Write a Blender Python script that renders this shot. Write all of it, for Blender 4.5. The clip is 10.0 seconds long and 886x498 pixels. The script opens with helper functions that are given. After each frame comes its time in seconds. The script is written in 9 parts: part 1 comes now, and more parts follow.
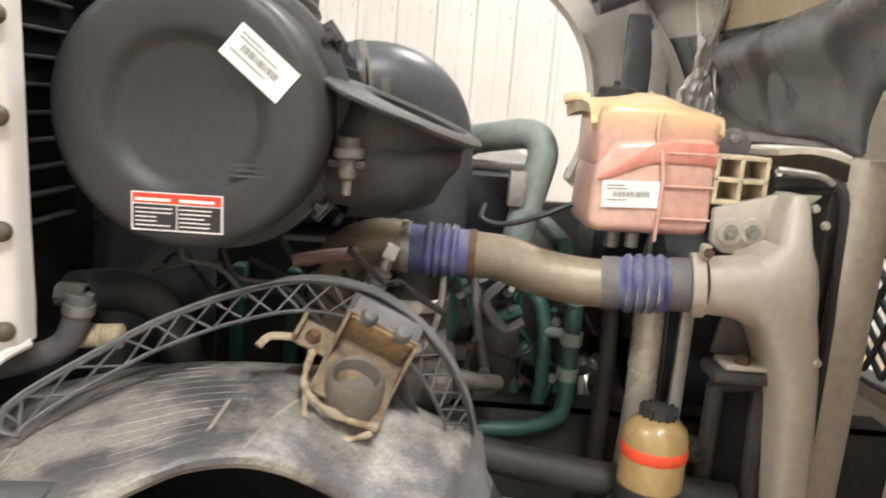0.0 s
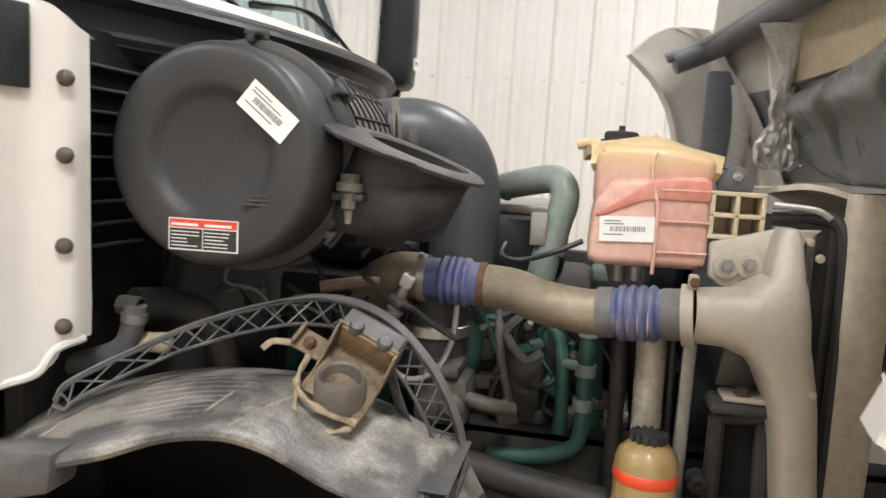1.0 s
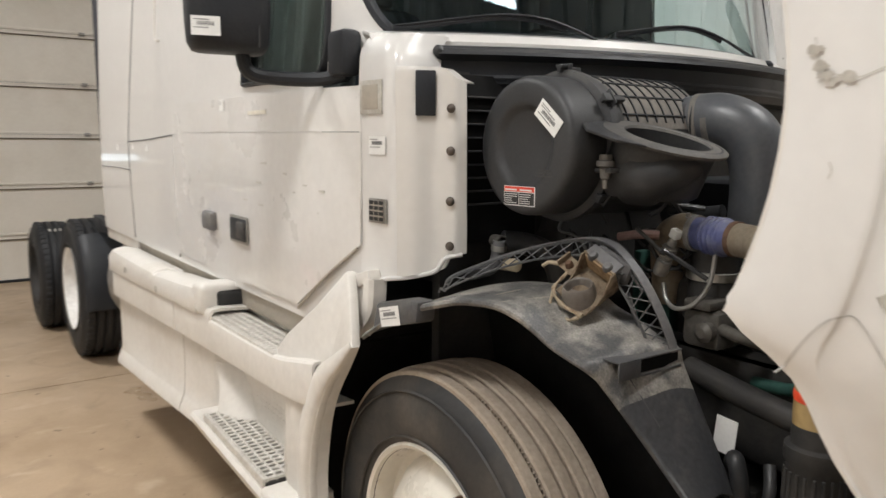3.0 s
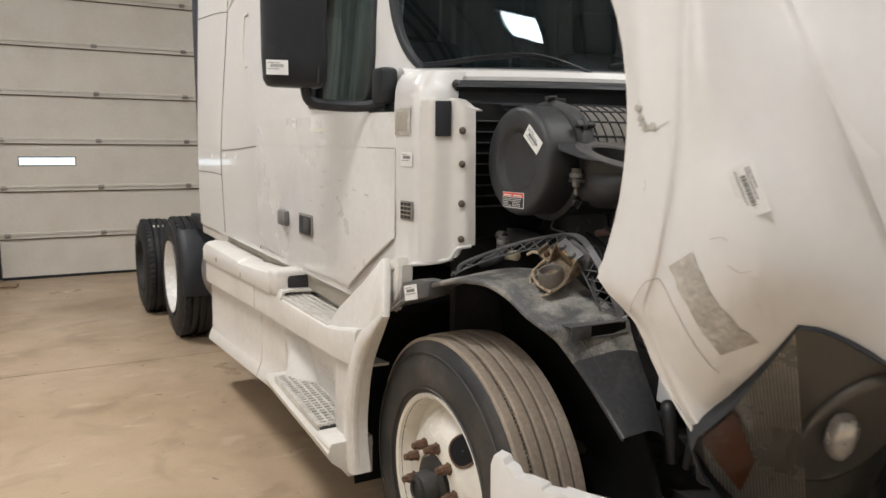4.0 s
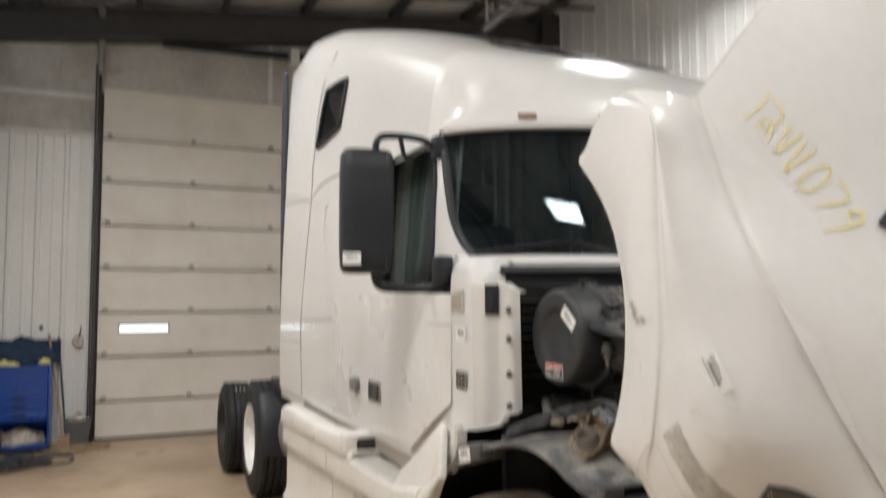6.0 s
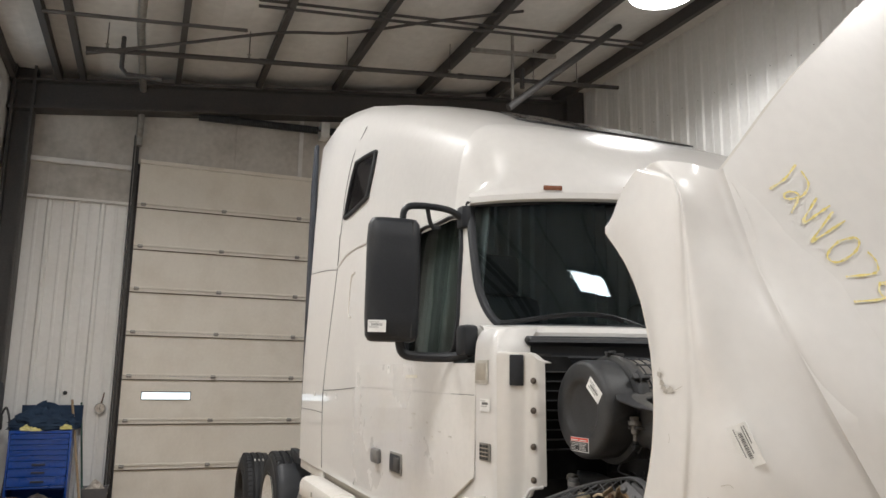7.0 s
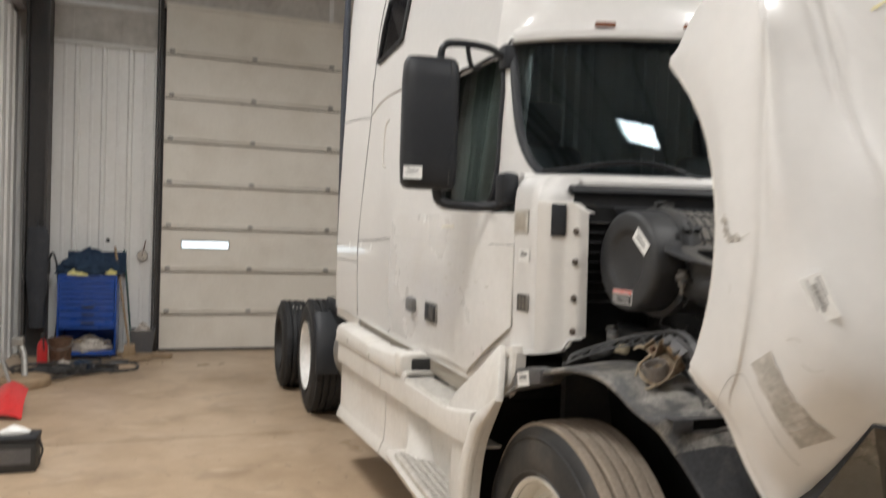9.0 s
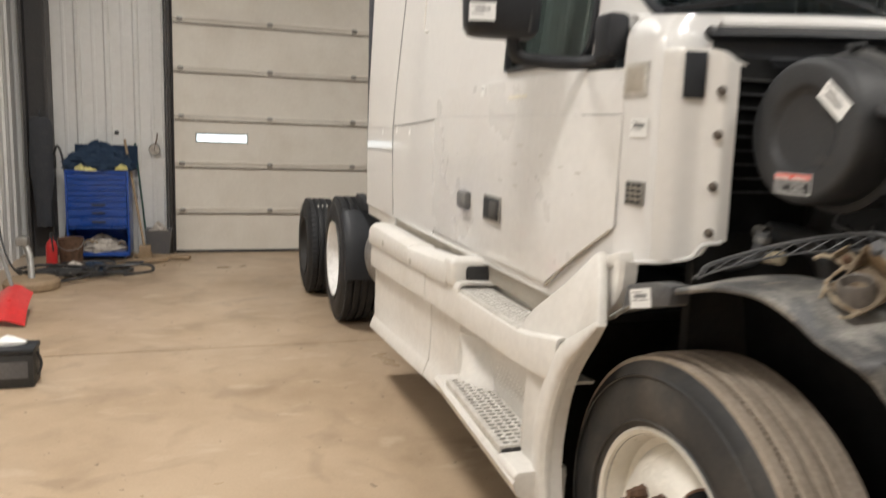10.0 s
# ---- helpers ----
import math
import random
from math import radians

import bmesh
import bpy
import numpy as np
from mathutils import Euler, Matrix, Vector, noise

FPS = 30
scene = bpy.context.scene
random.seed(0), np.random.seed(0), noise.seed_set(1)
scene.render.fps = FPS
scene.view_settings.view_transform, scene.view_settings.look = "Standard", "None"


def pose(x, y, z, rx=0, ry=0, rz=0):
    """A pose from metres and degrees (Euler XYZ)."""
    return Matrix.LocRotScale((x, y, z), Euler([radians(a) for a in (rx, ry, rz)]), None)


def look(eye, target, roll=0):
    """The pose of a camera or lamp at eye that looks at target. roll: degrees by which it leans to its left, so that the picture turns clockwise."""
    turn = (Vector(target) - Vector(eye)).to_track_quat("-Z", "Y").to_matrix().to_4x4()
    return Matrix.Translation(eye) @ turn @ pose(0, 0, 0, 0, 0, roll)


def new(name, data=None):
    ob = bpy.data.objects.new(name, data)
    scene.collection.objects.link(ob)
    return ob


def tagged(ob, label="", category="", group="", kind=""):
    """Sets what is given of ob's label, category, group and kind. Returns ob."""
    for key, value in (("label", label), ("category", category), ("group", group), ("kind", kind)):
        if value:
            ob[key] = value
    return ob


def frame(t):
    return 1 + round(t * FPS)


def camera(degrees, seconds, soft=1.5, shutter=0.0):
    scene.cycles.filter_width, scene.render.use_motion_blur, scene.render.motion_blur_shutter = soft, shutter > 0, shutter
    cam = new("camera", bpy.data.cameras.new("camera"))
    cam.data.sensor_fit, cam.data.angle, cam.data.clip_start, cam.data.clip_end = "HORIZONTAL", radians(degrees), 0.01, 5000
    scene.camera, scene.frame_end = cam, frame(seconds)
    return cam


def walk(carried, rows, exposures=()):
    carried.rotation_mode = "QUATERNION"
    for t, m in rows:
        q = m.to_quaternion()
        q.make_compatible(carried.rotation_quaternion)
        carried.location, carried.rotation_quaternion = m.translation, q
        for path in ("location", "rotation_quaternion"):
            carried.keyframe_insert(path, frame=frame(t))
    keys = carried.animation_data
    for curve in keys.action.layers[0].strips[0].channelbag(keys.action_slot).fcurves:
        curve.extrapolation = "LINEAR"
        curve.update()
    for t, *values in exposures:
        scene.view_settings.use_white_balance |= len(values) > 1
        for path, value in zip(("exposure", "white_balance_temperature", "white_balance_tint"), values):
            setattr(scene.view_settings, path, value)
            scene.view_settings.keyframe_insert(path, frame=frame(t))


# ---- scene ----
cam = camera(61.67, 10.0, shutter=0.5)
# seconds, eye, heading from +y, pitch, roll
PATH = [
    (0.0, (0.012, 0.088, 1.631), -0.77, -10.81, 4.59),
    (0.5, (0.124, 0.079, 1.578), 1.29, -5.88, 4.21),
    (1.0, (0.259, -0.028, 1.599), 10.60, -6.22, 3.68),
    (1.5, (0.457, -0.092, 1.606), 16.88, -7.18, 3.47),
    (2.0, (0.678, -0.231, 1.598), 32.56, -7.85, 2.21),
    (2.5, (0.904, -0.234, 1.601), 45.69, -8.29, 1.20),
    (3.0, (1.109, -0.227, 1.611), 54.48, -8.36, 0.57),
    (3.2, (1.225, -0.252, 1.608), 56.34, -8.24, 0.58),
    (4.3, (1.821, -0.357, 1.690), 62.34, -8.47, 0.37),
    (4.5, (1.910, -0.373, 1.710), 63.35, -8.76, 0.10),
    (5.0, (2.014, -0.431, 1.714), 64.61, -8.92, 0.07),
    (5.5, (2.043, -0.450, 1.721), 65.60, -6.49, -0.01),
    (6.0, (2.036, -0.437, 1.732), 66.49, 3.94, -0.18),
    (6.2, (2.028, -0.432, 1.705), 66.94, 8.19, 0.83),
    (7.3, (2.050, -0.454, 1.717), 68.58, 9.60, 1.03),
    (7.5, (2.049, -0.448, 1.720), 68.89, 9.53, 1.02),
    (8.0, (2.055, -0.444, 1.709), 69.63, 9.56, 1.48),
    (8.5, (2.035, -0.431, 1.705), 70.11, 9.02, 1.68),
    (9.0, (1.897, -0.409, 1.680), 70.72, -1.44, 1.99),
    (9.5, (1.548, -0.319, 1.651), 71.55, -4.53, 2.17),
    (10.0, (1.134, -0.310, 1.566), 72.25, -9.02, 2.13),
]


EXPOSURES = [(0.0, 0.85, 6350, 10), (0.5, 0.72, 6200, 10), (1.0, 0.6, 6250, 10), (1.5, 0.42, 6400, 10), (2.0, 0.22, 6300, 10), (2.5, 0.07, 6270, 10), (3.0, 0.04, 6270, 10), (4.5, -0.08, 6200, 10), (5.5, -0.08, 6250, 10), (8.5, -0.1, 6250, 10), (9.0, -0.08, 6250, 10), (9.5, -0.02, 6350, 10), (10.0, 0.08, 6450, 10)]


def eye_pose(eye, heading, pitch, roll):
    h, p = radians(heading), radians(pitch)
    way = Vector((-math.sin(h) * math.cos(p), math.cos(h) * math.cos(p), math.sin(p)))
    return look(eye, Vector(eye) + way, roll)


walk(cam, [(t, eye_pose(eye, h, p, r)) for t, eye, h, p, r in PATH], EXPOSURES)


# ---- light ----
world = bpy.data.worlds.new("world")
scene.world = world
world.use_nodes = True
world.node_tree.nodes["Background"].inputs[0].default_value = (0.75, 0.85, 1.0, 1)
world.node_tree.nodes["Background"].inputs[1].default_value = 0.3
scene.view_settings.exposure = 0.0

CY = 1.93          # the truck's centre line
XB, YL, YR, XF = -8.26, -2.30, 6.0, 6.6   # inner faces of the walls


def roof_z(y):
    return 5.62 + 0.118 * (y + 1.0)


# ceiling lamps: place, watts; the last two are unseen, added to even the light
LAMPS = [((-3.95, 4.40, 5.75), 76), ((3.5, 1.2, 5.6), 32), ((0.75, -1.4, 5.25), 84), ((-3.6, -1.0, 5.3), 112), ((1.6, 3.6, 5.75), 92)]
for (lx, ly, lz), watts in LAMPS:
    data = bpy.data.lights.new("lamp_light", "AREA")
    data.shape, data.size, data.size_y, data.energy, data.color = "RECTANGLE", 0.6, 0.95, watts, (1.0, 0.962, 0.91)
    data.spread = radians(150)
    if watts == 76:
        data.shape, data.size = "DISK", 0.62
    ob = new("lamp_light", data)
    ob.matrix_world = pose(lx, ly, lz - 0.03)


# ---- materials ----
def material(name, c, c2=None, amt=0.5, big=3.0, fine=60.0, rough=0.5, metal=0.0, bump=0.15, coat=0.0, lo=0.45, hi=0.7, vary=0.12, spec=0.5, rv=1.0, stretch=None):
    m = bpy.data.materials.new(name)
    m.use_nodes = True
    nt = m.node_tree
    b = nt.nodes["Principled BSDF"]
    tc = nt.nodes.new("ShaderNodeTexCoord")
    n1 = nt.nodes.new("ShaderNodeTexNoise")
    n1.inputs["Scale"].default_value, n1.inputs["Detail"].default_value, n1.inputs["Roughness"].default_value = big, 7, 0.62
    n2 = nt.nodes.new("ShaderNodeTexNoise")
    n2.inputs["Scale"].default_value, n2.inputs["Detail"].default_value = fine, 4
    if stretch:
        mp = nt.nodes.new("ShaderNodeMapping")
        mp.inputs["Scale"].default_value = stretch
        nt.links.new(tc.outputs["Object"], mp.inputs["Vector"])
        nt.links.new(mp.outputs[0], n1.inputs["Vector"])
    else:
        nt.links.new(tc.outputs["Object"], n1.inputs["Vector"])
    nt.links.new(tc.outputs["Object"], n2.inputs["Vector"])
    ramp = nt.nodes.new("ShaderNodeMapRange")
    ramp.inputs[1].default_value, ramp.inputs[2].default_value = lo, hi
    ramp.inputs[4].default_value = amt
    nt.links.new(n1.outputs["Fac"], ramp.inputs[0])
    mix = nt.nodes.new("ShaderNodeMix")
    mix.data_type = "RGBA"
    mix.inputs[6].default_value, mix.inputs[7].default_value = (*c, 1), (*(c2 or [v * 0.75 for v in c]), 1)
    nt.links.new(ramp.outputs[0], mix.inputs[0])
    v = nt.nodes.new("ShaderNodeMapRange")
    v.inputs[1].default_value, v.inputs[2].default_value, v.inputs[3].default_value, v.inputs[4].default_value = 0.3, 0.7, 1 - vary, 1 + vary
    nt.links.new(n2.outputs["Fac"], v.inputs[0])
    mul = nt.nodes.new("ShaderNodeVectorMath")
    mul.operation = "SCALE"
    nt.links.new(mix.outputs[2], mul.inputs[0])
    nt.links.new(v.outputs[0], mul.inputs["Scale"])
    nt.links.new(mul.outputs[0], b.inputs["Base Color"])
    r = nt.nodes.new("ShaderNodeMapRange")
    r.inputs[1].default_value, r.inputs[2].default_value = 0.3, 0.7
    r.inputs[3].default_value, r.inputs[4].default_value = max(0.03, rough - 0.1 * rv), min(1.0, rough + 0.12 * rv)
    nt.links.new(n1.outputs["Fac"], r.inputs[0])
    nt.links.new(r.outputs[0], b.inputs["Roughness"])
    b.inputs["Metallic"].default_value = metal
    b.inputs["Coat Weight"].default_value = coat
    b.inputs["Coat Roughness"].default_value = 0.06
    b.inputs["Specular IOR Level"].default_value = spec
    if bump:
        bp = nt.nodes.new("ShaderNodeBump")
        bp.inputs["Strength"].default_value, bp.inputs["Distance"].default_value = bump, 0.004
        nt.links.new(n2.outputs["Fac"], bp.inputs["Height"])
        nt.links.new(bp.outputs[0], b.inputs["Normal"])
    return m


def glow(name, c, strength):
    m = bpy.data.materials.new(name)
    m.use_nodes = True
    b = m.node_tree.nodes["Principled BSDF"]
    b.inputs["Base Color"].default_value = (*c, 1)
    b.inputs["Emission Color"].default_value, b.inputs["Emission Strength"].default_value = (*c, 1), strength
    return m


def glass(name, c, rough=0.02, weight=1.0, ior=1.45, tint=(1, 1, 1)):
    m = bpy.data.materials.new(name)
    m.use_nodes = True
    b = m.node_tree.nodes["Principled BSDF"]
    b.inputs["Base Color"].default_value = (*c, 1)
    b.inputs["Roughness"].default_value, b.inputs["Transmission Weight"].default_value, b.inputs["IOR"].default_value = rough, weight, ior
    b.inputs["Specular Tint"].default_value = (*tint, 1)
    return m


def concrete():
    """Worn sealed floor: broad tone, cloudy stains, dark drips and pale scuffs."""
    m = material("stained tan concrete", (0.48, 0.365, 0.25), (0.34, 0.245, 0.155), 0.75, 0.75, 70, 0.36, bump=0.02, lo=0.42, hi=0.66, vary=0.035, rv=1.4)
    nt, b = m.node_tree, m.node_tree.nodes["Principled BSDF"]
    col = b.inputs["Base Color"].links[0].from_socket
    tc = next(q for q in nt.nodes if q.type == "TEX_COORD")
    for scale, stretch, lo, hi, amt, c, dist in ((2.6, (1, 1, 1), 0.52, 0.70, 0.55, (0.27, 0.19, 0.12), 0.8), (5.5, (1, 0.45, 1), 0.60, 0.72, 0.5, (0.60, 0.50, 0.38), 0.4), (14, (1, 1, 1), 0.69, 0.73, 0.8, (0.15, 0.105, 0.07), 0.2)):
        mp, nz, rg, mx = (nt.nodes.new(k) for k in ("ShaderNodeMapping", "ShaderNodeTexNoise", "ShaderNodeMapRange", "ShaderNodeMix"))
        mp.inputs["Scale"].default_value, mp.inputs["Location"].default_value = stretch, (scale * 3, scale, 0)
        nz.inputs["Scale"].default_value, nz.inputs["Detail"].default_value, nz.inputs["Distortion"].default_value = scale, 6, dist
        rg.inputs[1].default_value, rg.inputs[2].default_value, rg.inputs[4].default_value = lo, hi, amt
        mx.data_type = "RGBA"
        mx.inputs[7].default_value = (*c, 1)
        nt.links.new(tc.outputs["Object"], mp.inputs["Vector"])
        nt.links.new(mp.outputs[0], nz.inputs["Vector"])
        nt.links.new(nz.outputs["Fac"], rg.inputs[0])
        nt.links.new(rg.outputs[0], mx.inputs[0])
        nt.links.new(col, mx.inputs[6])
        col = mx.outputs[2]
    nt.links.new(col, b.inputs["Base Color"])
    return m


WHITE = material("white truck paint", (0.72, 0.705, 0.68), (0.66, 0.64, 0.605), 0.14, 0.9, 25, 0.3, bump=0.008, coat=0.7, vary=0.02, rv=0.25, lo=0.3, hi=0.85)
CREAM = material("cream moulded fairing plastic", (0.70, 0.675, 0.63), (0.54, 0.495, 0.43), 0.5, 2.2, 40, 0.42, bump=0.03, vary=0.04)
DOORW = material("white door paint with grime", (0.72, 0.705, 0.68), (0.63, 0.605, 0.55), 0.4, 2.0, 30, 0.3, bump=0.012, coat=0.7, vary=0.03)
BLACKP = material("black textured plastic", (0.019, 0.021, 0.025), (0.04, 0.04, 0.041), 0.5, 6, 160, 0.5, bump=0.12, spec=0.35)
DUSTP = material("dusty black plastic", (0.03, 0.031, 0.034), (0.10, 0.092, 0.08), 0.8, 4, 90, 0.55, bump=0.15)
ACBLK = material("grey black air filter plastic", (0.030, 0.031, 0.033), (0.052, 0.052, 0.051), 0.7, 5, 120, 0.52, bump=0.05)
ACDUST = material("dust-covered black plastic", (0.12, 0.112, 0.102), (0.23, 0.21, 0.18), 0.9, 6, 90, 0.7, bump=0.15, lo=0.35)
LINER = material("muddy grey fender liner plastic", (0.10, 0.10, 0.10), (0.36, 0.34, 0.305), 0.85, 11, 190, 0.42, bump=0.3, lo=0.43, hi=0.60, vary=0.25, spec=0.6)
FLAP = material("dark blue-grey flap plastic", (0.055, 0.057, 0.062), (0.14, 0.135, 0.13), 0.8, 8, 80, 0.45, bump=0.15, lo=0.5, hi=0.75, vary=0.2)
TRUSS = material("weathered grey plastic", (0.075, 0.076, 0.08), (0.17, 0.165, 0.155), 0.7, 14, 90, 0.45, bump=0.15)
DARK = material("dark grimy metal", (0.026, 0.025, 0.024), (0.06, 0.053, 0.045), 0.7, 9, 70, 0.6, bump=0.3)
RUBBER = material("tyre sidewall rubber", (0.026, 0.026, 0.026), (0.075, 0.066, 0.056), 0.9, 5, 70, 0.62, bump=0.2)
DRUBBER = material("black drive tyre rubber", (0.014, 0.0145, 0.016), (0.026, 0.026, 0.027), 0.6, 5, 70, 0.62, bump=0.2)
TREAD = material("dusty worn tyre tread", (0.34, 0.28, 0.22), (0.44, 0.37, 0.30), 0.7, 9, 80, 0.8, bump=0.4)
WHEELW = material("white wheel enamel with rust", (0.76, 0.725, 0.645), (0.42, 0.27, 0.13), 0.6, 7, 50, 0.3, bump=0.03, lo=0.60, hi=0.76, coat=0.3, vary=0.04)
RUST = material("rusted steel", (0.16, 0.09, 0.055), (0.06, 0.04, 0.03), 0.8, 30, 90, 0.75, 0.2, bump=0.4)
RUSTBOX = material("corroded zinc with tan crust", (0.22, 0.17, 0.115), (0.085, 0.055, 0.035), 0.95, 30, 90, 0.8, 0.1, bump=0.5, lo=0.48, hi=0.66)
TANALU = material("dust-caked aluminium", (0.45, 0.41, 0.345), (0.36, 0.32, 0.265), 0.5, 4, 70, 0.55, 0.15, bump=0.1, vary=0.06)
BEIGEP = material("tan dusty shroud plastic", (0.49, 0.44, 0.36), (0.38, 0.335, 0.265), 0.35, 5, 60, 0.6, bump=0.12)
PIPE = material("tarnished charge air pipe", (0.31, 0.265, 0.20), (0.22, 0.165, 0.105), 0.8, 11, 90, 0.48, 0.35, bump=0.2)
BLUE = material("blue silicone hose", (0.08, 0.095, 0.22), (0.20, 0.205, 0.27), 0.9, 18, 80, 0.5, bump=0.2)
GREYH = material("grey weathered hose", (0.13, 0.13, 0.135), (0.2, 0.19, 0.17), 0.7, 14, 80, 0.6, bump=0.2)
BLKHOSE = material("black rubber hose", (0.03, 0.031, 0.033), (0.075, 0.07, 0.065), 0.6, 9, 70, 0.42, bump=0.1)
GREEN = material("green engine enamel, grimy", (0.035, 0.105, 0.085), (0.02, 0.04, 0.034), 0.8, 9, 60, 0.45, bump=0.2)
GREENL = material("pale green engine pipe", (0.20, 0.245, 0.22), (0.27, 0.27, 0.25), 0.8, 10, 60, 0.45, bump=0.15)
STEEL = material("dull galvanised steel", (0.36, 0.35, 0.33), (0.24, 0.22, 0.19), 0.7, 12, 80, 0.45, 0.6, bump=0.15)
STEPAL = material("pale worn step aluminium", (0.60, 0.575, 0.53), (0.44, 0.41, 0.36), 0.7, 18, 80, 0.42, 0.1, bump=0.1)
BRIGHT = material("bright worn metal", (0.62, 0.61, 0.58), (0.4, 0.38, 0.34), 0.6, 14, 80, 0.3, 0.9, bump=0.1)
AMBER = material("amber plastic filter bowl", (0.36, 0.25, 0.105), (0.29, 0.19, 0.08), 0.6, 12, 60, 0.35, bump=0.05, coat=0.3)
REDBAND = material("orange red band", (0.75, 0.08, 0.03), None, 0.3, 8, 60, 0.45)
LABEL = material("white paper sticker", (0.82, 0.82, 0.80), (0.72, 0.71, 0.68), 0.4, 20, 120, 0.5, bump=0.02, vary=0.03)
INK = material("black print", (0.03, 0.03, 0.03), None, 0.2, 30, 90, 0.6, bump=0)
GREYINK = material("faded grey print", (0.22, 0.22, 0.22), None, 0.2, 30, 90, 0.6, bump=0)
CLEARTUBE = material("dusty pale tube", (0.42, 0.385, 0.32), (0.30, 0.27, 0.22), 0.7, 9, 60, 0.3, 0.2, bump=0.1, coat=0.3)
RIVET = material("dark brown rivet", (0.10, 0.08, 0.065), (0.17, 0.14, 0.11), 0.6, 40, 90, 0.55, 0.3, bump=0.1)
REDINK = material("red warning print", (0.72, 0.07, 0.035), None, 0.2, 30, 90, 0.45, bump=0)
TAPE = material("weathered tan-grey tape", (0.40, 0.375, 0.33), (0.58, 0.55, 0.50), 0.9, 22, 90, 0.5, bump=0.2)
GREYTAPE = material("weathered grey tape residue", (0.48, 0.46, 0.41), (0.66, 0.64, 0.60), 0.9, 16, 80, 0.5, bump=0.1)
YELLOW = material("yellow paint marker", (0.74, 0.62, 0.20), (0.73, 0.68, 0.46), 0.9, 70, 120, 0.5, bump=0, lo=0.46, hi=0.62)
CONCRETE = concrete()
JOINT = material("dark concrete joint", (0.12, 0.09, 0.06), None, 0.4, 8, 40, 0.8)
SIDING = material("white ribbed steel siding", (0.76, 0.755, 0.735), (0.66, 0.64, 0.60), 0.5, 1.2, 18, 0.38, bump=0.02, vary=0.03)
DOORP = material("off-white insulated door panel", (0.76, 0.72, 0.645), (0.62, 0.565, 0.48), 0.55, 1.6, 26, 0.5, bump=0.012, vary=0.02)
INSUL = material("stained grey insulation facing", (0.52, 0.495, 0.46), (0.32, 0.295, 0.265), 0.8, 1.3, 14, 0.6, bump=0.15, vary=0.08)
CEILW = material("white vinyl roof insulation", (0.70, 0.695, 0.68), (0.55, 0.54, 0.52), 0.6, 1.1, 9, 0.5, bump=0.25, vary=0.06)
IRON = material("dark red-grey primed steel", (0.055, 0.052, 0.052), (0.085, 0.075, 0.07), 0.6, 4, 40, 0.55, bump=0.08)
BLUEBOX = material("blue tool chest enamel", (0.012, 0.07, 0.36), (0.02, 0.07, 0.26), 0.5, 6, 50, 0.32, bump=0.03, coat=0.3)
NAVY = material("navy cloth", (0.012, 0.03, 0.065), (0.03, 0.055, 0.095), 0.7, 9, 160, 0.9, bump=0.5)
WOOD = material("weathered wood", (0.33, 0.24, 0.15), (0.22, 0.15, 0.09), 0.7, 6, 70, 0.7, bump=0.25)
REDP = material("red shovel plastic", (0.60, 0.03, 0.03), (0.45, 0.03, 0.03), 0.5, 9, 60, 0.35, coat=0.2)
GREYP = material("dark grey bin plastic", (0.11, 0.11, 0.115), (0.16, 0.15, 0.14), 0.6, 8, 60, 0.5)
RAG = material("crumpled pale rags", (0.55, 0.50, 0.44), (0.28, 0.24, 0.20), 0.9, 16, 70, 0.85, bump=0.4)
FOIL = material("crinkled foil heat shield", (0.80, 0.79, 0.76), (0.66, 0.63, 0.58), 0.6, 22, 60, 0.42, 0.3, bump=0.6)
GOLD = material("tan hood insulation blanket", (0.56, 0.46, 0.30), (0.48, 0.39, 0.25), 0.6, 5, 40, 0.5, 0.1, bump=0.15)
HOODIN = material("grey bare hood inner moulding", (0.16, 0.17, 0.175), (0.23, 0.23, 0.225), 0.6, 5, 60, 0.3, bump=0.03, coat=0.4, vary=0.05)
SILVERIN = material("dusty silver plastic", (0.47, 0.45, 0.42), (0.36, 0.335, 0.30), 0.6, 6, 60, 0.5, bump=0.1)
BLUEG = material("blue-grey dusty plastic", (0.13, 0.14, 0.16), (0.22, 0.22, 0.225), 0.6, 7, 60, 0.4, bump=0.12)
DUCT = material("slate grey rubber duct", (0.075, 0.08, 0.088), (0.12, 0.118, 0.115), 0.5, 6, 70, 0.42, bump=0.06)
COWLP = material("cream painted cowl plastic", (0.68, 0.655, 0.615), (0.60, 0.575, 0.53), 0.3, 1.3, 30, 0.34, bump=0.015, coat=0.4, vary=0.02)
HOODTAN = material("dusty pale hood inner lining", (0.64, 0.61, 0.56), (0.52, 0.485, 0.43), 0.5, 3, 50, 0.5, bump=0.03, vary=0.04)
MESHB = material("black grille mesh", (0.014, 0.014, 0.015), None, 0.4, 20, 80, 0.6, spec=0.3)
# near-black that paints the shade inside recesses, openings and the wheel well
VOID = material("near-black recess shade", (0.014, 0.014, 0.014), None, 0.4, 8, 40, 0.8, bump=0, spec=0.1)
CHROME = material("headlight reflector chrome", (0.86, 0.84, 0.80), (0.75, 0.72, 0.68), 0.4, 14, 60, 0.25, 0.5, bump=0)
REFL = material("dark headlight reflector", (0.17, 0.165, 0.155), (0.14, 0.135, 0.128), 0.3, 3, 60, 0.3, 0.55, bump=0, vary=0.02, rv=0.2)
AMBERLENS = material("amber turn signal", (0.22, 0.085, 0.045), None, 0.3, 10, 50, 0.25, bump=0, coat=0.5)
CURTAIN = material("grey green curtain", (0.052, 0.058, 0.056), (0.038, 0.043, 0.042), 0.6, 6, 60, 0.9, bump=0.1)
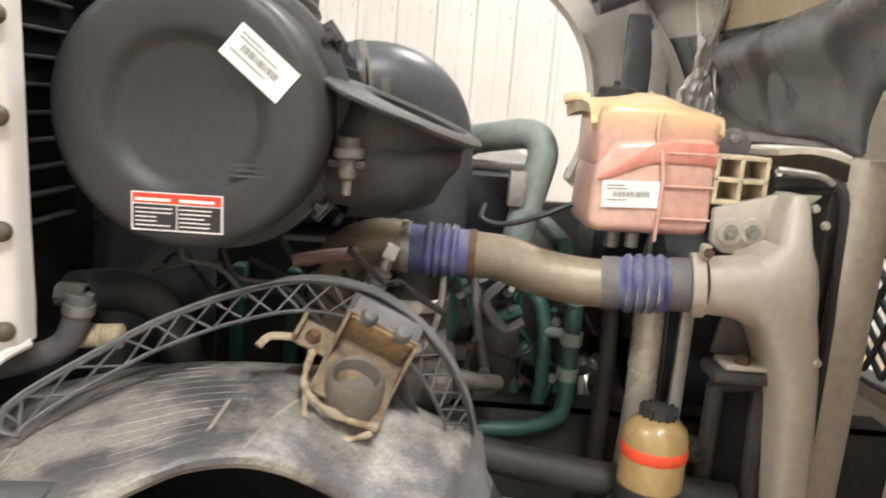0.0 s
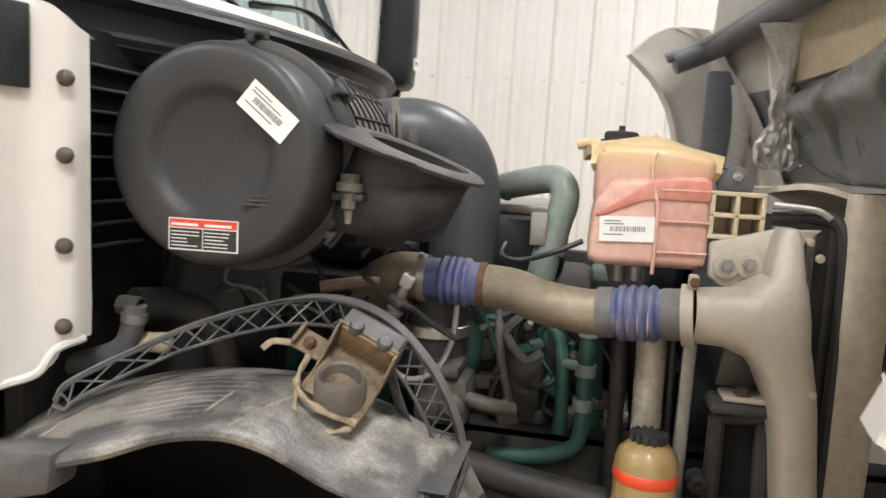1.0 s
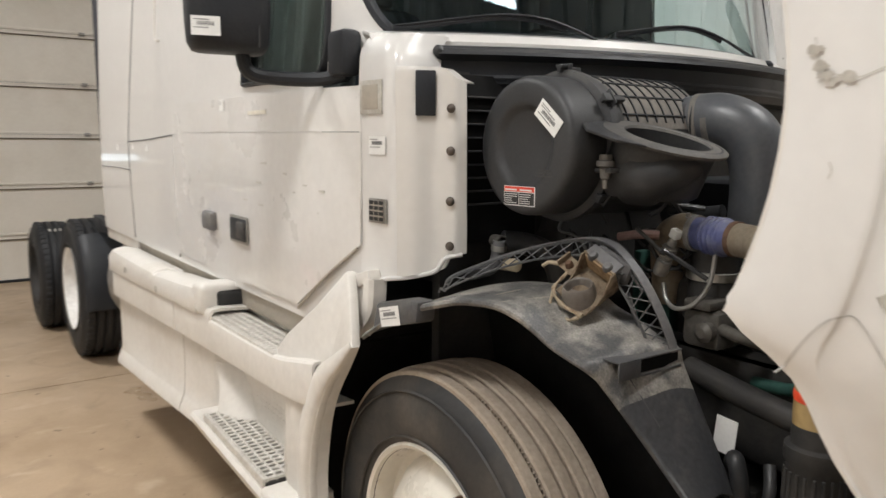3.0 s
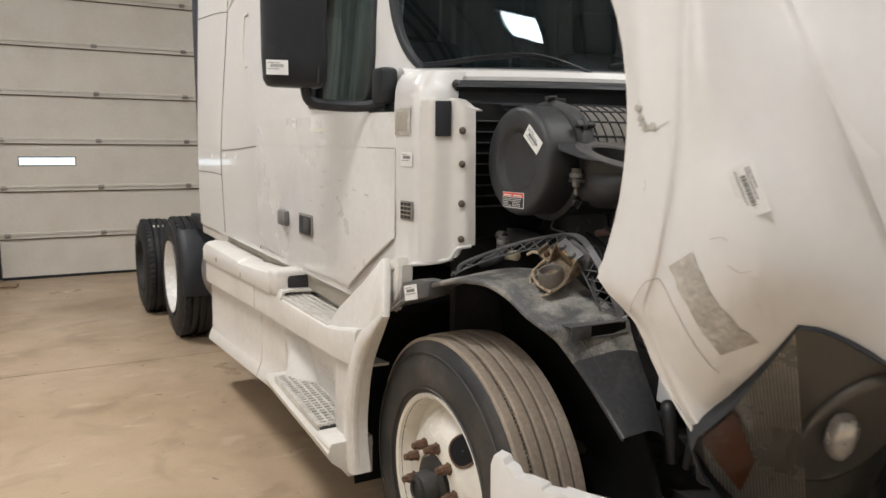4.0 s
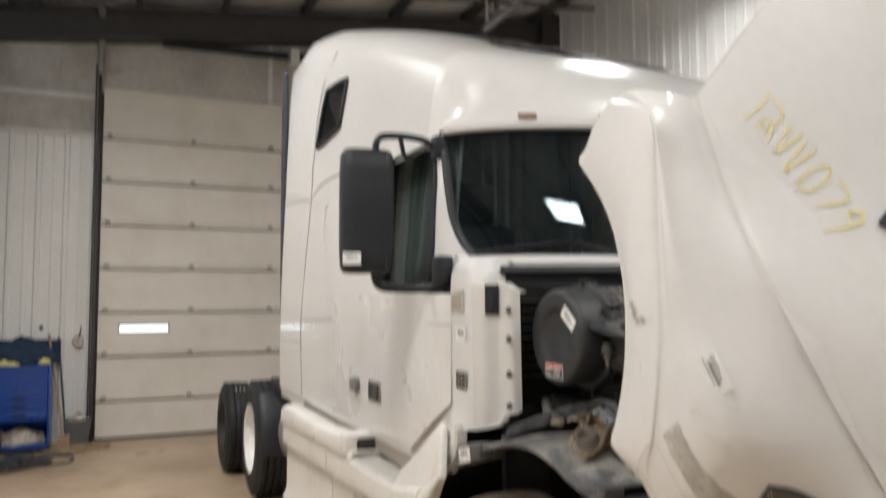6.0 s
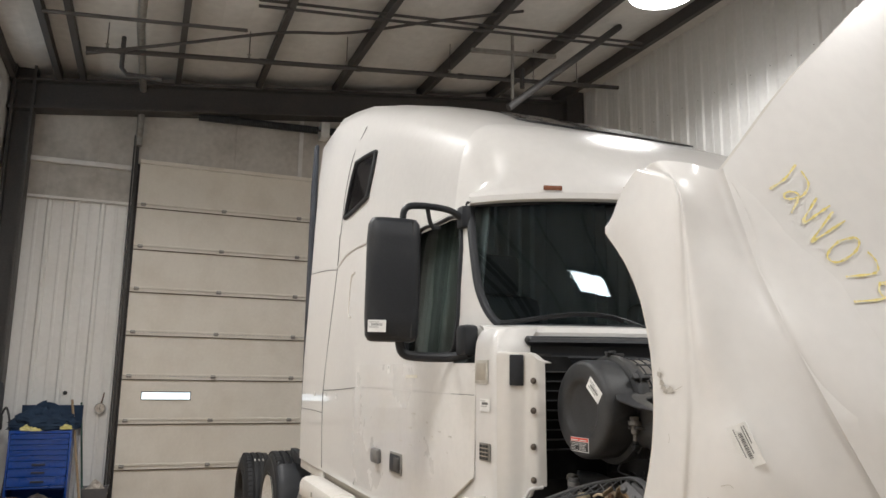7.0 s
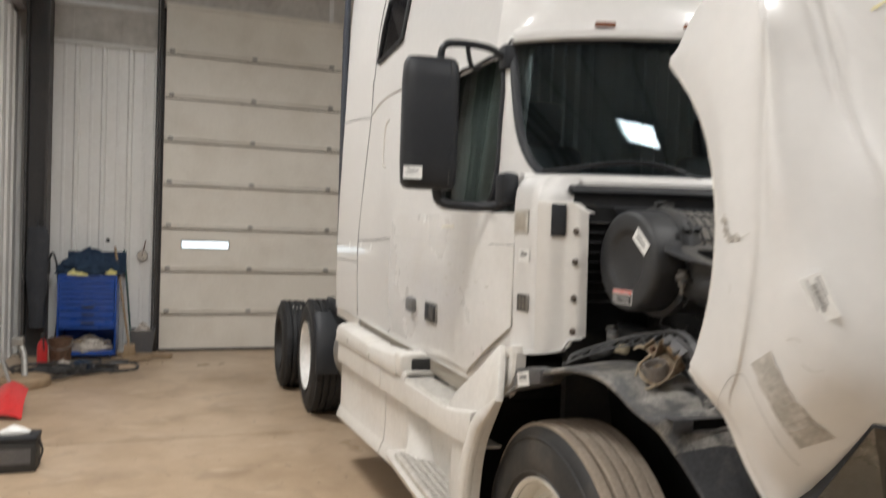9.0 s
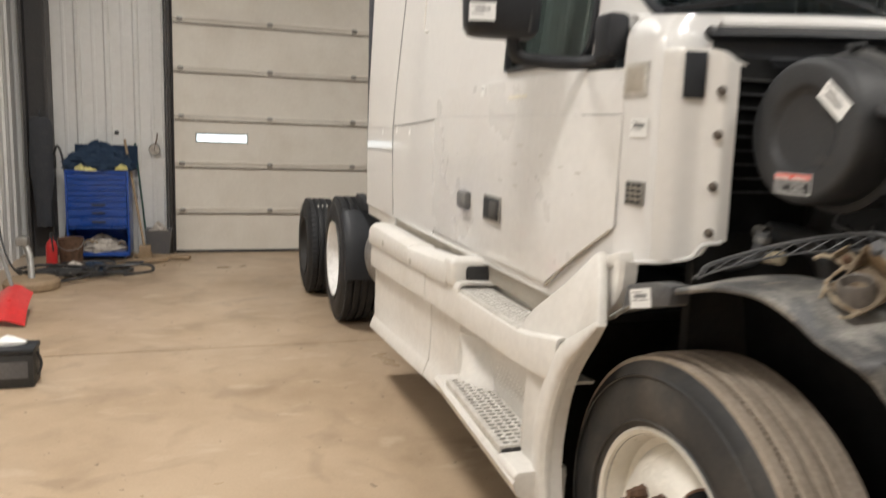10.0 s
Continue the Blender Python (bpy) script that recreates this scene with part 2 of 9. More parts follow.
SEATC = material("dark cab interior", (0.05, 0.06, 0.07), (0.07, 0.08, 0.09), 0.6, 4, 60, 0.85, bump=0, vary=0.0, spec=0.2)
TANKW = material("tan ribbed plastic", (0.55, 0.47, 0.33), (0.44, 0.36, 0.24), 0.6, 12, 70, 0.5)
CARDB = material("brown cardboard", (0.30, 0.21, 0.12), None, 0.5, 9, 60, 0.8)
GLASS = glass("clear windscreen glass", (0.74, 0.86, 0.90), 0.01, 1.0, 1.46, (0.80, 0.93, 1.0))
SIDEGLASS = glass("side window glass", (0.72, 0.82, 0.78), 0.01, 1.0, 1.18)
LENS = glass("hazed headlight lens", (0.84, 0.82, 0.77), 0.0, 1.0, 1.16)
COOLANT = material("pink coolant seen through tank", (0.63, 0.25, 0.19), (0.64, 0.31, 0.25), 0.7, 6, 60, 0.38, bump=0.03, coat=0.25)
TANKTOP = material("yellowed translucent tank plastic", (0.64, 0.49, 0.28), (0.68, 0.56, 0.40), 0.7, 9, 60, 0.4, bump=0.03, coat=0.2)
PINKW = material("milky pink tank plastic", (0.62, 0.36, 0.30), (0.66, 0.47, 0.38), 0.7, 8, 60, 0.4, bump=0.03, coat=0.25)
# the milky wall yellows towards the top
nt = PINKW.node_tree
tint, sep, ramp = nt.nodes.new("ShaderNodeMix"), nt.nodes.new("ShaderNodeSeparateXYZ"), nt.nodes.new("ShaderNodeMapRange")
tint.data_type = "RGBA"
ramp.inputs[1].default_value, ramp.inputs[2].default_value = 1.60, 1.66
tint.inputs[7].default_value = (0.68, 0.50, 0.26, 1)
nt.links.new(next(q for q in nt.nodes if q.type == "TEX_COORD").outputs["Object"], sep.inputs[0])
nt.links.new(sep.outputs[2], ramp.inputs[0])
nt.links.new(ramp.outputs[0], tint.inputs[0])
nt.links.new(nt.nodes["Principled BSDF"].inputs["Base Color"].links[0].from_socket, tint.inputs[6])
nt.links.new(tint.outputs[2], nt.nodes["Principled BSDF"].inputs["Base Color"])
for m, s in ((COOLANT, 0.25), (TANKTOP, 0.25), (PINKW, 0.25)):
    m.node_tree.nodes["Principled BSDF"].inputs["Subsurface Weight"].default_value = s
    m.node_tree.nodes["Principled BSDF"].inputs["Subsurface Radius"].default_value = (0.03, 0.015, 0.008)
DAYPANE = glow("daylight pane", (0.85, 0.95, 1.0), 1.5)
LAMPGLOW = glow("lamp diffuser", (1.0, 0.97, 0.93), 14.0)
from mathutils.bvhtree import BVHTree


# ---- building helpers ----
def thing(name, at, label, category, group="", kind=""):
    ob = new(name)
    ob.location = at
    ob.empty_display_size = 0.1
    bpy.context.view_layer.update()
    return tagged(ob, label, category, group, kind)


def root_of(ob):
    while ob.parent:
        ob = ob.parent
    return ob


def part(name, bm, material_, parent=None, label="", smooth=0.6):
    """Links a bmesh given in world places as one mesh object under a thing or a part."""
    me = bpy.data.meshes.new(name)
    if parent is not None:
        bm.transform(Matrix.Translation(-root_of(parent).location))
    bmesh.ops.recalc_face_normals(bm, faces=bm.faces)
    bm.to_mesh(me)
    bm.free()
    for m in (material_ if isinstance(material_, (list, tuple)) else (material_,)):
        me.materials.append(m)
    if smooth:
        me.shade_smooth()
        me.set_sharp_from_angle(angle=smooth)
    ob = new(name, me)
    if parent is not None:
        ob.parent = parent
    if label:
        ob["label"] = label
    return ob


def single(name, bm, material_, label, category, group="", kind="", smooth=0.6):
    return tagged(part(name, bm, material_, None, "", smooth), label, category, group, kind)


def box(x0, x1, y0, y1, z0, z1, bevel=0.0, bm=None, m=None, seg=2):
    b2 = bmesh.new()
    bmesh.ops.create_cube(b2, size=1)
    bmesh.ops.transform(b2, matrix=Matrix.Translation(((x0 + x1) / 2, (y0 + y1) / 2, (z0 + z1) / 2)) @ Matrix.Diagonal((abs(x1 - x0), abs(y1 - y0), abs(z1 - z0), 1)), verts=b2.verts)
    if bevel:
        bmesh.ops.bevel(b2, geom=b2.edges, offset=bevel, segments=seg, affect="EDGES", profile=0.5)
    if m is not None:
        b2.transform(m)
    return join(bm, b2)


def join(bm, b2):
    if bm is None:
        return b2
    me = bpy.data.meshes.new("tmp")
    b2.to_mesh(me)
    b2.free()
    bm.from_mesh(me)
    bpy.data.meshes.remove(me)
    return bm


def spline(pts, n=8):
    """Points along a smooth curve through pts."""
    p = [Vector(q) for q in pts]
    if len(p) == 2:
        return [p[0].lerp(p[1], i / n) for i in range(n + 1)]
    p = [2 * p[0] - p[1]] + p + [2 * p[-1] - p[-2]]
    out = []
    for i in range(1, len(p) - 2):
        for k in range(n):
            t = k / n
            a, b, c, d = p[i - 1], p[i], p[i + 1], p[i + 2]
            out.append(0.5 * ((2 * b) + (c - a) * t + (2 * a - 5 * b + 4 * c - d) * t * t + (3 * b - a - 3 * c + d) * t ** 3))
    out.append(p[-2])
    return out


def tube(pts, r, seg=14, n=6, bm=None, curve=True, caps=True, flat=1.0):
    """A round bar or hose along pts; r is a radius or a function of 0..1."""
    bm = bm or bmesh.new()
    line = spline(pts, n) if curve else [Vector(q) for q in pts]
    up = Vector((0.13, 0.2, 1)).normalized()
    rings = []
    side = None
    for i, q in enumerate(line):
        t = (line[min(i + 1, len(line) - 1)] - line[max(i - 1, 0)]).normalized()
        if side is None:
            side = t.cross(up)
            if side.length < 0.1:
                side = t.cross(Vector((1, 0, 0)))
        side = (side - t * side.dot(t)).normalized()
        b = t.cross(side)
        rr = r(i / (len(line) - 1)) if callable(r) else r
        rings.append([bm.verts.new(q + (side * math.cos(a) + b * math.sin(a) * flat) * rr) for a in (2 * math.pi * k / seg for k in range(seg))])
    for a, b in zip(rings, rings[1:]):
        for k in range(seg):
            bm.faces.new((a[k], a[(k + 1) % seg], b[(k + 1) % seg], b[k]))
    if caps:
        bm.faces.new(rings[0][::-1])
        bm.faces.new(rings[-1])
    return bm


def lathe(profile, centre, axis="y", seg=40, bm=None, arc=(0, 360)):
    """profile: (radius, place along the axis)."""
    bm = bm or bmesh.new()
    c = Vector(centre)
    full = arc[1] - arc[0] >= 360
    count = seg if full else seg + 1
    rings = []
    for r, h in profile:
        ring = []
        for k in range(count):
            a = radians(arc[0] + (arc[1] - arc[0]) * k / seg)
            u, v = r * math.cos(a), r * math.sin(a)
            ring.append(bm.verts.new(c + Vector({"x": (h, u, v), "y": (u, h, v), "z": (u, v, h)}[axis])))
        rings.append(ring)
    for a, b in zip(rings, rings[1:]):
        for k in range(count if full else count - 1):
            bm.faces.new((a[k], a[(k + 1) % count], b[(k + 1) % count], b[k]))
    bmesh.ops.remove_doubles(bm, verts=bm.verts, dist=1e-5)
    return bm


def prism(poly, axis, a, b, bevel=0.0, bm=None, seg=2):
    """A polygon of two coordinates drawn out along an axis from a to b."""
    b2 = bmesh.new()

    def at(u, v, w):
        return {"x": (w, u, v), "y": (u, w, v), "z": (u, v, w)}[axis]
    lo = [b2.verts.new(at(u, v, a)) for u, v in poly]
    hi = [b2.verts.new(at(u, v, b)) for u, v in poly]
    n = len(poly)
    b2.faces.new(lo)
    b2.faces.new(hi[::-1])
    for k in range(n):
        b2.faces.new((lo[k], lo[(k + 1) % n], hi[(k + 1) % n], hi[k]))
    bmesh.ops.recalc_face_normals(b2, faces=b2.faces)
    if bevel:
        bmesh.ops.bevel(b2, geom=b2.edges, offset=bevel, segments=seg, affect="EDGES", profile=0.5)
    return join(bm, b2)


def grid(rows, thick=0.0, bm=None, closed=False):
    """A skin through rows of points; thick pushes a second skin along the normals."""
    b2 = bmesh.new()
    vs = [[b2.verts.new(p) for p in row] for row in rows]
    for a, b in zip(vs, vs[1:]):
        for k in range(len(a) - (0 if closed else 1)):
            j = (k + 1) % len(a)
            b2.faces.new((a[k], a[j], b[j], b[k]))
    b2.normal_update()
    if thick:
        bmesh.ops.solidify(b2, geom=b2.faces[:], thickness=thick)
    return join(bm, b2)


def smooth_rows(rows, n=5, m=5):
    """Rows of points, made finer both ways."""
    fine = [spline(r, n) for r in rows]
    cols = [spline([r[k] for r in fine], m) for k in range(len(fine[0]))]
    return [[c[j] for c in cols] for j in range(len(cols[0]))]


def on_plane(m, w, h, depth=0.002, bevel=0.0):
    """A thin plate, w by h in the plane of pose m (its x and y), proud along its z."""
    b = box(-w / 2, w / 2, -h / 2, h / 2, 0, depth, bevel)
    b.transform(m)
    return b


def plane_pose(centre, right, up):
    r, u = Vector(right).normalized(), Vector(up)
    n = r.cross(u).normalized()
    u = n.cross(r)
    return Matrix.Translation(centre) @ Matrix((r, u, n)).transposed().to_4x4()


def sticker(name, m, w, h, parent, label, bars=5, barcode=True, top=None, ink=GREYINK, paper=LABEL, seed=1):
    """A printed sticker; unreadable print as plain bars."""
    s = part(name, on_plane(m, w, h, 0.0015), paper, parent, label, 0)
    rnd = random.Random(seed)
    b = bmesh.new()
    y = h * 0.34
    for k in range(bars):
        ln = w * rnd.uniform(0.3, 0.8)
        hh = h * 0.045
        if barcode and k == bars // 2:
            x = -w * 0.3
            while x < w * 0.3:
                ww = w * rnd.choice((0.008, 0.016, 0.022))
                box(x, x + ww, y - h * 0.2, y, 0.0015, 0.0022, bm=b)
                x += ww + w * 0.014
            y -= h * 0.3
            continue
        box(-w * 0.42, -w * 0.42 + ln, y - hh, y, 0.0015, 0.0022, bm=b)
        y -= h * 0.12
    b.transform(m)
    part("print", b, ink, s, "", 0)
    if top is not None:
        b = box(-w / 2 + 0.002, w / 2 - 0.002, h * 0.22, h * 0.47, 0.0015, 0.0024)
        b.transform(m)
        part("heading", b, top, s, "", 0)
    return s


def bolt(at, axis, r=0.008, h=0.008, material_=STEEL, parent=None, name="bolt"):
    c = Vector(at)
    b = lathe([(r * 1.5, 0), (r * 1.5, h * 0.25), (r, h * 0.25), (r, h), (0.0001, h)], (0, 0, 0), "z", 6)
    b.transform(Matrix.Translation(c) @ Vector(axis).to_track_quat("Z", "Y").to_matrix().to_4x4())
    return part(name, b, material_, parent, "", 0.4)


# ---- the workshop ----
def structure(name, bm, mat_, label, category="wall"):
    return single(name, bm, mat_, label, category, kind="structure", smooth=0)


floor = structure("floor", box(XB - 0.3, XF + 0.3, YL - 0.3, YR + 0.3, -0.2, -0.006), JOINT, "concrete workshop floor with saw-cut joints", "floor")
for x0, x1 in ((XB - 0.3, -4.155), (-4.145, 0.6), (0.61, XF + 0.3)):
    for y0, y1 in ((YL - 0.3, 2.35), (2.36, YR + 0.3)):
        part("slab", box(x0, x1, y0, y1, -0.15, 0.0), CONCRETE, floor, "tan stained smooth concrete slab", 0)


def siding_mesh(height, width=0.914):
    """One sheet of ribbed siding in its own plane: x along, z up, ribs towards -y."""
    b = bmesh.new()
    prof = []
    for k in range(3):
        x = k * width / 3
        prof += [(x + 0.0, 0), (x + 0.105, 0), (x + 0.118, 0.006), (x + 0.138, 0.006), (x + 0.151, 0), (x + 0.232, 0), (x + 0.252, 0.024), (x + 0.285, 0.024)]
    prof.append((width, 0))
    lo = [b.verts.new((x, -d, 0)) for x, d in prof]
    hi = [b.verts.new((x, -d, height)) for x, d in prof]
    for k in range(len(prof) - 1):
        b.faces.new((lo[k], lo[k + 1], hi[k + 1], hi[k]))
    me = bpy.data.meshes.new("siding_panel")
    b.to_mesh(me)
    b.free()
    me.materials.append(SIDING)
    return me


def siding(wall, start, along, count, height, z=0.0):
    """Sheets of siding side by side, sharing one mesh."""
    me = siding_mesh(height)
    a = Vector(along)
    for k in range(count):
        ob = new("siding_panel", me)
        ob.parent = wall
        m = Matrix((a, Vector((0, 0, 1)).cross(a), Vector((0, 0, 1)))).transposed().to_4x4()
        m.translation = Vector(start) + a * 0.914 * k + Vector((0, 0, z))
        ob.matrix_basis = m


def screws(wall, start, along, count, z, normal):
    b = bmesh.new()
    for k in range(count):
        c = Vector(start) + Vector(along) * (0.305 * k) + Vector((0, 0, z))
        b2 = lathe([(0.007, 0), (0.006, 0.005), (0.0001, 0.006)], (0, 0, 0), "z", 6)
        b2.transform(Matrix.Translation(c) @ Vector(normal).to_track_quat("Z", "Y").to_matrix().to_4x4())
        join(b, b2)
    part("screw_row", b, STEEL, wall, "", 0)["kind"] = "stuff"


wall_right = structure("wall_right", box(XB - 0.3, XF + 0.3, YR + 0.05, YR + 0.2, 0, 7.4), SIDING, "white ribbed steel wall beyond the truck")
siding(wall_right, (XB, YR + 0.03, 0), (1, 0, 0), 17, 7.2)
for z in (0.9, 2.34, 3.8, 5.3):
    screws(wall_right, (XB + 0.19, YR + 0.028, 0), (1, 0, 0), 46, z, (0, -1, 0))
wall_front = structure("wall_front", box(XF + 0.05, XF + 0.2, YL - 0.2, YR + 0.2, 0, 7.4), SIDING, "white ribbed steel wall at the truck's nose")
siding(wall_front, (XF + 0.03, YR, 0), (0, -1, 0), 10, 7.2)
wall_left = structure("wall_left", box(XB - 0.3, XF + 0.3, YL - 0.2, YL - 0.05, 0, 4.15), SIDING, "white ribbed steel wall behind the tool corner")
siding(wall_left, (XF, YL - 0.03, 0), (-1, 0, 0), 17, 4.05)
# upper left wall with a strip of windows
WX0, WX1, WZ0, WZ1 = -7.45, -6.35, 4.2, 5.0
for x0, x1, z0, z1 in ((XB - 0.3, WX0, 4.15, 6.0), (WX1, XF + 0.3, 4.15, 6.0), (WX0, WX1, 4.15, WZ0), (WX0, WX1, WZ1, 6.0)):
    structure("wall_left_upper", box(x0, x1, YL - 0.2, YL + 0.06, z0, z1), CEILW, "white faced insulation above the siding")
window_1 = thing("window_1", (WX0, YL, WZ0), "small bright high window in a white frame", "window", kind="structure")
part("window_frame", box(WX0, WX1, YL - 0.02, YL + 0.08, WZ0, WZ0 + 0.05, 0.006, box(WX0, WX1, YL - 0.02, YL + 0.08, WZ1 - 0.05, WZ1, 0.006, box(WX0, WX0 + 0.05, YL - 0.02, YL + 0.08, WZ0 + 0.05, WZ1 - 0.05, 0.006, box(WX1 - 0.05, WX1, YL - 0.02, YL + 0.08, WZ0 + 0.05, WZ1 - 0.05, 0.006)))), SIDING, window_1)
part("pane", box(WX0 + 0.05, WX1 - 0.05, YL - 0.03, YL - 0.02, WZ0 + 0.05, WZ1 - 0.05), DAYPANE, window_1, "bright daylight pane")

# the back wall, with the opening of the overhead door
DY0, DY1, DZ = -0.68, 3.62, 4.40
wall_back = structure("wall_back", box(XB - 0.2, XB - 0.05, YL - 0.2, DY0 - 0.06, 0, 3.83), SIDING, "white ribbed steel wall beside the overhead door")
siding(wall_back, (XB - 0.03, DY0 - 0.06 - 0.914 * 2, 0), (0, 1, 0), 2, 3.82)
siding(wall_back, (XB - 0.03, DY1 + 0.1, 0), (0, 1, 0), 3, 3.82)
structure("wall_back_right", box(XB - 0.2, XB - 0.05, DY1 + 0.06, YR + 0.2, 0, 3.83), SIDING, "white ribbed steel wall beside the overhead door")
upper = structure("wall_back_upper", box(XB - 0.2, XB - 0.01, YL - 0.2, DY0 - 0.06, 3.83, 7.0, bm=box(XB - 0.2, XB - 0.01, DY0 - 0.06, YR + 0.2, DZ, 7.0, bm=box(XB - 0.2, XB - 0.01, DY1 + 0.06, YR + 0.2, 3.84, DZ))), INSUL, "stained insulation facing above the door")
# batten seams and girts over the insulation
for y in (-1.75, -1.2):
    part("batten", box(XB - 0.012, XB + 0.006, y - 0.012, y + 0.012, 3.86, 5.3), INSUL, upper)
for y in (0.55, 1.42, 2.3, 3.2):
    part("batten", box(XB - 0.012, XB + 0.008, y - 0.03, y + 0.03, DZ + 0.04, 5.5), INSUL if y != 1.42 else CEILW, upper)
part("girt", box(XB - 0.01, XB + 0.05, YL, DY0 - 0.1, 4.28, 4.34, 0.004), CEILW, upper, "pale horizontal girt")
part("sill_trim", box(XB - 0.02, XB + 0.03, YL, DY0 - 0.06, 3.815, 3.85, 0.004), SIDING, upper)

# overhead door: eight sections with ribs, hinges and a slot window
door_1 = thing("door_1", (XB, 1.4, 0), "closed off-white sectional overhead door", "garage door", kind="structure")
seams = [0.0] + [0.52 + 0.5545 * k for k in range(7)] + [DZ]
for k in range(8):
    z0, z1 = seams[k], seams[k + 1]
    yy0, yy1 = DY0, DY1
    if k == 2:
        wy0, wy1, wz0, wz1 = -0.43, 0.15, 1.34, 1.425
        b = box(XB - 0.05, XB, yy0, wy0, z0 + 0.002, z1 - 0.002)
        for c in ((wy0, wy1, z0 + 0.002, wz0), (wy0, wy1, wz1, z1 - 0.002), (wy1, yy1, z0 + 0.002, z1 - 0.002)):
            box(XB - 0.05, XB, *c, bm=b)
        sec = part("section", b, DOORP, door_1, "", 0)
        fr = bmesh.new()
        for c in ((wy0 - 0.01, wy1 + 0.01, wz0 - 0.009, wz0), (wy0 - 0.01, wy1 + 0.01, wz1, wz1 + 0.012), (wy0 - 0.01, wy0, wz0, wz1), (wy1, wy1 + 0.01, wz0, wz1)):
            box(XB, XB + 0.012, *c, 0.002, fr)
        part("window_frame", fr, BLACKP, sec)
        part("pane", box(XB - 0.03, XB - 0.02, wy0, wy1, wz0, wz1), DAYPANE, sec, "bright slot window pane")
    else:
        sec = part("section", box(XB - 0.05, XB, yy0, yy1, z0 + 0.002, z1 - 0.002, 0.004), DOORP, door_1, "", 0)
    if k:
        part("joint_rib", box(XB, XB + 0.012, yy0, yy1, z0 + 0.0, z0 + 0.03, 0.003), DOORP, sec)
        part("joint_rib", box(XB, XB + 0.018, yy0, yy1, z0 - 0.052, z0 - 0.04, 0.003), JOINT, sec, "dark grimy joint line")
        for y in (-0.6, 0.42, 1.44, 2.46, 3.5):
            hb = box(XB, XB + 0.02, y - 0.028, y + 0.028, z0 - 0.022, z0 + 0.022, 0.003)
            tube([(XB + 0.024, y - 0.036, z0), (XB + 0.024, y + 0.036, z0)], 0.008, 8, 1, hb, False)
            part("hinge", hb, STEEL, sec, "grey steel hinge")
part("jamb", box(XB - 0.16, XB - 0.055, DY0 - 0.08, DY0 + 0.06, 0.0, DZ + 0.1, bm=box(XB - 0.16, XB - 0.055, DY1 - 0.06, DY1 + 0.08, 0.0, DZ + 0.1)), IRON, door_1, "dark door jamb")
part("bottom_seal", box(XB - 0.03, XB + 0.02, DY0, DY1, 0.0, 0.03, 0.006), BLACKP, door_1)
for y in (DY0 - 0.05, DY1 + 0.05):
    b = box(XB - 0.04, XB + 0.04, y - 0.02, y + 0.02, 0.0, 4.75, 0.004)
    box(XB + 0.03, XB + 0.075, y - 0.05, y - 0.03, 0.0, 4.75, 0.002, b)
    part("track", b, IRON, door_1, "dark vertical door track")
part("head_trim", box(XB - 0.01, XB + 0.03, DY0, DY1, DZ, DZ + 0.05, 0.004), DOORP, door_1)
shaft = part("shaft", tube([(XB + 0.16, -0.6, 5.08), (XB + 0.16, 3.6, 5.16)], 0.016, 10, 1, curve=False), IRON, door_1, "dark torsion shaft")
part("spring", tube([(XB + 0.16, 0.0, 5.09), (XB + 0.16, 1.62, 5.125)], lambda t: 0.052 + 0.004 * math.sin(t * 400), 14, 150), BLACKP, shaft, "black torsion spring")
part("spring", tube([(XB + 0.16, 1.8, 5.13), (XB + 0.16, 3.3, 5.155)], lambda t: 0.052 + 0.004 * math.sin(t * 400), 14, 150), BLACKP, shaft)
part("shaft_bracket", box(XB, XB + 0.22, 1.66, 1.78, 5.02, 5.24, 0.006), CEILW, shaft, "pale shaft bracket")

# steel frame: corner column, eave beam, purlins, ceiling
structure("column", box(XB + 0.02, XB + 0.3, YL + 0.10, YL + 0.13, 0, 5.5, bm=box(XB + 0.02, XB + 0.3, YL + 0.32, YL + 0.35, 0, 5.5, bm=box(XB + 0.14, XB + 0.16, YL + 0.13, YL + 0.32, 0, 5.5))), IRON, "dark steel corner column", "column")
structure("column", box(XB + 0.02, XB + 0.3, YR - 0.34, YR - 0.02, 0, 6.4, 0.01), IRON, "dark steel corner column", "column")


def sloped(x0, x1, y0, y1, below, depth):
    """A bar under the roof slope, between two y."""
    z0, z1 = roof_z(y0) - below, roof_z(y1) - below
    b = bmesh.new()
    v = [b.verts.new(p) for p in ((x0, y0, z0), (x1, y0, z0), (x1, y1, z1), (x0, y1, z1), (x0, y0, z0 - depth), (x1, y0, z0 - depth), (x1, y1, z1 - depth), (x0, y1, z1 - depth))]
    for f in ((0, 1, 2, 3), (7, 6, 5, 4), (0, 4, 5, 1), (1, 5, 6, 2), (2, 6, 7, 3), (3, 7, 4, 0)):
        b.faces.new([v[k] for k in f])
    return b


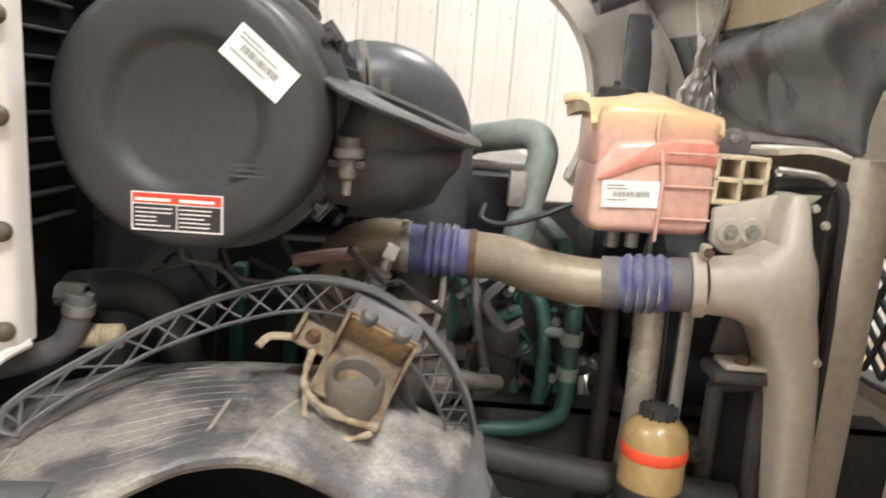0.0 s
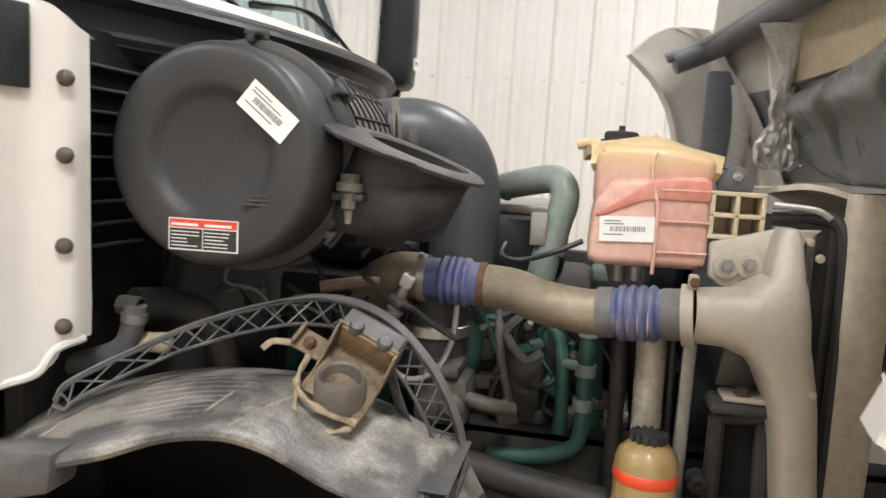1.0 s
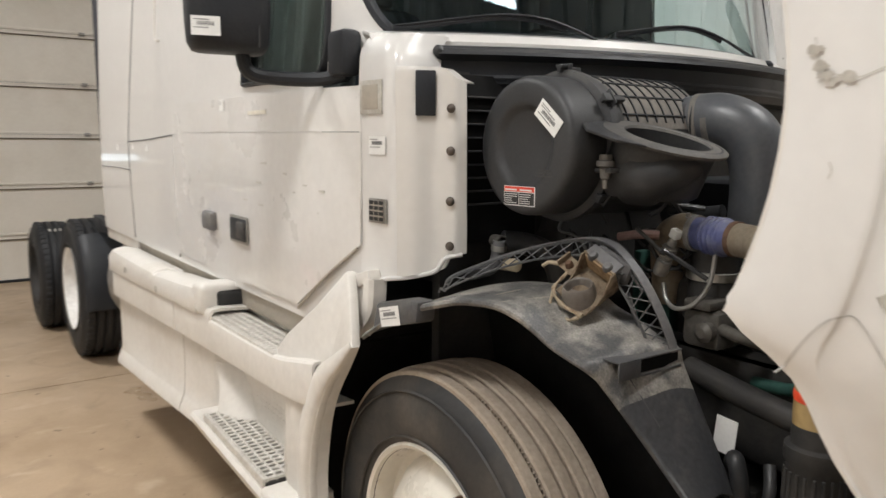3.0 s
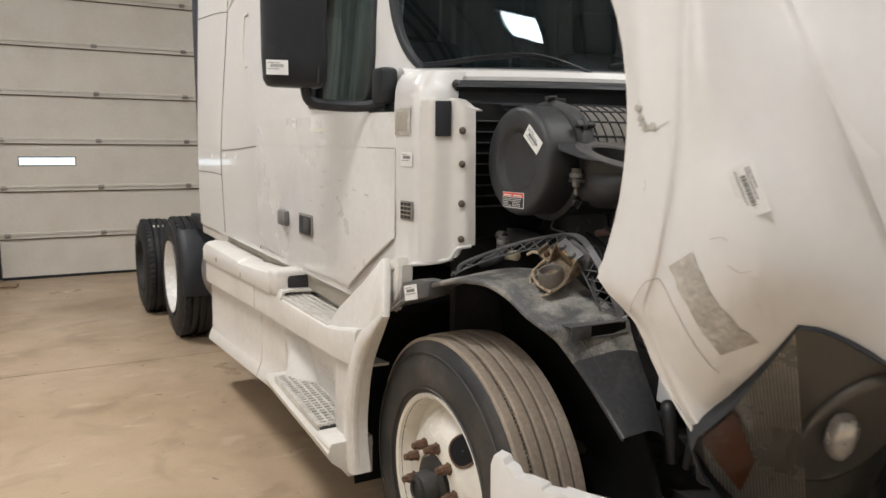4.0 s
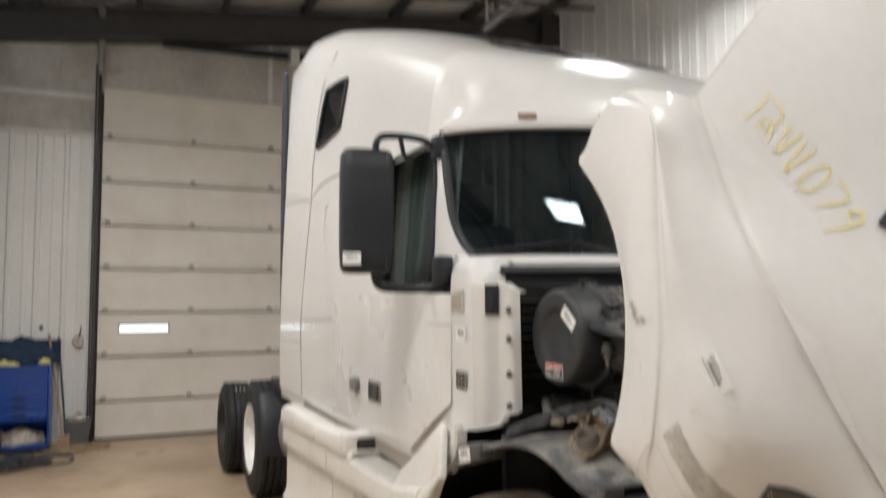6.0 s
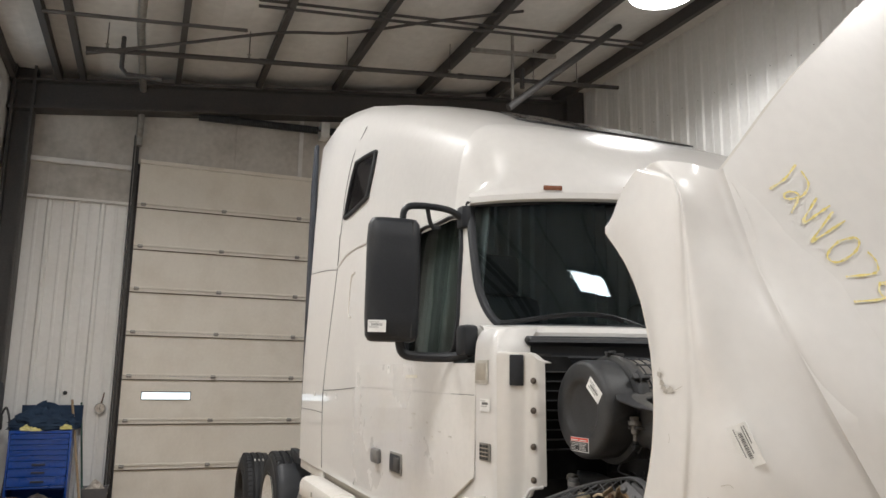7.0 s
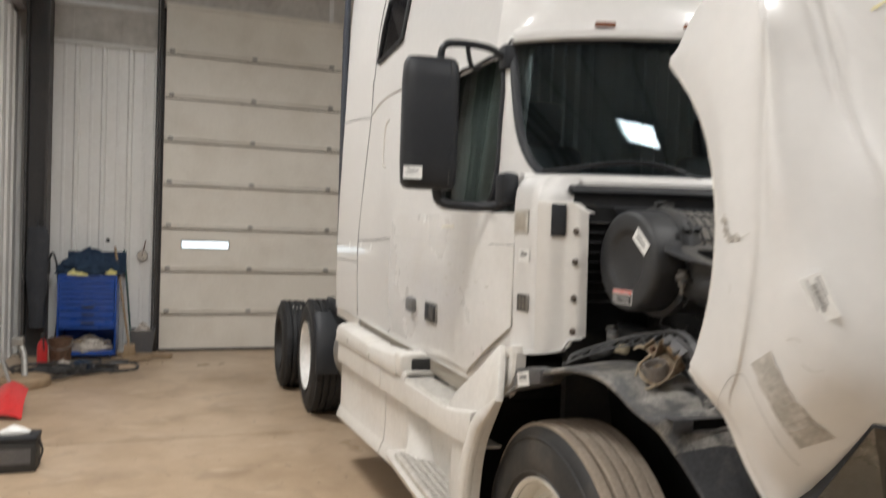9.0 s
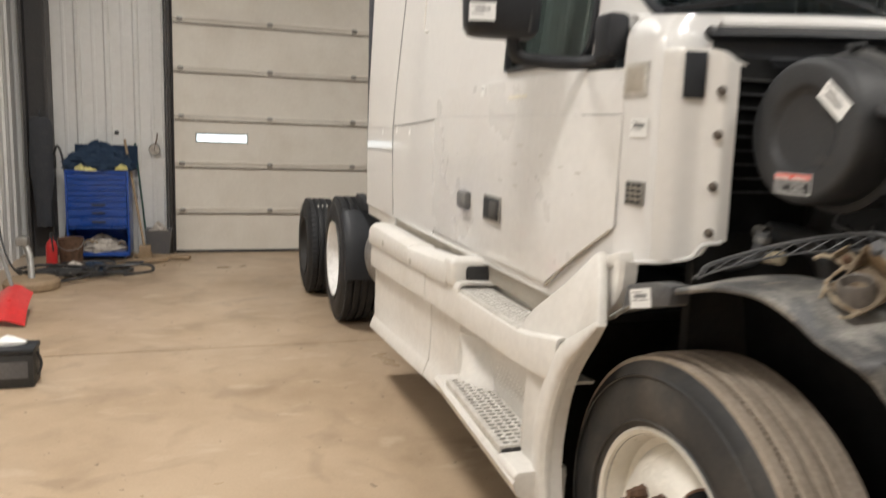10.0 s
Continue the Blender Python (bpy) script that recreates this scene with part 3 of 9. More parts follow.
# quilted insulation: soft sag between the purlins, one mesh
PY = [-2.2, -1.70, -1.43, -0.3, 0.75, 1.84, 3.16, 4.35, 5.55]
rows = []
for i in range(61):
    y = YL - 0.25 + (YR - YL + 0.5) * i / 60
    sag = min(abs(y - p) for p in PY)
    rows.append([(XB - 0.25 + (XF - XB + 0.5) * k / 40, y, roof_z(y) - 0.05 * min(1, sag / 0.4) + 0.025 * noise.noise((k * 0.5, i * 0.2, 0))) for k in range(41)])
structure("ceiling", grid(rows, 0.06), CEILW, "white vinyl-faced insulation between roof purlins", "ceiling")
for k, y in enumerate(PY):
    b = box(XB, XF, y - 0.035, y + 0.035, roof_z(y) - 0.26, roof_z(y) - 0.235, 0.003)
    box(XB, XF, y - 0.008, y + 0.008, roof_z(y) - 0.24, roof_z(y) - 0.0, bm=b)
    structure("roof_purlin", b, IRON, "dark steel roof purlin", "beam")
for x in (XB + 0.03, -1.4, 5.0):
    b = sloped(x, x + 0.26, YL + 0.05, YR - 0.05, 0.24, 0.03)
    join(b, sloped(x + 0.12, x + 0.14, YL + 0.05, YR - 0.05, 0.26, 0.34))
    join(b, sloped(x, x + 0.26, YL + 0.05, YR - 0.05, 0.6, 0.03))
    structure("roof_beam", b, IRON, "deep dark steel roof beam", "beam")

# pipes and conduits under the roof
pipe = thing("sprinkler_pipe", (-7.2, 1.5, 5.6), "black sprinkler pipe hung under the roof", "pipe")
RUN0, RUN1 = Vector((-6.5, -1.29, 5.152)), Vector((-6.5, 5.62, 5.84))
part("run", tube([RUN0, RUN1], 0.03, 12, 1, curve=False), IRON, pipe)
for t in (0.03, 0.25, 0.42, 0.62, 0.80, 0.9):
    p = RUN0.lerp(RUN1, t)
    part("hanger", tube([p, p + Vector((0, 0, 0.48))], 0.006, 6, 1, curve=False), IRON, pipe)
    part("sprinkler_head", lathe([(0.014, 0.03), (0.014, 0.07), (0.026, 0.075), (0.0001, 0.08)], p, "z", 10), STEEL, pipe)
    part("coupling", tube([p + Vector((0, 0.12, 0.012)), p + Vector((0, 0.19, 0.019))], 0.038, 12, 1, curve=False), IRON, pipe)
part("riser", tube([(-6.5, -0.92, 5.36), (-6.5, -0.92, 5.0), (-6.5, -0.86, 4.93), (-6.5, -0.5, 4.93)], 0.026, 10, 2, curve=False), IRON, pipe)
single("roof_conduit", tube([(-6.0, -1.24, 4.9), (-6.0, -0.31, 5.188), (-6.0, 0.707, 5.507), (-6.0, 1.5, 5.66), (-5.6, 2.4, 5.80), (-5.2, 3.4, 5.95)], 0.018, 8, 6), IRON, "thin sagging dark conduit under the roof", "conduit")
for dz in (0.0, -0.07):
    single("roof_conduit", tube([(-5.5, 0.4, 5.60 + dz), (-5.5, 2.78, 5.81 + dz), (-5.5, 5.3, 6.035 + dz)], 0.018, 8, 4), IRON, "dark conduit under the roof", "conduit")
single("roof_conduit", tube([(-5.5, -1.6, 5.06), (-5.5, -0.334, 5.17), (-5.5, 0.3, 5.23)], 0.02, 8, 3), IRON, "dark conduit under the roof", "conduit")
single("drop_conduit", tube([(XB + 0.12, -0.72, 4.6), (XB + 0.12, -0.72, 5.35), (-6.2, -0.75, 5.38), (-2.2, -0.6, 5.40)], 0.045, 10, 3, curve=False), STEEL, "grey conduit running along the roof to the door", "conduit")
single("roof_brace", tube([(-5.5, 3.35, 4.85), (-5.5, 4.956, 6.2)], 0.045, 10, 1, curve=False), IRON, "slanting dark roof brace", "beam")
struts = thing("unit_hanger", (-6.0, 3.66, 5.6), "dark strut frame hung from the roof", "hanger")
part("rail", box(-6.03, -5.98, 3.08, 4.30, 5.78, 5.83, 0.004, m=Matrix.Translation((-6, 3.69, 5.81)) @ Matrix.Rotation(radians(6), 4, "X") @ Matrix.Translation((6, -3.69, -5.81))), STEEL, struts)
part("rod", tube([(-6.0, 3.66, 5.17), (-6.0, 3.66, 6.1)], 0.022, 8, 1, curve=False), STEEL, struts)
part("rod", tube([(-6.0, 3.8, 5.35), (-6.0, 3.8, 5.62)], 0.03, 8, 1, curve=False), IRON, struts)

# high bay lamps; the last two fixtures are unseen additions for even light
for (lx, ly, lz), watts in LAMPS:
    lamp = thing("high_bay_lamp", (lx, ly, lz), "bright rectangular high bay lamp under the roof", "lamp", "workshop ceiling lamps")
    if watts == 76:
        part("housing", lathe([(0.36, 0.012), (0.37, 0.03), (0.34, 0.07), (0.16, 0.10), (0.12, 0.18), (0.0001, 0.18)], (lx, ly, lz), "z", 32), IRON, lamp)
        part("diffuser", lathe([(0.0001, -0.02), (0.2, -0.015), (0.33, 0.0), (0.35, 0.011), (0.0001, 0.011)], (lx, ly, lz), "z", 32), LAMPGLOW, lamp, "glowing round diffuser")
        part("hanger", tube([(lx, ly, lz + 0.17), (lx, ly, roof_z(ly) - 0.02)], 0.006, 6, 1, curve=False), IRON, lamp)
        continue
    b = box(lx - 0.36, lx + 0.36, ly - 0.53, ly + 0.53, lz + 0.012, lz + 0.07, 0.012)
    box(lx - 0.12, lx + 0.12, ly - 0.3, ly + 0.3, lz + 0.07, lz + 0.12, 0.01, b)
    part("housing", b, IRON, lamp)
    part("diffuser", box(lx - 0.33, lx + 0.33, ly - 0.5, ly + 0.5, lz, lz + 0.011, 0.003), LAMPGLOW, lamp, "glowing white diffuser")
    for dy in (-0.35, 0.35):
        part("hanger", tube([(lx, ly + dy, lz + 0.06), (lx, ly + dy, roof_z(ly + dy) - 0.02)], 0.006, 6, 1, curve=False), IRON, lamp)


# ---- the truck: cab ----
truck = thing("semi_truck", (-2.0, CY, 0.0), "white highway tractor with sleeper cab, its hood tipped open", "truck")


def far(p):
    """The point mirrored to the other side of the truck."""
    return (p[0], 2 * CY - p[1], p[2])


def table(x, pairs):
    """Straight-line look-up."""
    for (a, u), (b, v) in zip(pairs, pairs[1:]):
        if a <= x <= b:
            return u + (v - u) * (x - a) / (b - a)
    return pairs[0][1] if x < pairs[0][0] else pairs[-1][1]


ROOF = [(-4.2, 3.70), (-4.05, 3.76), (-3.5, 3.78), (-3.0, 3.70), (-2.5, 3.55), (-2.0, 3.36), (-1.5, 3.14), (-1.1, 2.95), (-0.9, 2.82), (-0.7, 2.66), (-0.5, 2.52)]


def roof_top(x):
    return table(x, ROOF)


def side_y(x, z):
    """Where the near side of the cab stands."""
    y = 0.775 + table(x, [(-1.1, 0.0), (-0.9, 0.012), (-0.74, 0.04), (-0.62, 0.05)])
    k = table(x, [(-2.6, 0.35), (-1.2, 1.0)])
    return y + k * table(z, [(1.0, 0.012), (1.3, 0.0), (1.72, 0.005), (2.5, 0.085), (3.4, 0.13)])


def shoulder(x):
    """The turn from side to roof: inward and up; square at the rear, rounder towards the nose."""
    s = max(0.0, min(1.0, (-2.6 - x) / 1.0))
    soft = ((0.0, 0.12), (0.008, 0.45), (0.028, 0.70), (0.08, 0.87), (0.2, 0.955), (0.5, 0.99), (1.02, 1.0))
    square = ((0.0, 0.12), (0.003, 0.45), (0.008, 0.72), (0.022, 0.905), (0.07, 0.97), (0.3, 0.993), (1.02, 1.0))
    return [(a + (c - a) * s, b + (d - b) * s) for (a, b), (c, d) in zip(soft, square)]


def cab_ring(x):
    zt = roof_top(x)
    out = []
    for z in (1.03, 1.15, 1.3, 1.45, 1.60, 1.80, 1.95, 2.15, 2.43):
        out.append((side_y(x, z), z))
    for dy, f in shoulder(x):
        out.append((side_y(x, 2.5) + dy + 0.035 * f, 2.43 + (zt - 2.43) * f))
    near = [(x, y, z) for y, z in out]
    return near + [far(p) for p in near[::-1]]


XS = [-4.10, -4.08, -3.9, -3.75, -3.6, -3.34, -3.0, -2.7, -2.45, -2.2, -2.0, -1.8, -1.56, -1.35, -1.2, -1.12, -1.03, -0.95, -0.85, -0.752]
rows = [cab_ring(x) for x in XS]
b = bmesh.new()
vs = [[b.verts.new(p) for p in r] for r in rows]
n = len(vs[0])
i0, i1 = 5, 8          # sill and head of the side windows
for a in range(len(XS) - 1):
    for k in range(n - 1):
        hole = -1.57 <= XS[a] and XS[a + 1] <= -0.94 and (i0 <= k < i1 or n - 1 - i1 <= k < n - 1 - i0)
        nose = XS[a] >= -1.13 and i1 <= k < n - 1 - i1
        ahead = XS[a] >= -0.96 and 4 <= k < n - 1 - 4
        if not (hole or nose or ahead):
            b.faces.new((vs[a][k], vs[a][k + 1], vs[a + 1][k + 1], vs[a + 1][k]))
b.faces.new(vs[0])
b.normal_update()
cab = part("cab_shell", b, WHITE, truck, "white sleeper cab shell with raised roof", 0.9)
# floor coloured near-black to keep its exposed front end in painted shade
part("cab_floor", box(-4.0, -0.80, 0.83, 2 * CY - 0.83, 1.0, 1.04), VOID, truck)

# windscreen: bottom and top curves
def wind_low(y):
    return Vector((-0.485 - 0.315 * abs(y - CY) ** 2, y, 1.90))


def wind_top(y):
    return Vector((-0.735 - 0.215 * abs(y - CY) ** 2, y, 2.49 + 0.03 * (1 - abs(y - CY))))


ys = [CY + 1.065 * s for s in (-1, -0.97, -0.92, -0.85, -0.75, -0.65, -0.55, -0.45, -0.35, -0.25, -0.12, 0, 0.12, 0.25, 0.35, 0.45, 0.55, 0.65, 0.75, 0.85, 0.92, 0.97, 1)]
rows = [[wind_low(y).lerp(wind_top(y), t) + Vector((0.012 * math.sin(math.pi * t), 0, 0)) for y in ys] for t in (0, 0.25, 0.5, 0.75, 1)]
ws = part("windscreen", grid(rows, 0.006), GLASS, truck, "raked curved windscreen with dark border", 1.2)
ws.visible_shadow = False


def wind_at(y, z):
    t = (z - 1.90) / 0.59
    return wind_low(y).lerp(wind_top(y), t) + Vector((0.012 * math.sin(math.pi * max(0.0, min(1.0, t))), 0, 0))


CORNER = [(0.874, 2.47), (0.868, 2.35), (0.868, 2.20), (0.874, 2.09), (0.891, 2.01), (0.915, 1.955), (0.945, 1.922), (0.99, 1.910), (1.08, 1.910), (1.3, 1.912), (1.6, 1.912)]
edge = [wind_at(y, z) + Vector((0.004, 0, 0)) for y, z in CORNER + [(CY, 1.912)] + [(2 * CY - y, z) for y, z in CORNER[::-1]]]
edge += [wind_at(y, wind_top(y).z - 0.012) for y in ys[::-1]]
part("windscreen_seal", tube(edge + [edge[0]], 0.024, 8, 3, flat=0.6), BLACKP, ws, "black rubber surround")
# white scuttle strip under the glass, roof nose above it, pillars at the sides
rows = [[wind_low(y) + Vector(o) for y in ys] for o in ((-0.02, 0, 0.012), (0.022, 0, 0.010), (0.050, 0, 0.002), (0.062, 0, -0.014), (0.06, 0, -0.05))]
part("scuttle_strip", grid(rows, 0.01), WHITE, cab)
arch = [Vector(p) for p in cab_ring(-1.12)]
arch = spline(arch[8:len(arch) - 8], 8)
run = [0.0]
for p, q in zip(arch, arch[1:]):
    run.append(run[-1] + (q - p).length)
nose = []
NU = 44
for k in range(NU + 1):
    u = k / NU
    a = next(i for i in range(len(run) - 1) if run[i + 1] >= u * run[-1] - 1e-9)
    p0 = arch[a].lerp(arch[a + 1], (u * run[-1] - run[a]) / max(1e-9, run[a + 1] - run[a]))
    w = 2 * u - 1
    y = CY + w * 1.075
    p1 = wind_top(y) + Vector((0.05, 0, 0.035 - 0.02 * abs(w) ** 6))
    side = abs(w) ** 5
    t0 = Vector((0.50, -0.35 * w * side, -0.27 * (1 - side)))
    t1 = Vector((0.10, 0.0, -0.62 * (1 - 0.72 * side)))
    col = []
    for i in range(13):
        v = i / 12
        h0, h1, h2, h3 = 2 * v ** 3 - 3 * v * v + 1, v ** 3 - 2 * v * v + v, -2 * v ** 3 + 3 * v * v, v ** 3 - v * v
        col.append(p0 * h0 + t0 * h1 + p1 * h2 + t1 * h3)
    col += [p1 + Vector((0.012, 0, -0.006)), p1 + Vector((0.014, 0, -0.034)), p1 + Vector((0.0, 0, -0.042)), p1 + Vector((-0.06, 0, -0.036))]
    nose.append(col)
part("roof_nose", grid(nose, 0.008), WHITE, cab, "smooth white roof nose with a lip over the windscreen", 0.9)
for s in (0, 1):
    prow = []
    for z, yi in ((2.50, 0.874), (2.35, 0.868), (2.20, 0.868), (2.09, 0.874), (2.01, 0.891), (1.955, 0.915), (1.922, 0.945), (1.90, 0.99), (1.872, 1.05)):
        w = wind_at(yi, z)
        o = wind_at(0.868, z)
        xs = table(z, [(1.86, -0.918), (2.1, -0.938), (2.41, -1.005)])
        prow.append([tuple(w + Vector((-0.01, 0.004, 0))), tuple(w + Vector((0.016, 0, 0))), (o.x + 0.004, min(yi, 0.858) - 0.004, z), (o.x - 0.035, 0.838 + 0.01 * table(z, [(1.9, -1), (2.4, 1)]), z), (xs, side_y(xs, z) - 0.004, z), (xs - (0.012 if z < 2.45 else 0.06), side_y(xs - 0.012, z) - 0.004, z)])
    prow.append([(p[0] + (0.05 if k < 2 else 0), p[1], p[2] - 0.07) for k, p in enumerate(prow[-1])])
    if s:
        prow = [[far(p) for p in r] for r in prow]
    part("pillar", grid(smooth_rows(prow, 2, 2), 0.012), WHITE, cab, "", 1.2)
    # black line between door and pillar
    ln = [(-0.905, 0.835, 1.86), (-0.97, 0.85, 2.1), (-1.03, 0.862, 2.42)]
    part("pillar_seam", tube([far(p) for p in ln] if s else ln, 0.007, 6, 4), BLACKP, cab)
    # side glass with its black frame
    gl = [[(x, side_y(x, z) + 0.012, z) for x in (-1.56, -1.35, -1.15, -0.94)] for z in (1.79, 2.0, 2.2, 2.44)]
    if s:
        gl = [[far(p) for p in r] for r in gl]
    g = part("side_window", grid(gl, 0.005), SIDEGLASS, truck, "side window with drawn grey-green curtain behind")
    g.visible_shadow = False
    fr = [(-1.56, 1.80), (-1.3, 1.80), (-1.0, 1.80), (-0.93, 1.86), (-0.95, 2.1), (-1.02, 2.41), (-1.3, 2.44), (-1.54, 2.43), (-1.57, 2.2), (-1.56, 1.80)]
    fp = [(x, side_y(x, z) - 0.004, z) for x, z in fr]
    part("window_frame", tube([far(p) for p in fp] if s else fp, 0.016, 8, 4, flat=0.5), BLACKP, g, "black window seal")

# pleated curtain inside the near window, dark inner walls and dash
cr = []
for z in (1.72, 2.0, 2.3, 2.5):
    cr.append([(-1.85 + 0.92 * k / 200, 0.885 + 0.014 * math.sin(k * 0.75) + 0.005 * math.sin(k * 1.7) + (z - 1.7) * 0.1, z) for k in range(201)])
part("curtain", grid(cr), CURTAIN, truck, "grey-green pleated window curtain", 1.2)
part("bulkhead", box(-2.05, -2.0, 0.86, 2 * CY - 0.86, 1.04, 2.9), SEATC, truck)
# pleated sheet added behind the seats, imitating stripes reflected in the windscreen
fold = [[(-1.93 + 0.03 * math.sin(k * 0.62) + 0.012 * math.sin(k * 1.31 + 1), 0.90 + (2 * CY - 1.80) * k / 240, z) for k in range(241)] for z in (1.1, 1.8, 2.3, 2.8)]
part("pleated_backdrop", grid(fold), material("slate blue pleated backdrop", (0.17, 0.205, 0.225), (0.12, 0.145, 0.16), 0.6, 5, 60, 0.9, bump=0.05), truck, "slate pleated sheet standing in for stripes reflected in the windscreen", 1.2)
part("dash", prism([(-0.80, 1.2), (-0.72, 1.80), (-0.80, 1.89), (-1.05, 1.88), (-1.1, 1.7), (-1.1, 1.2)], "y", 1.12, 2 * CY - 1.12, 0.02), SEATC, truck, "dark dashboard")
for y in (1.35, 2.5):
    b = box(-1.75, -1.6, y - 0.26, y + 0.26, 1.4, 2.15, 0.06)
    box(-1.75, -1.25, y - 0.26, y + 0.26, 1.3, 1.48, 0.05, b)
    box(-1.74, -1.64, y - 0.14, y + 0.14, 2.15, 2.38, 0.04, b)
    part("seat", b, SEATC, truck, "dark cab seat")
b = lathe([(0.225, -0.014), (0.24, 0), (0.225, 0.014), (0.21, 0), (0.225, -0.014)], (0, 0, 0), "z", 30)
for a in (90, 210, 330):
    tube([(0, 0, -0.03), (0.22 * math.cos(radians(a)), 0.22 * math.sin(radians(a)), 0)], 0.012, 6, 1, b, False)
b.transform(pose(-1.15, 2.5, 1.93, 0, 50, 0))
part("steering_wheel", b, BLACKP, truck, "black steering wheel")

# cab side: door skin standing proud, body line, seams, furniture
def skin(xz_rows, proud, thick=0.006):
    return grid([[(x, side_y(x, z) - proud, z) for x, z in r] for r in xz_rows], thick)


def door_front(z):
    return table(z, [(1.07, -1.12), (1.31, -0.745), (1.62, -0.745), (1.74, -0.76)])


for s in (0, 1):
    rows = []
    for z in (1.07, 1.085, 1.15, 1.23, 1.31, 1.42, 1.53, 1.63):
        x1 = door_front(z)
        rows.append([(-2.44 + (x1 + 2.44) * k / 12, z) for k in range(13)])
    b = skin(rows, 0.010)
    rows = []
    for z in (1.632, 1.66, 1.70, 1.76):
        x1 = door_front(z)
        rows.append([(-2.44 + (x1 + 2.44) * k / 12, z) for k in range(13)])
    join(b, skin(rows, 0.007))
    if s:
        bmesh.ops.transform(b, matrix=Matrix.Translation((0, 2 * CY, 0)) @ Matrix.Diagonal((1, -1, 1, 1)), verts=b.verts)
    cab_door = part("door", b, DOORW, truck, "closed white cab door with grime and scuffs", 0.5)
    if s:
        continue
    # handle pocket and lock plate
    b = box(-1.685, -1.515, 0.752, 0.778, 1.225, 1.315, 0.012)
    pocket = part("handle_pocket", b, BLACKP, cab_door, "black recessed door handle")
    part("handle_flap", box(-1.60, -1.52, 0.745, 0.76, 1.235, 1.305, 0.01), DUSTP, pocket)
    part("grip_rim", box(-1.69, -1.51, 0.757, 0.764, 1.218, 1.322, 0.003), STEEL, pocket)
    part("lock_cover", box(-1.98, -1.86, 0.735, 0.775, 1.235, 1.315, 0.018), GREYH, cab_door, "grey rounded handle cover")
    # scuffs and transfer marks
    rnd = random.Random(4)
    for k in range(10):
        x = rnd.uniform(-1.55, -0.82)
        z = rnd.choice((1.52, 1.50, 1.46, 1.44, 1.38)) + rnd.uniform(-0.008, 0.008)
        w = rnd.uniform(0.01, 0.05)
        m = plane_pose((x, side_y(x, z) - 0.0105, z), (1, 0, 0), (0, 0, 1))
        part("scuff", on_plane(m, w, rnd.uniform(0.003, 0.007), 0.0012), GREYTAPE, cab_door, "", 0)
    part("chalk_smear", on_plane(plane_pose((-1.42, side_y(-1.42, 1.71) - 0.0082, 1.70), (1, 0, 0), (0, 0, 1)), 0.17, 0.014, 0.0010), material("faint yellow chalk", (0.74, 0.705, 0.60), (0.73, 0.71, 0.65), 0.9, 30, 60, 0.5), cab_door, "faint yellow chalk smear", 0)
    m = plane_pose((-1.78, side_y(-1.78, 1.735) - 0.0082, 1.735), (1, 0, 0), (0, 0, 1))
    sticker("sticker", m, 0.05, 0.045, cab_door, "small white sticker", 3, False, seed=3)


def yw(x, z):
    """Where the near roof side stands."""
    f_ = (z - 2.43) / (roof_top(x) - 2.43)
    return side_y(x, 2.5) + 0.035 * f_ + table(f_, [(f, d) for d, f in shoulder(x)])


def seam(pts, r=0.0028, mat_=GREYH):
    part("seam", tube([(x, side_y(x, z) - 0.001, z) for x, z in pts], r, 6, 5), mat_, cab)


seam([(-3.3, 1.05), (-3.335, 1.4), (-3.34, 1.6), (-3.26, 2.0), (-3.17, 2.43), (-3.15, 2.7)])
part("seam", tube([(x, yw(x, z) - 0.001, z) for x, z in ((-3.15, 2.7), (-3.1, 3.0), (-2.98, 3.25), (-2.8, 3.42))], 0.0028, 6, 5), GREYH, cab)
seam([(-3.34, 1.585), (-2.9, 1.60), (-2.44, 1.625)])
seam([(-4.09, 1.425), (-3.6, 1.43), (-3.34, 1.425)])
seam([(-4.09, 2.52), (-3.5, 2.48), (-3.15, 2.44)])
seam([(-2.44, 1.05), (-2.445, 1.30)])
seam([(-0.75, 1.31), (-0.742, 1.62)], 0.002)
part("worn_edge", tube([(-1.11, 0.775, 1.062), (-0.93, 0.778, 1.185), (-0.76, 0.805, 1.30)], 0.0055, 6, 4), TANALU, cab, "stained lower door edge")
# long swept crease from the rear window over the door
part("swept_crease", tube([(x, side_y(x, z) + 0.006, z) for x, z in ((-3.15, 2.46), (-2.9, 2.52), (-2.5, 2.53), (-2.0, 2.50), (-1.5, 2.46), (-1.0, 2.47))], 0.014, 8, 5), WHITE, cab)
part("side_marker_recess", tube([(x, side_y(x, z) - 0.002, z) for x, z in ((-2.66, 2.36), (-2.74, 2.33), (-2.75, 2.1), (-2.68, 2.07))], 0.006, 6, 4), CREAM, cab)
# sleeper window: frame and dark glass in the roof side
sw = [(-2.43, 3.11), (-2.46, 3.135), (-2.82, 3.165), (-2.87, 3.14), (-2.95, 3.0), (-3.02, 2.83), (-3.0, 2.80), (-2.55, 2.83), (-2.49, 2.87), (-2.45, 2.98)]
b = bmesh.new()
fv = [b.verts.new((x, yw(x, z) - 0.006, z)) for x, z in sw]
b.faces.new(fv)
bmesh.ops.solidify(b, geom=b.faces[:], thickness=0.004)
sleeper = part("sleeper_window", b, material("dark tinted sleeper glass", (0.012, 0.012, 0.014), None, 0.2, 8, 60, 0.08, bump=0), truck, "small dark tinted sleeper window")
part("window_frame", tube([(x, yw(x, z) - 0.008, z) for x, z in sw + sw[:1]], 0.014, 8, 4), BLACKP, sleeper)
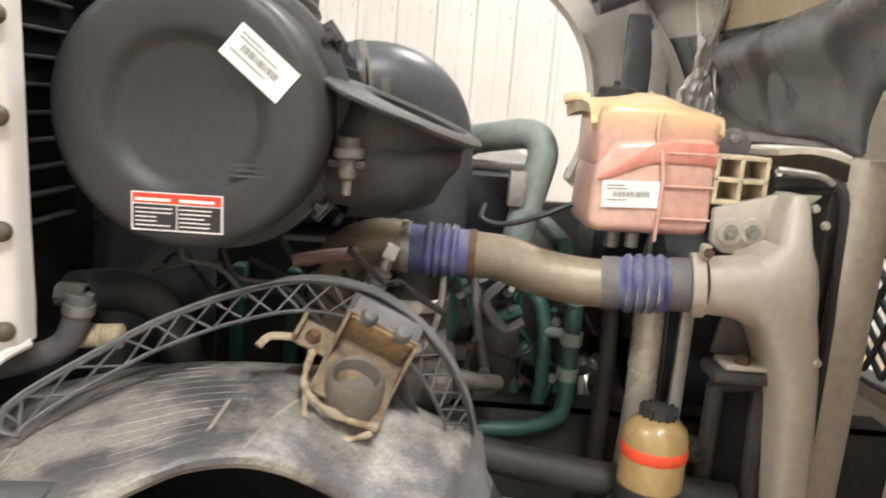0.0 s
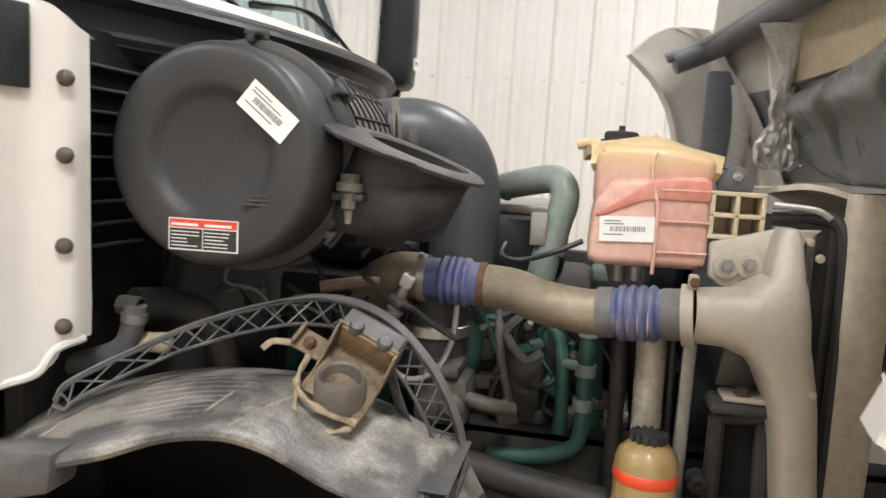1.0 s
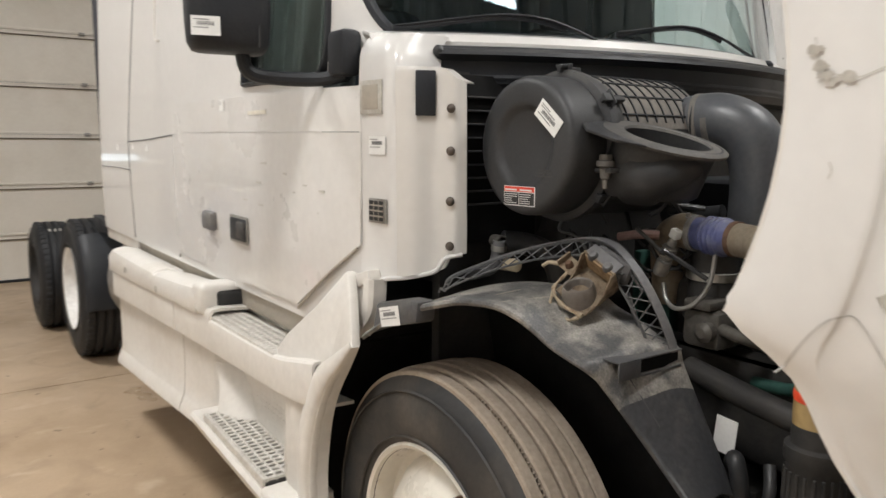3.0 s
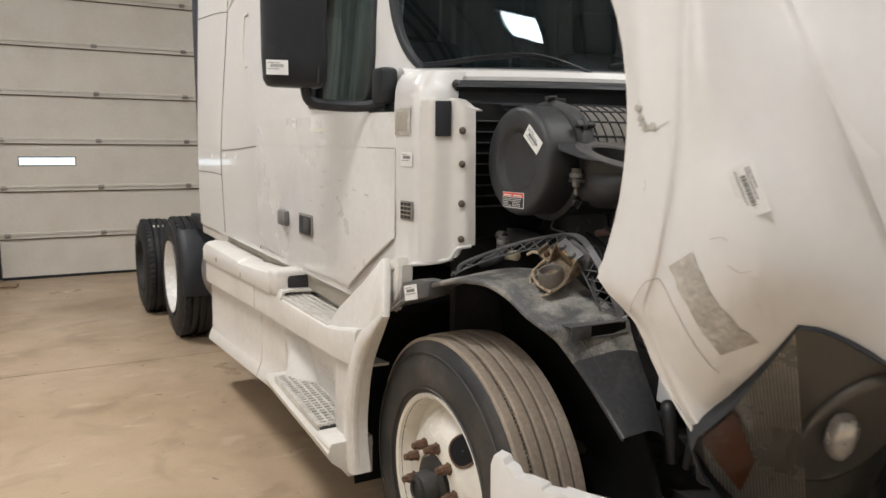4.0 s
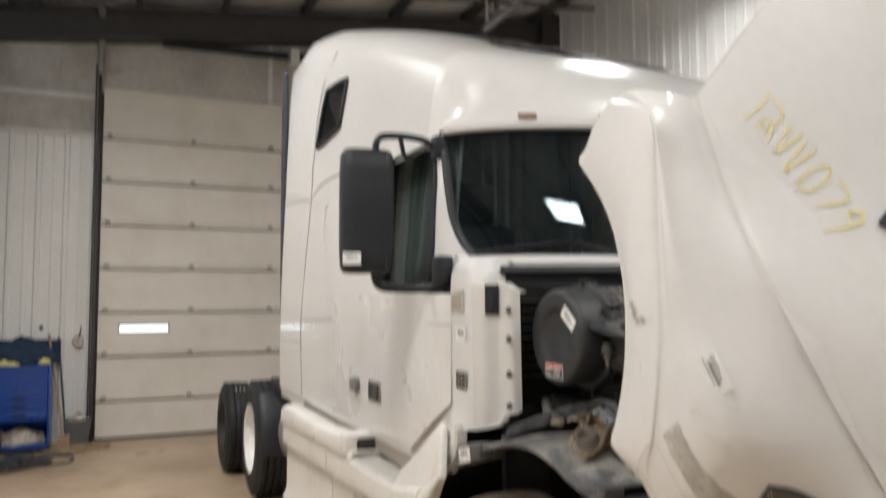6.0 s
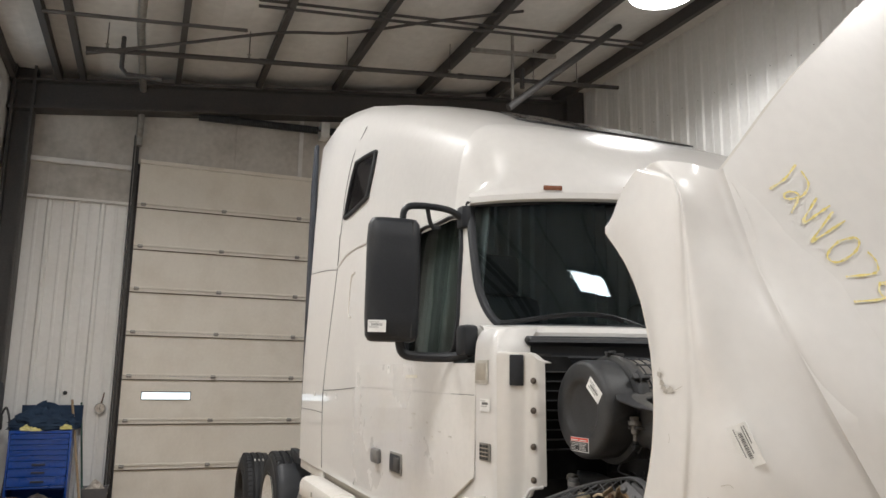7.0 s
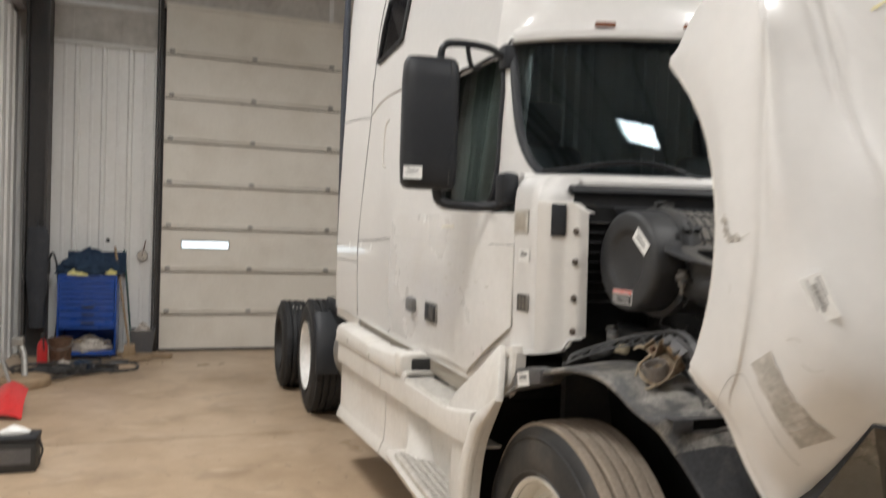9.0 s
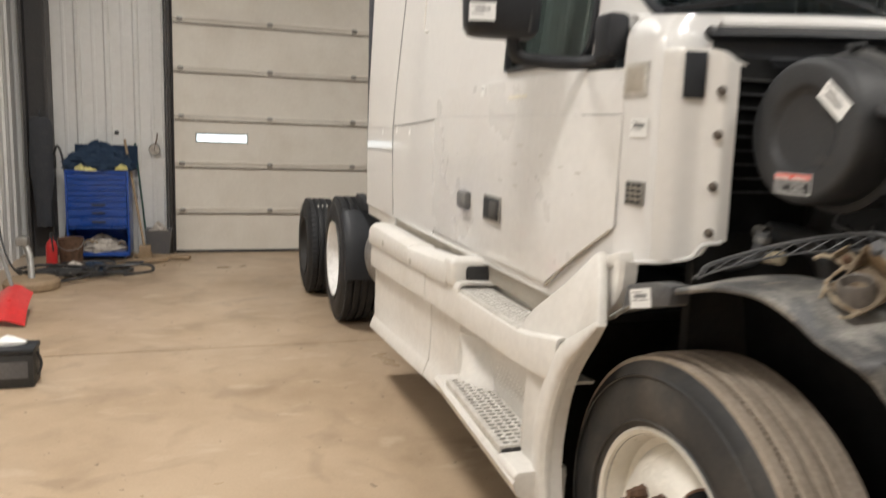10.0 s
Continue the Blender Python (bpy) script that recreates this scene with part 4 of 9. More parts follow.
# dark side extender behind the cab
EXTEND = material("navy black rubber", (0.03, 0.034, 0.045), None, 0.5, 6, 60, 0.6)
for s in (0, 1):
    pts = [(-4.10, 1.0), (-4.11, 2.5), (-4.11, 3.35), (-4.13, 3.66), (-4.2, 3.64), (-4.26, 3.3), (-4.27, 2.5), (-4.22, 1.0)]
    y0 = 0.80
    b = prism(pts, "y", y0, y0 + 0.03, 0.006) if not s else prism(pts, "y", 2 * CY - y0 - 0.03, 2 * CY - y0, 0.006)
    part("side_extender", b, EXTEND, truck, "navy-black rubber side extender")
part("lower_back_panel", box(-4.1, -3.3, 0.79, 0.83, 0.96, 1.05, 0.004), CREAM, truck)
# small stickers on the sleeper side
for x, z in ((-3.62, 1.55), (-2.95, 1.555), (-3.25, 1.56)):
    sticker("sticker", plane_pose((x, side_y(x, z) - 0.001, z), (1, 0, 0), (0, 0, 1)), 0.04, 0.035, cab, "small white sticker", 2, False, seed=5)
# roof window and marker lamps over the windscreen
rw = []
skin = bmesh.new()
skin.from_mesh(cab.data)
skin.transform(Matrix.Translation((-2.0, CY, 0)))
grid(nose, 0, skin)
skin = BVHTree.FromBMesh(skin)
for t in range(9):
    x = -1.28 - 0.075 * t
    w = 0.60 * (1 - 0.03 * t) * (0.8 if t == 8 else 0.9 if t == 0 else 1)
    row = []
    for k in range(-6, 7):
        q = Vector((x - 0.05 * (k / 6) ** 2, CY + w * k / 6, 4.5))
        hit_ = skin.ray_cast(q, Vector((0, 0, -1)))[0]
        if not hit_:
            hit_ = Vector((q.x, q.y, 3.0))
        row.append(hit_ + Vector((0, 0, 0.014)))
    rw.append(row)
part("roof_window", grid(rw, 0.01), material("smoked roof glass", (0.02, 0.022, 0.025), None, 0.2, 8, 60, 0.1, bump=0, coat=0.5), truck, "dark smoked panel in the roof", 1.0)
for y in (1.20, 1.56, 1.93, 2.30, 2.66):
    t = wind_top(y)
    m = plane_pose(t + Vector((0.062, 0, 0.047)), (0, 1, 0) if abs(y - CY) < 0.5 else ((-0.35 if y > CY else 0.35), 1, 0), (0, 0, 1))
    part("marker_lamp", on_plane(m, 0.085, 0.022, 0.01, 0.004), AMBERLENS, truck, "dark amber roof marker lamp")

# cowl side panel with vents, between door and engine bay
COWL_LOW = [(-0.752, 1.15), (-0.735, 1.18), (-0.691, 1.213), (-0.625, 1.231), (-0.583, 1.238), (-0.549, 1.248), (-0.506, 1.265), (-0.493, 1.299), (-0.478, 1.306)]
for s in (0, 1):
    rows = []
    for z in (1.12, 1.2, 1.3, 1.45, 1.6, 1.74, 1.82, 1.855, 1.885, 1.90):
        k = table(z, [(1.74, 0.0), (1.82, 0.008), (1.87, 0.025), (1.90, 0.06)])
        dx = table(z, [(1.2, 0.0), (1.8, -0.01), (1.90, -0.05)])
        prof = [(-0.752, 0.812), (-0.70, 0.816), (-0.64, 0.822), (-0.61, 0.832), (-0.596, 0.85), (-0.592, 0.90), (-0.60, 0.985)]
        rows.append([(x + dx, y + k, max(z, table(x, COWL_LOW) + 0.3 * (z - 1.12))) for x, y in prof])
    flange = []
    for z in (1.12, 1.2, 1.3, 1.45, 1.6, 1.68, 1.74, 1.79, 1.803):
        inset = 0.006 if z > 1.80 else 0.0
        prof = [(-0.60, 0.838 + inset), (-0.578, 0.850 + inset), (-0.563, 0.860 + inset), (-0.550, 0.876 + inset), (-0.532, 0.918 + inset), (-0.505, 0.932), (-0.490, 0.940), (-0.480, 0.952), (-0.478, 0.985)]
        flange.append([(x - 0.02 * max(0.0, z - 1.3), y, max(z, table(x, COWL_LOW) + 0.3 * (z - 1.12)) - table(z, [(1.68, 0.0), (1.803, 1.0)]) * table(x, [(-0.535, 0.0), (-0.505, 0.006), (-0.490, 0.016), (-0.480, 0.03), (-0.478, 0.04)])) for x, y in prof])
    cap_ = [flange[-1], [(x - 0.02, y + 0.04, z + 0.001) for x, y, z in flange[-1]]]
    if s:
        rows, flange, cap_ = ([[far(p) for p in r] for r in q] for q in (rows, flange, cap_))
    cowl = part("cowl_panel", grid(smooth_rows(rows, 3, 2), 0.01), WHITE, truck, "white cowl side panel with flange", 0.8)
    if not s:
        part("cowl_flange", grid(cap_, 0.004, grid(smooth_rows(flange, 3, 2), 0.008)), COWLP, cowl, "cream riveted cowl flange", 0.8)
    if s:
        continue
    part("rolled_edge", tube([(-0.70, 0.812, 1.208), (-0.625, 0.822, 1.229), (-0.583, 0.855, 1.236), (-0.549, 0.887, 1.246), (-0.51, 0.908, 1.262), (-0.493, 0.923, 1.295), (-0.48, 0.97, 1.304)], 0.007, 8, 5), WHITE, cowl)
    for (x, z, w, h, m_, nm) in ((-0.695, 1.725, 0.10, 0.092, GREYTAPE, "square grey vent plate"), (-0.665, 1.415, 0.08, 0.068, STEEL, "square grey data plate")):
        pm = plane_pose((x, 0.8155 + (x + 0.7) * 0.1, z), (1, 0.1, 0), (0, 0, 1))
        v = part("vent_plate", on_plane(pm, w, h, 0.006, 0.002), m_, cowl, nm)
        part("plate_rim", on_plane(pm @ Matrix.Translation((0, 0, 0.006)), w * 0.72, h * 0.72, 0.002, 0.001), TANALU, v)
        if h < 0.08:
            b = bmesh.new()
            for r in range(4):
                for c in range(3):
                    box(-w * 0.4 + c * w * 0.28, -w * 0.18 + c * w * 0.28, -h * 0.4 + r * h * 0.22, -h * 0.25 + r * h * 0.22, 0.008, 0.0095, bm=b)
            b.transform(pm)
            part("print", b, INK, v, "", 0)
    pm = plane_pose((-0.668, 0.8165, 1.595), (1, 0.1, 0), (0, 0, 1))
    sticker("sticker", pm, 0.075, 0.05, cowl, "white barcode sticker", 3, True, seed=7)
    pm = plane_pose((-0.547, 0.893, 1.733), (0.42, 0.9, 0), (-0.02, 0, 1))
    part("black_pad", on_plane(pm, 0.054, 0.118, 0.008, 0.003), BLACKP, cowl, "black rectangular rubber pad")
    for z in (1.693, 1.582, 1.449, 1.328):
        b = lathe([(0.0125, 0.0), (0.012, 0.004), (0.009, 0.008), (0.004, 0.010), (0.0001, 0.0105)], (0, 0, 0), "z", 14)
        b.transform(Matrix.Translation((-0.489, 0.936, z)) @ Vector((0.5, -0.85, 0)).to_track_quat("Z", "Y").to_matrix().to_4x4())
        part("rivet", b, RIVET, cowl, "", 0.8)

# black scuttle and wiper gear
tray_ys = [0.985] + [y for y in ys if 1.04 < y < 2 * CY - 1.04] + [2 * CY - 0.985]
rows = [[wind_low(y) + Vector((dx, 0, dz)) for y in tray_ys] for dx, dz in ((0.03, -0.044), (0.12, -0.040), (0.145, -0.042), (0.15, -0.05), (0.125, -0.062), (0.12, -0.125), (0.105, -0.14), (0.06, -0.145))]
sc = part("scuttle_tray", grid(rows, 0.012), BLACKP, truck, "black plastic scuttle tray under the windscreen", 0.5)
seal = [wind_low(y) + Vector((0.148, 0, -0.046)) for y in tray_ys]
part("hood_seal", tube(seal, 0.013, 10, 3, bm=lathe([(0.0001, -0.018), (0.013, -0.012), (0.018, 0), (0.013, 0.012), (0.0001, 0.018)], seal[0], "x", 14)), BLKHOSE, sc, "black rubber hood seal")
part("scuttle_rail", tube([wind_low(y) + Vector((0.125, 0, -0.115)) for y in tray_ys], 0.012, 8, 3), BLACKP, sc)
for y in (1.12, 1.32, 1.52, 1.75, 2.0, 2.3, 2.6):
    p = wind_low(y) + Vector((0.124, 0, -0.092))
    part("tray_clip", lathe([(0.0001, 0.006), (0.008, 0.004), (0.010, -0.004)], p, "x", 12), DUSTP, sc)
for base, tip, mid in (((-0.475, 1.60, 1.872), (-0.765, 0.93, 1.935), (-0.575, 1.28, 1.972)), ((-0.485, 2.37, 1.89), (-0.525, 1.60, 1.95), (-0.515, 1.99, 1.995))):
    w = part("wiper", tube([base, mid, tip], lambda t: 0.009 - 0.005 * t, 8, 5, flat=0.6), BLACKP, truck, "black wiper arm with blade")
    blade = [q + Vector((-0.006, 0, -0.008)) for q in spline([tip, mid, base], 6)[:9]]
    part("wiper_blade", tube(blade, 0.006, 6, 2, flat=1.5), BLACKP, w)
    part("wiper_pivot", lathe([(0.022, -0.03), (0.022, 0.01), (0.012, 0.02), (0.0001, 0.02)], base, "z", 12), BLACKP, w)

# mirrors
for s in (0, 1):
    f = (lambda p: (p[0] + 0.4, 2 * CY - p[1] - 0.185, p[2] + 0.08)) if s else (lambda p: p)
    low = [(-0.85, 3.03, 1.84), (-0.74, 3.16, 1.86), (-0.62, 3.2, 1.88), (-0.59, 3.18, 1.95)]
    mir = part("mirror", tube(low if s else [f(p) for p in ((-0.86, 0.83, 1.80), (-0.93, 0.78, 1.785), (-0.98, 0.66, 1.785), (-0.99, 0.58, 1.80), (-0.99, 0.56, 1.87))], 0.021, 10, 5), BLACKP, truck, "tall black mirror on tubular arms")
    b = bmesh.new()
    rows = []
    for z, w, d in ((1.845, 0.085, 0.05), (1.85, 0.10, 0.065), (1.87, 0.112, 0.08), (1.95, 0.116, 0.085), (2.1, 0.116, 0.088), (2.28, 0.116, 0.085), (2.35, 0.112, 0.078), (2.372, 0.10, 0.062), (2.376, 0.085, 0.05)):
        ring = []
        for k in range(24):
            a = 2 * math.pi * k / 24
            ca, sa = math.cos(a), math.sin(a)
            u = math.copysign(abs(ca) ** 0.45, ca) * d
            v = math.copysign(abs(sa) ** 0.45, sa) * w
            ring.append(f((-1.0 + u * (1.0 if u > 0 else 0.6) + v * 0.12, 0.525 + v - u * 0.2, z)))
        rows.append(ring)
    grid(rows, 0, b, True)
    for r in (0, -1):
        b.faces.new([v for v in b.verts if abs(v.co.z - rows[r][0][2]) < 1e-5])
    part("housing", b, BLACKP, mir, "black plastic mirror housing", 0.7)
    part("mirror_glass", box(-1.058, -1.05, 0.43, 0.62, 1.89, 2.34, 0.003) if not s else box(-0.658, -0.65, 3.055, 3.245, 1.97, 2.42, 0.003), BRIGHT, mir)
    part("groove", tube([f((-0.915, 0.585, 1.86)), f((-0.915, 0.59, 2.1)), f((-0.915, 0.585, 2.36))], 0.004, 6, 3), INK, mir)
    part("upper_arm", tube([(-0.6, 3.15, 2.44), (-0.62, 3.15, 2.5), (-0.8, 3.1, 2.5), (-0.96, 3.02, 2.44)] if s else [f(p) for p in ((-0.96, 0.55, 2.36), (-0.95, 0.56, 2.42), (-0.95, 0.62, 2.44), (-0.95, 0.76, 2.435), (-0.96, 0.84, 2.40))], 0.015, 10, 5), BLACKP, mir)
    part("arm_brace", tube([(-0.8, 3.1, 2.5), (-0.82, 3.07, 2.42), (-0.9, 3.03, 2.38)] if s else [f((-0.95, 0.66, 2.44)), f((-0.97, 0.69, 2.36)), f((-1.0, 0.74, 2.36))], 0.01, 8, 4), BLACKP, mir)
    part("arm_foot", box(-1.0, -0.93, 0.82, 0.87, 2.36, 2.46, 0.012) if not s else box(-1.0, -0.93, 2 * CY - 0.87, 2 * CY - 0.82, 2.36, 2.46, 0.012), BLACKP, mir)
    part("arm_foot", box(-0.90, -0.80, 0.78, 0.85, 1.79, 1.92, 0.018) if not s else box(-0.90, -0.80, 2 * CY - 0.85, 2 * CY - 0.78, 1.79, 1.92, 0.018), BLACKP, mir, "black pivot foot")
    sticker("sticker", plane_pose(f((-0.925, 0.44, 1.905)) if not s else (-0.515, 3.14, 2.03), (0.32, 1, 0) if not s else (0.05, 1, 0), (0, 0, 1)) @ Matrix.Translation((0, 0, 0.012)), 0.075, 0.05, mir, "white barcode sticker", 3, True, seed=9)


# ---- wheels ----
def wheel_parts(parent, c, outer, r=0.51, w=0.28, steer=True, name="wheel", extra=0.0):
    """c: x and z of the axle; outer: y of the outer sidewall face."""
    x, z = c
    rim_r = 0.292
    k_ = r / 0.51
    prof = [(rim_r, 0.02), (rim_r + 0.03, 0.004), (0.36, -0.004), (0.42, 0.0), (0.465, 0.012), (0.487, 0.026), (0.494, 0.036)]
    tyre = part("tyre", lathe([(q * k_, d) for q, d in prof + [(0.485, 0.05), (0.485, w - 0.05), (0.494, w - 0.036), (0.465, w - 0.012), (0.40, w), (rim_r + 0.03, w - 0.004), (rim_r, w - 0.02), (rim_r, 0.02)]], (x, outer, z), "y", 72), RUBBER if steer else DRUBBER, parent, "black truck tyre with worn dusty tread", 0.7)
    # tread ribs with grooves between
    ribs = [(0.030, 0.068), (0.076, 0.114), (0.122, 0.158), (0.166, 0.204), (0.212, 0.250)] if steer else [(0.03, 0.08), (0.09, 0.13), (0.15, 0.19), (0.2, 0.25)]
    for a, b_ in ribs:
        rr = r - 0.001 - (0.006 if a < 0.04 or b_ > 0.24 else 0)
        part("tread_rib", lathe([(0.478 * k_, a), (rr - 0.004, a), (rr, a + 0.005), (rr, b_ - 0.005), (rr - 0.004, b_), (0.478 * k_, b_)], (x, outer, z), "y", 72), TREAD if steer else DRUBBER, tyre)
    if steer:
        # serrated edges of the outer rib
        b = bmesh.new()
        for k in range(240):
            a = 2 * math.pi * k / 240
            m = Matrix.Translation((x, outer, z)) @ Matrix.Rotation(-a, 4, "Y")
            box(r - 0.03, r - 0.009, 0.066, 0.0738, -0.0019, 0.0019, bm=b, m=m)
        part("rib_sipes", b, TREAD, tyre)["kind"] = "stuff"
    for rr in (0.33 * k_, 0.452 * k_):
        part("sidewall_ring", lathe([(rr - 0.004, -0.002 + (0.004 if rr > 0.39 else 0)), (rr, -0.007 + (0.006 if rr > 0.39 else 0)), (rr + 0.004, -0.002 + (0.006 if rr > 0.39 else 0))], (x, outer, z), "y", 72), RUBBER, tyre)
    return tyre


FX, FZ = -0.405, 0.505
front = part("front_wheel", lathe([(0.311, 0.012), (0.313, 0.004), (0.306, -0.002), (0.296, 0.004), (0.288, 0.03), (0.282, 0.075), (0.262, 0.085), (0.258, 0.075), (0.235, 0.05), (0.205, 0.018), (0.185, 0.004), (0.16, -0.004), (0.112, -0.004), (0.112, 0.01), (0.06, 0.012), (0.06, 0.2), (0.28, 0.2), (0.30, 0.1), (0.311, 0.012)], (FX, 0.80, FZ), "y", 64), WHEELW, truck, "white steel disc wheel with rust runs", 0.7)
wheel_parts(front, (FX, FZ), 0.795, 0.51)
b = bmesh.new()
part("hub", lathe([(0.105, 0.02), (0.10, -0.012), (0.062, -0.016), (0.058, -0.055), (0.05, -0.066), (0.03, -0.068), (0.0001, -0.07)], (FX, 0.80, FZ), "y", 32), DARK, front, "greasy black hub with open cap")
part("hub_hole", lathe([(0.03, -0.072), (0.036, -0.078), (0.044, -0.072), (0.044, -0.06)], (FX, 0.80, FZ), "y", 20), DARK, front)
for k in range(10):
    a = radians(36 * k + 10)
    cx, cz = FX + 0.1425 * math.cos(a), FZ + 0.1425 * math.sin(a)
    nut = lathe([(0.0215, 0), (0.0215, -0.006), (0.0175, -0.008), (0.0165, -0.030), (0.012, -0.036), (0.011, -0.05), (0.0001, -0.052)], (cx, 0.796, cz), "y", 6)
    part("lug_nut", nut, RUST, front, "rusty lug nut", 0.3)
for k in range(2):
    a = radians(180 * k + 52)
    oval_ = []
    for i_ in range(25):
        q = 2 * math.pi * i_ / 24
        oval_.append((0.040 * math.cos(q), 0.052 * math.sin(q)))

    def on_face(dr, dt, proud):
        r_ = 0.216 + dr
        y_ = 0.80 + table(r_, [(0.16, -0.004), (0.185, 0.004), (0.205, 0.018), (0.235, 0.05), (0.258, 0.075)]) - proud
        return Vector((FX + r_ * math.cos(a) - dt * math.sin(a), y_, FZ + r_ * math.sin(a) + dt * math.cos(a)))

    # near-black disc laid on the wheel face paints the dark of the opening
    rows = [[on_face(dr * f, dt * f, 0.004) for dr, dt in oval_[:-1]] for f in (1.0, 0.75, 0.5, 0.25, 0.02)]
    part("hand_hole", grid(rows, 0, None, True), VOID, front, "dark oval hand hole")
    part("hole_rim", tube([on_face(dr, dt, 0.002) for dr, dt in oval_], 0.0045, 6, 1, curve=False), RUST, front, "rusty hand hole edge")
farw = part("front_wheel", lathe([(0.31, 0), (0.25, -0.05), (0.1, -0.01), (0.0001, -0.01)], (FX, 2 * CY - 0.8, FZ), "y", 32), WHEELW, truck)
wheel_parts(farw, (FX, FZ), 2 * CY - 0.8 - 0.28, 0.51)
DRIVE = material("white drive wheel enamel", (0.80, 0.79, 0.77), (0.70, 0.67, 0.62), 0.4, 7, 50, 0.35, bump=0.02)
AXLES = [(-4.85, 0.51, 0.66), (-5.93, 0.45, 0.555)]
for axle, tr, y_out in AXLES:
    zc, q = tr - 0.005, tr / 0.51
    for yo, inner in ((y_out, False), (y_out + 0.33, True), (2 * CY - y_out - 0.27, False), (2 * CY - y_out - 0.60, True)):
        # only the near front drive wheel is white; all others are dark
        dw = part("drive_wheel", lathe([(0.30 * q, 0.0), (0.305 * q, -0.006), (0.292 * q, 0.0), (0.285 * q, 0.10), (0.25 * q, 0.15), (0.12, 0.16), (0.10, 0.10), (0.0001, 0.1)], (axle, yo + 0.002, zc), "y", 48), DRIVE if yo == y_out and axle > -5 else DARK, truck, "white deep-dish drive wheel" if yo == y_out and axle > -5 else "dark drive wheel", 0.7)
        wheel_parts(dw, (axle, zc), yo, tr, 0.27, False)
        if yo == y_out:
            b = bmesh.new()
            for k in range(56):
                m = Matrix.Translation((axle, yo, zc)) @ Matrix.Rotation(-2 * math.pi * k / 56, 4, "Y")
                box(tr - 0.04, tr - 0.002, 0.024, 0.07, -0.018 * q, 0.018 * q, 0.004, b, m, 1)
            part("shoulder_tread", b, DRUBBER, dw)["kind"] = "stuff"
# chalk ticks on the rearmost tyre
for k in range(4):
    m = Matrix.Translation((-5.93, 0.66 + 0.04 * k, 0.445)) @ Matrix.Rotation(radians(-62), 4, "Y")
    part("chalk_tick", box(0.448, 0.4515, -0.006, 0.006, -0.018, 0.018, m=m), GREYTAPE, truck, "pale chalk tick")
# quarter fender wrapped round the front of the drive tyre, with its slot and arm
rows = [[(-4.85 + rr * math.cos(radians(a)), y, 0.505 + rr * math.sin(radians(a))) for y, rr in ((0.668, 0.50), (0.672, 0.525), (0.69, 0.542), (0.73, 0.552), (0.80, 0.555), (1.25, 0.555))] for a in (-8, 0, 15, 30, 42, 52)]
qf = part("drive_fender", grid(rows, 0.008), BLACKP, truck, "dark quarter fender wrapped round the drive tyre", 0.6)
part("fender_slot", box(-4.318, -4.300, 0.83, 1.2, 0.62, 0.665, 0.006), INK, qf, "black slot")
part("fender_arm", prism([(-4.62, 1.0), (-4.40, 0.96), (-4.05, 0.975), (-4.05, 1.03), (-4.5, 1.06), (-4.62, 1.06)], "y", 0.80, 0.86, 0.006), BLACKP, qf, "dark fender bracket arm")
part("fuel_tank", lathe([(0.0001, -4.2), (0.24, -4.2), (0.30, -4.16), (0.31, -4.1), (0.31, -2.3), (0.0001, -2.3)], (0, 1.08, 0.66), "x", 40), STEEL, truck, "round aluminium fuel tank behind the fairing")

# chassis
for y in (1.5, 2.36):
    b = box(-7.0, 0.95, y - 0.04, y - 0.03, 0.80, 1.07)
    box(-7.0, 0.95, y - 0.04, y + 0.04, 0.80, 0.81, bm=b)
    box(-7.0, 0.95, y - 0.04, y + 0.04, 1.06, 1.07, bm=b)
    part("frame_rail", b, DARK, truck, "dark steel frame rail")
for x in (-6.6, -5.6, -4.4, -3.0, 0.85):
    part("crossmember", box(x - 0.05, x + 0.05, 1.5, 2.36, 0.84, 1.02, 0.01), DARK, truck)
part("front_axle", tube([(FX, 1.0, 0.5), (FX, 1.35, 0.45), (FX, CY, 0.42), (FX, 2.5, 0.45), (FX, 2.86, 0.5)], 0.055, 12, 5), DARK, truck, "dark steel front axle beam")
for axle in (-4.85, -5.93):
    part("drive_axle", tube([(axle, 1.0, FZ), (axle, 2.86, FZ)], 0.09, 14, 2, curve=False, bm=lathe([(0.0001, -0.2), (0.15, -0.18), (0.22, 0), (0.15, 0.18), (0.0001, 0.2)], (axle, CY, FZ), "y", 20)), DARK, truck)
part("steering_arm", tube([(FX + 0.1, 1.15, 0.62), (FX + 0.5, 1.3, 0.72), (0.45, 1.4, 0.78)], 0.025, 10, 4), DARK, truck)
part("leaf_spring", prism([(-1.1, 0.72), (-0.5, 0.58), (0.15, 0.72), (0.15, 0.75), (-0.5, 0.64), (-1.1, 0.75)], "y", 1.42, 1.52, 0.004), DARK, truck)
part("shock", tube([(-0.25, 1.36, 0.55), (-0.2, 1.38, 1.0)], 0.04, 12, 1, curve=False), DARK, truck)

# ---- cream side fairing with steps ----
def belt(x):
    """Lower edge of the proud upper panel of the fairing."""
    return table(x, [(-3.36, 0.722), (-2.16, 0.778), (-1.48, 0.803), (-0.82, 0.826)])


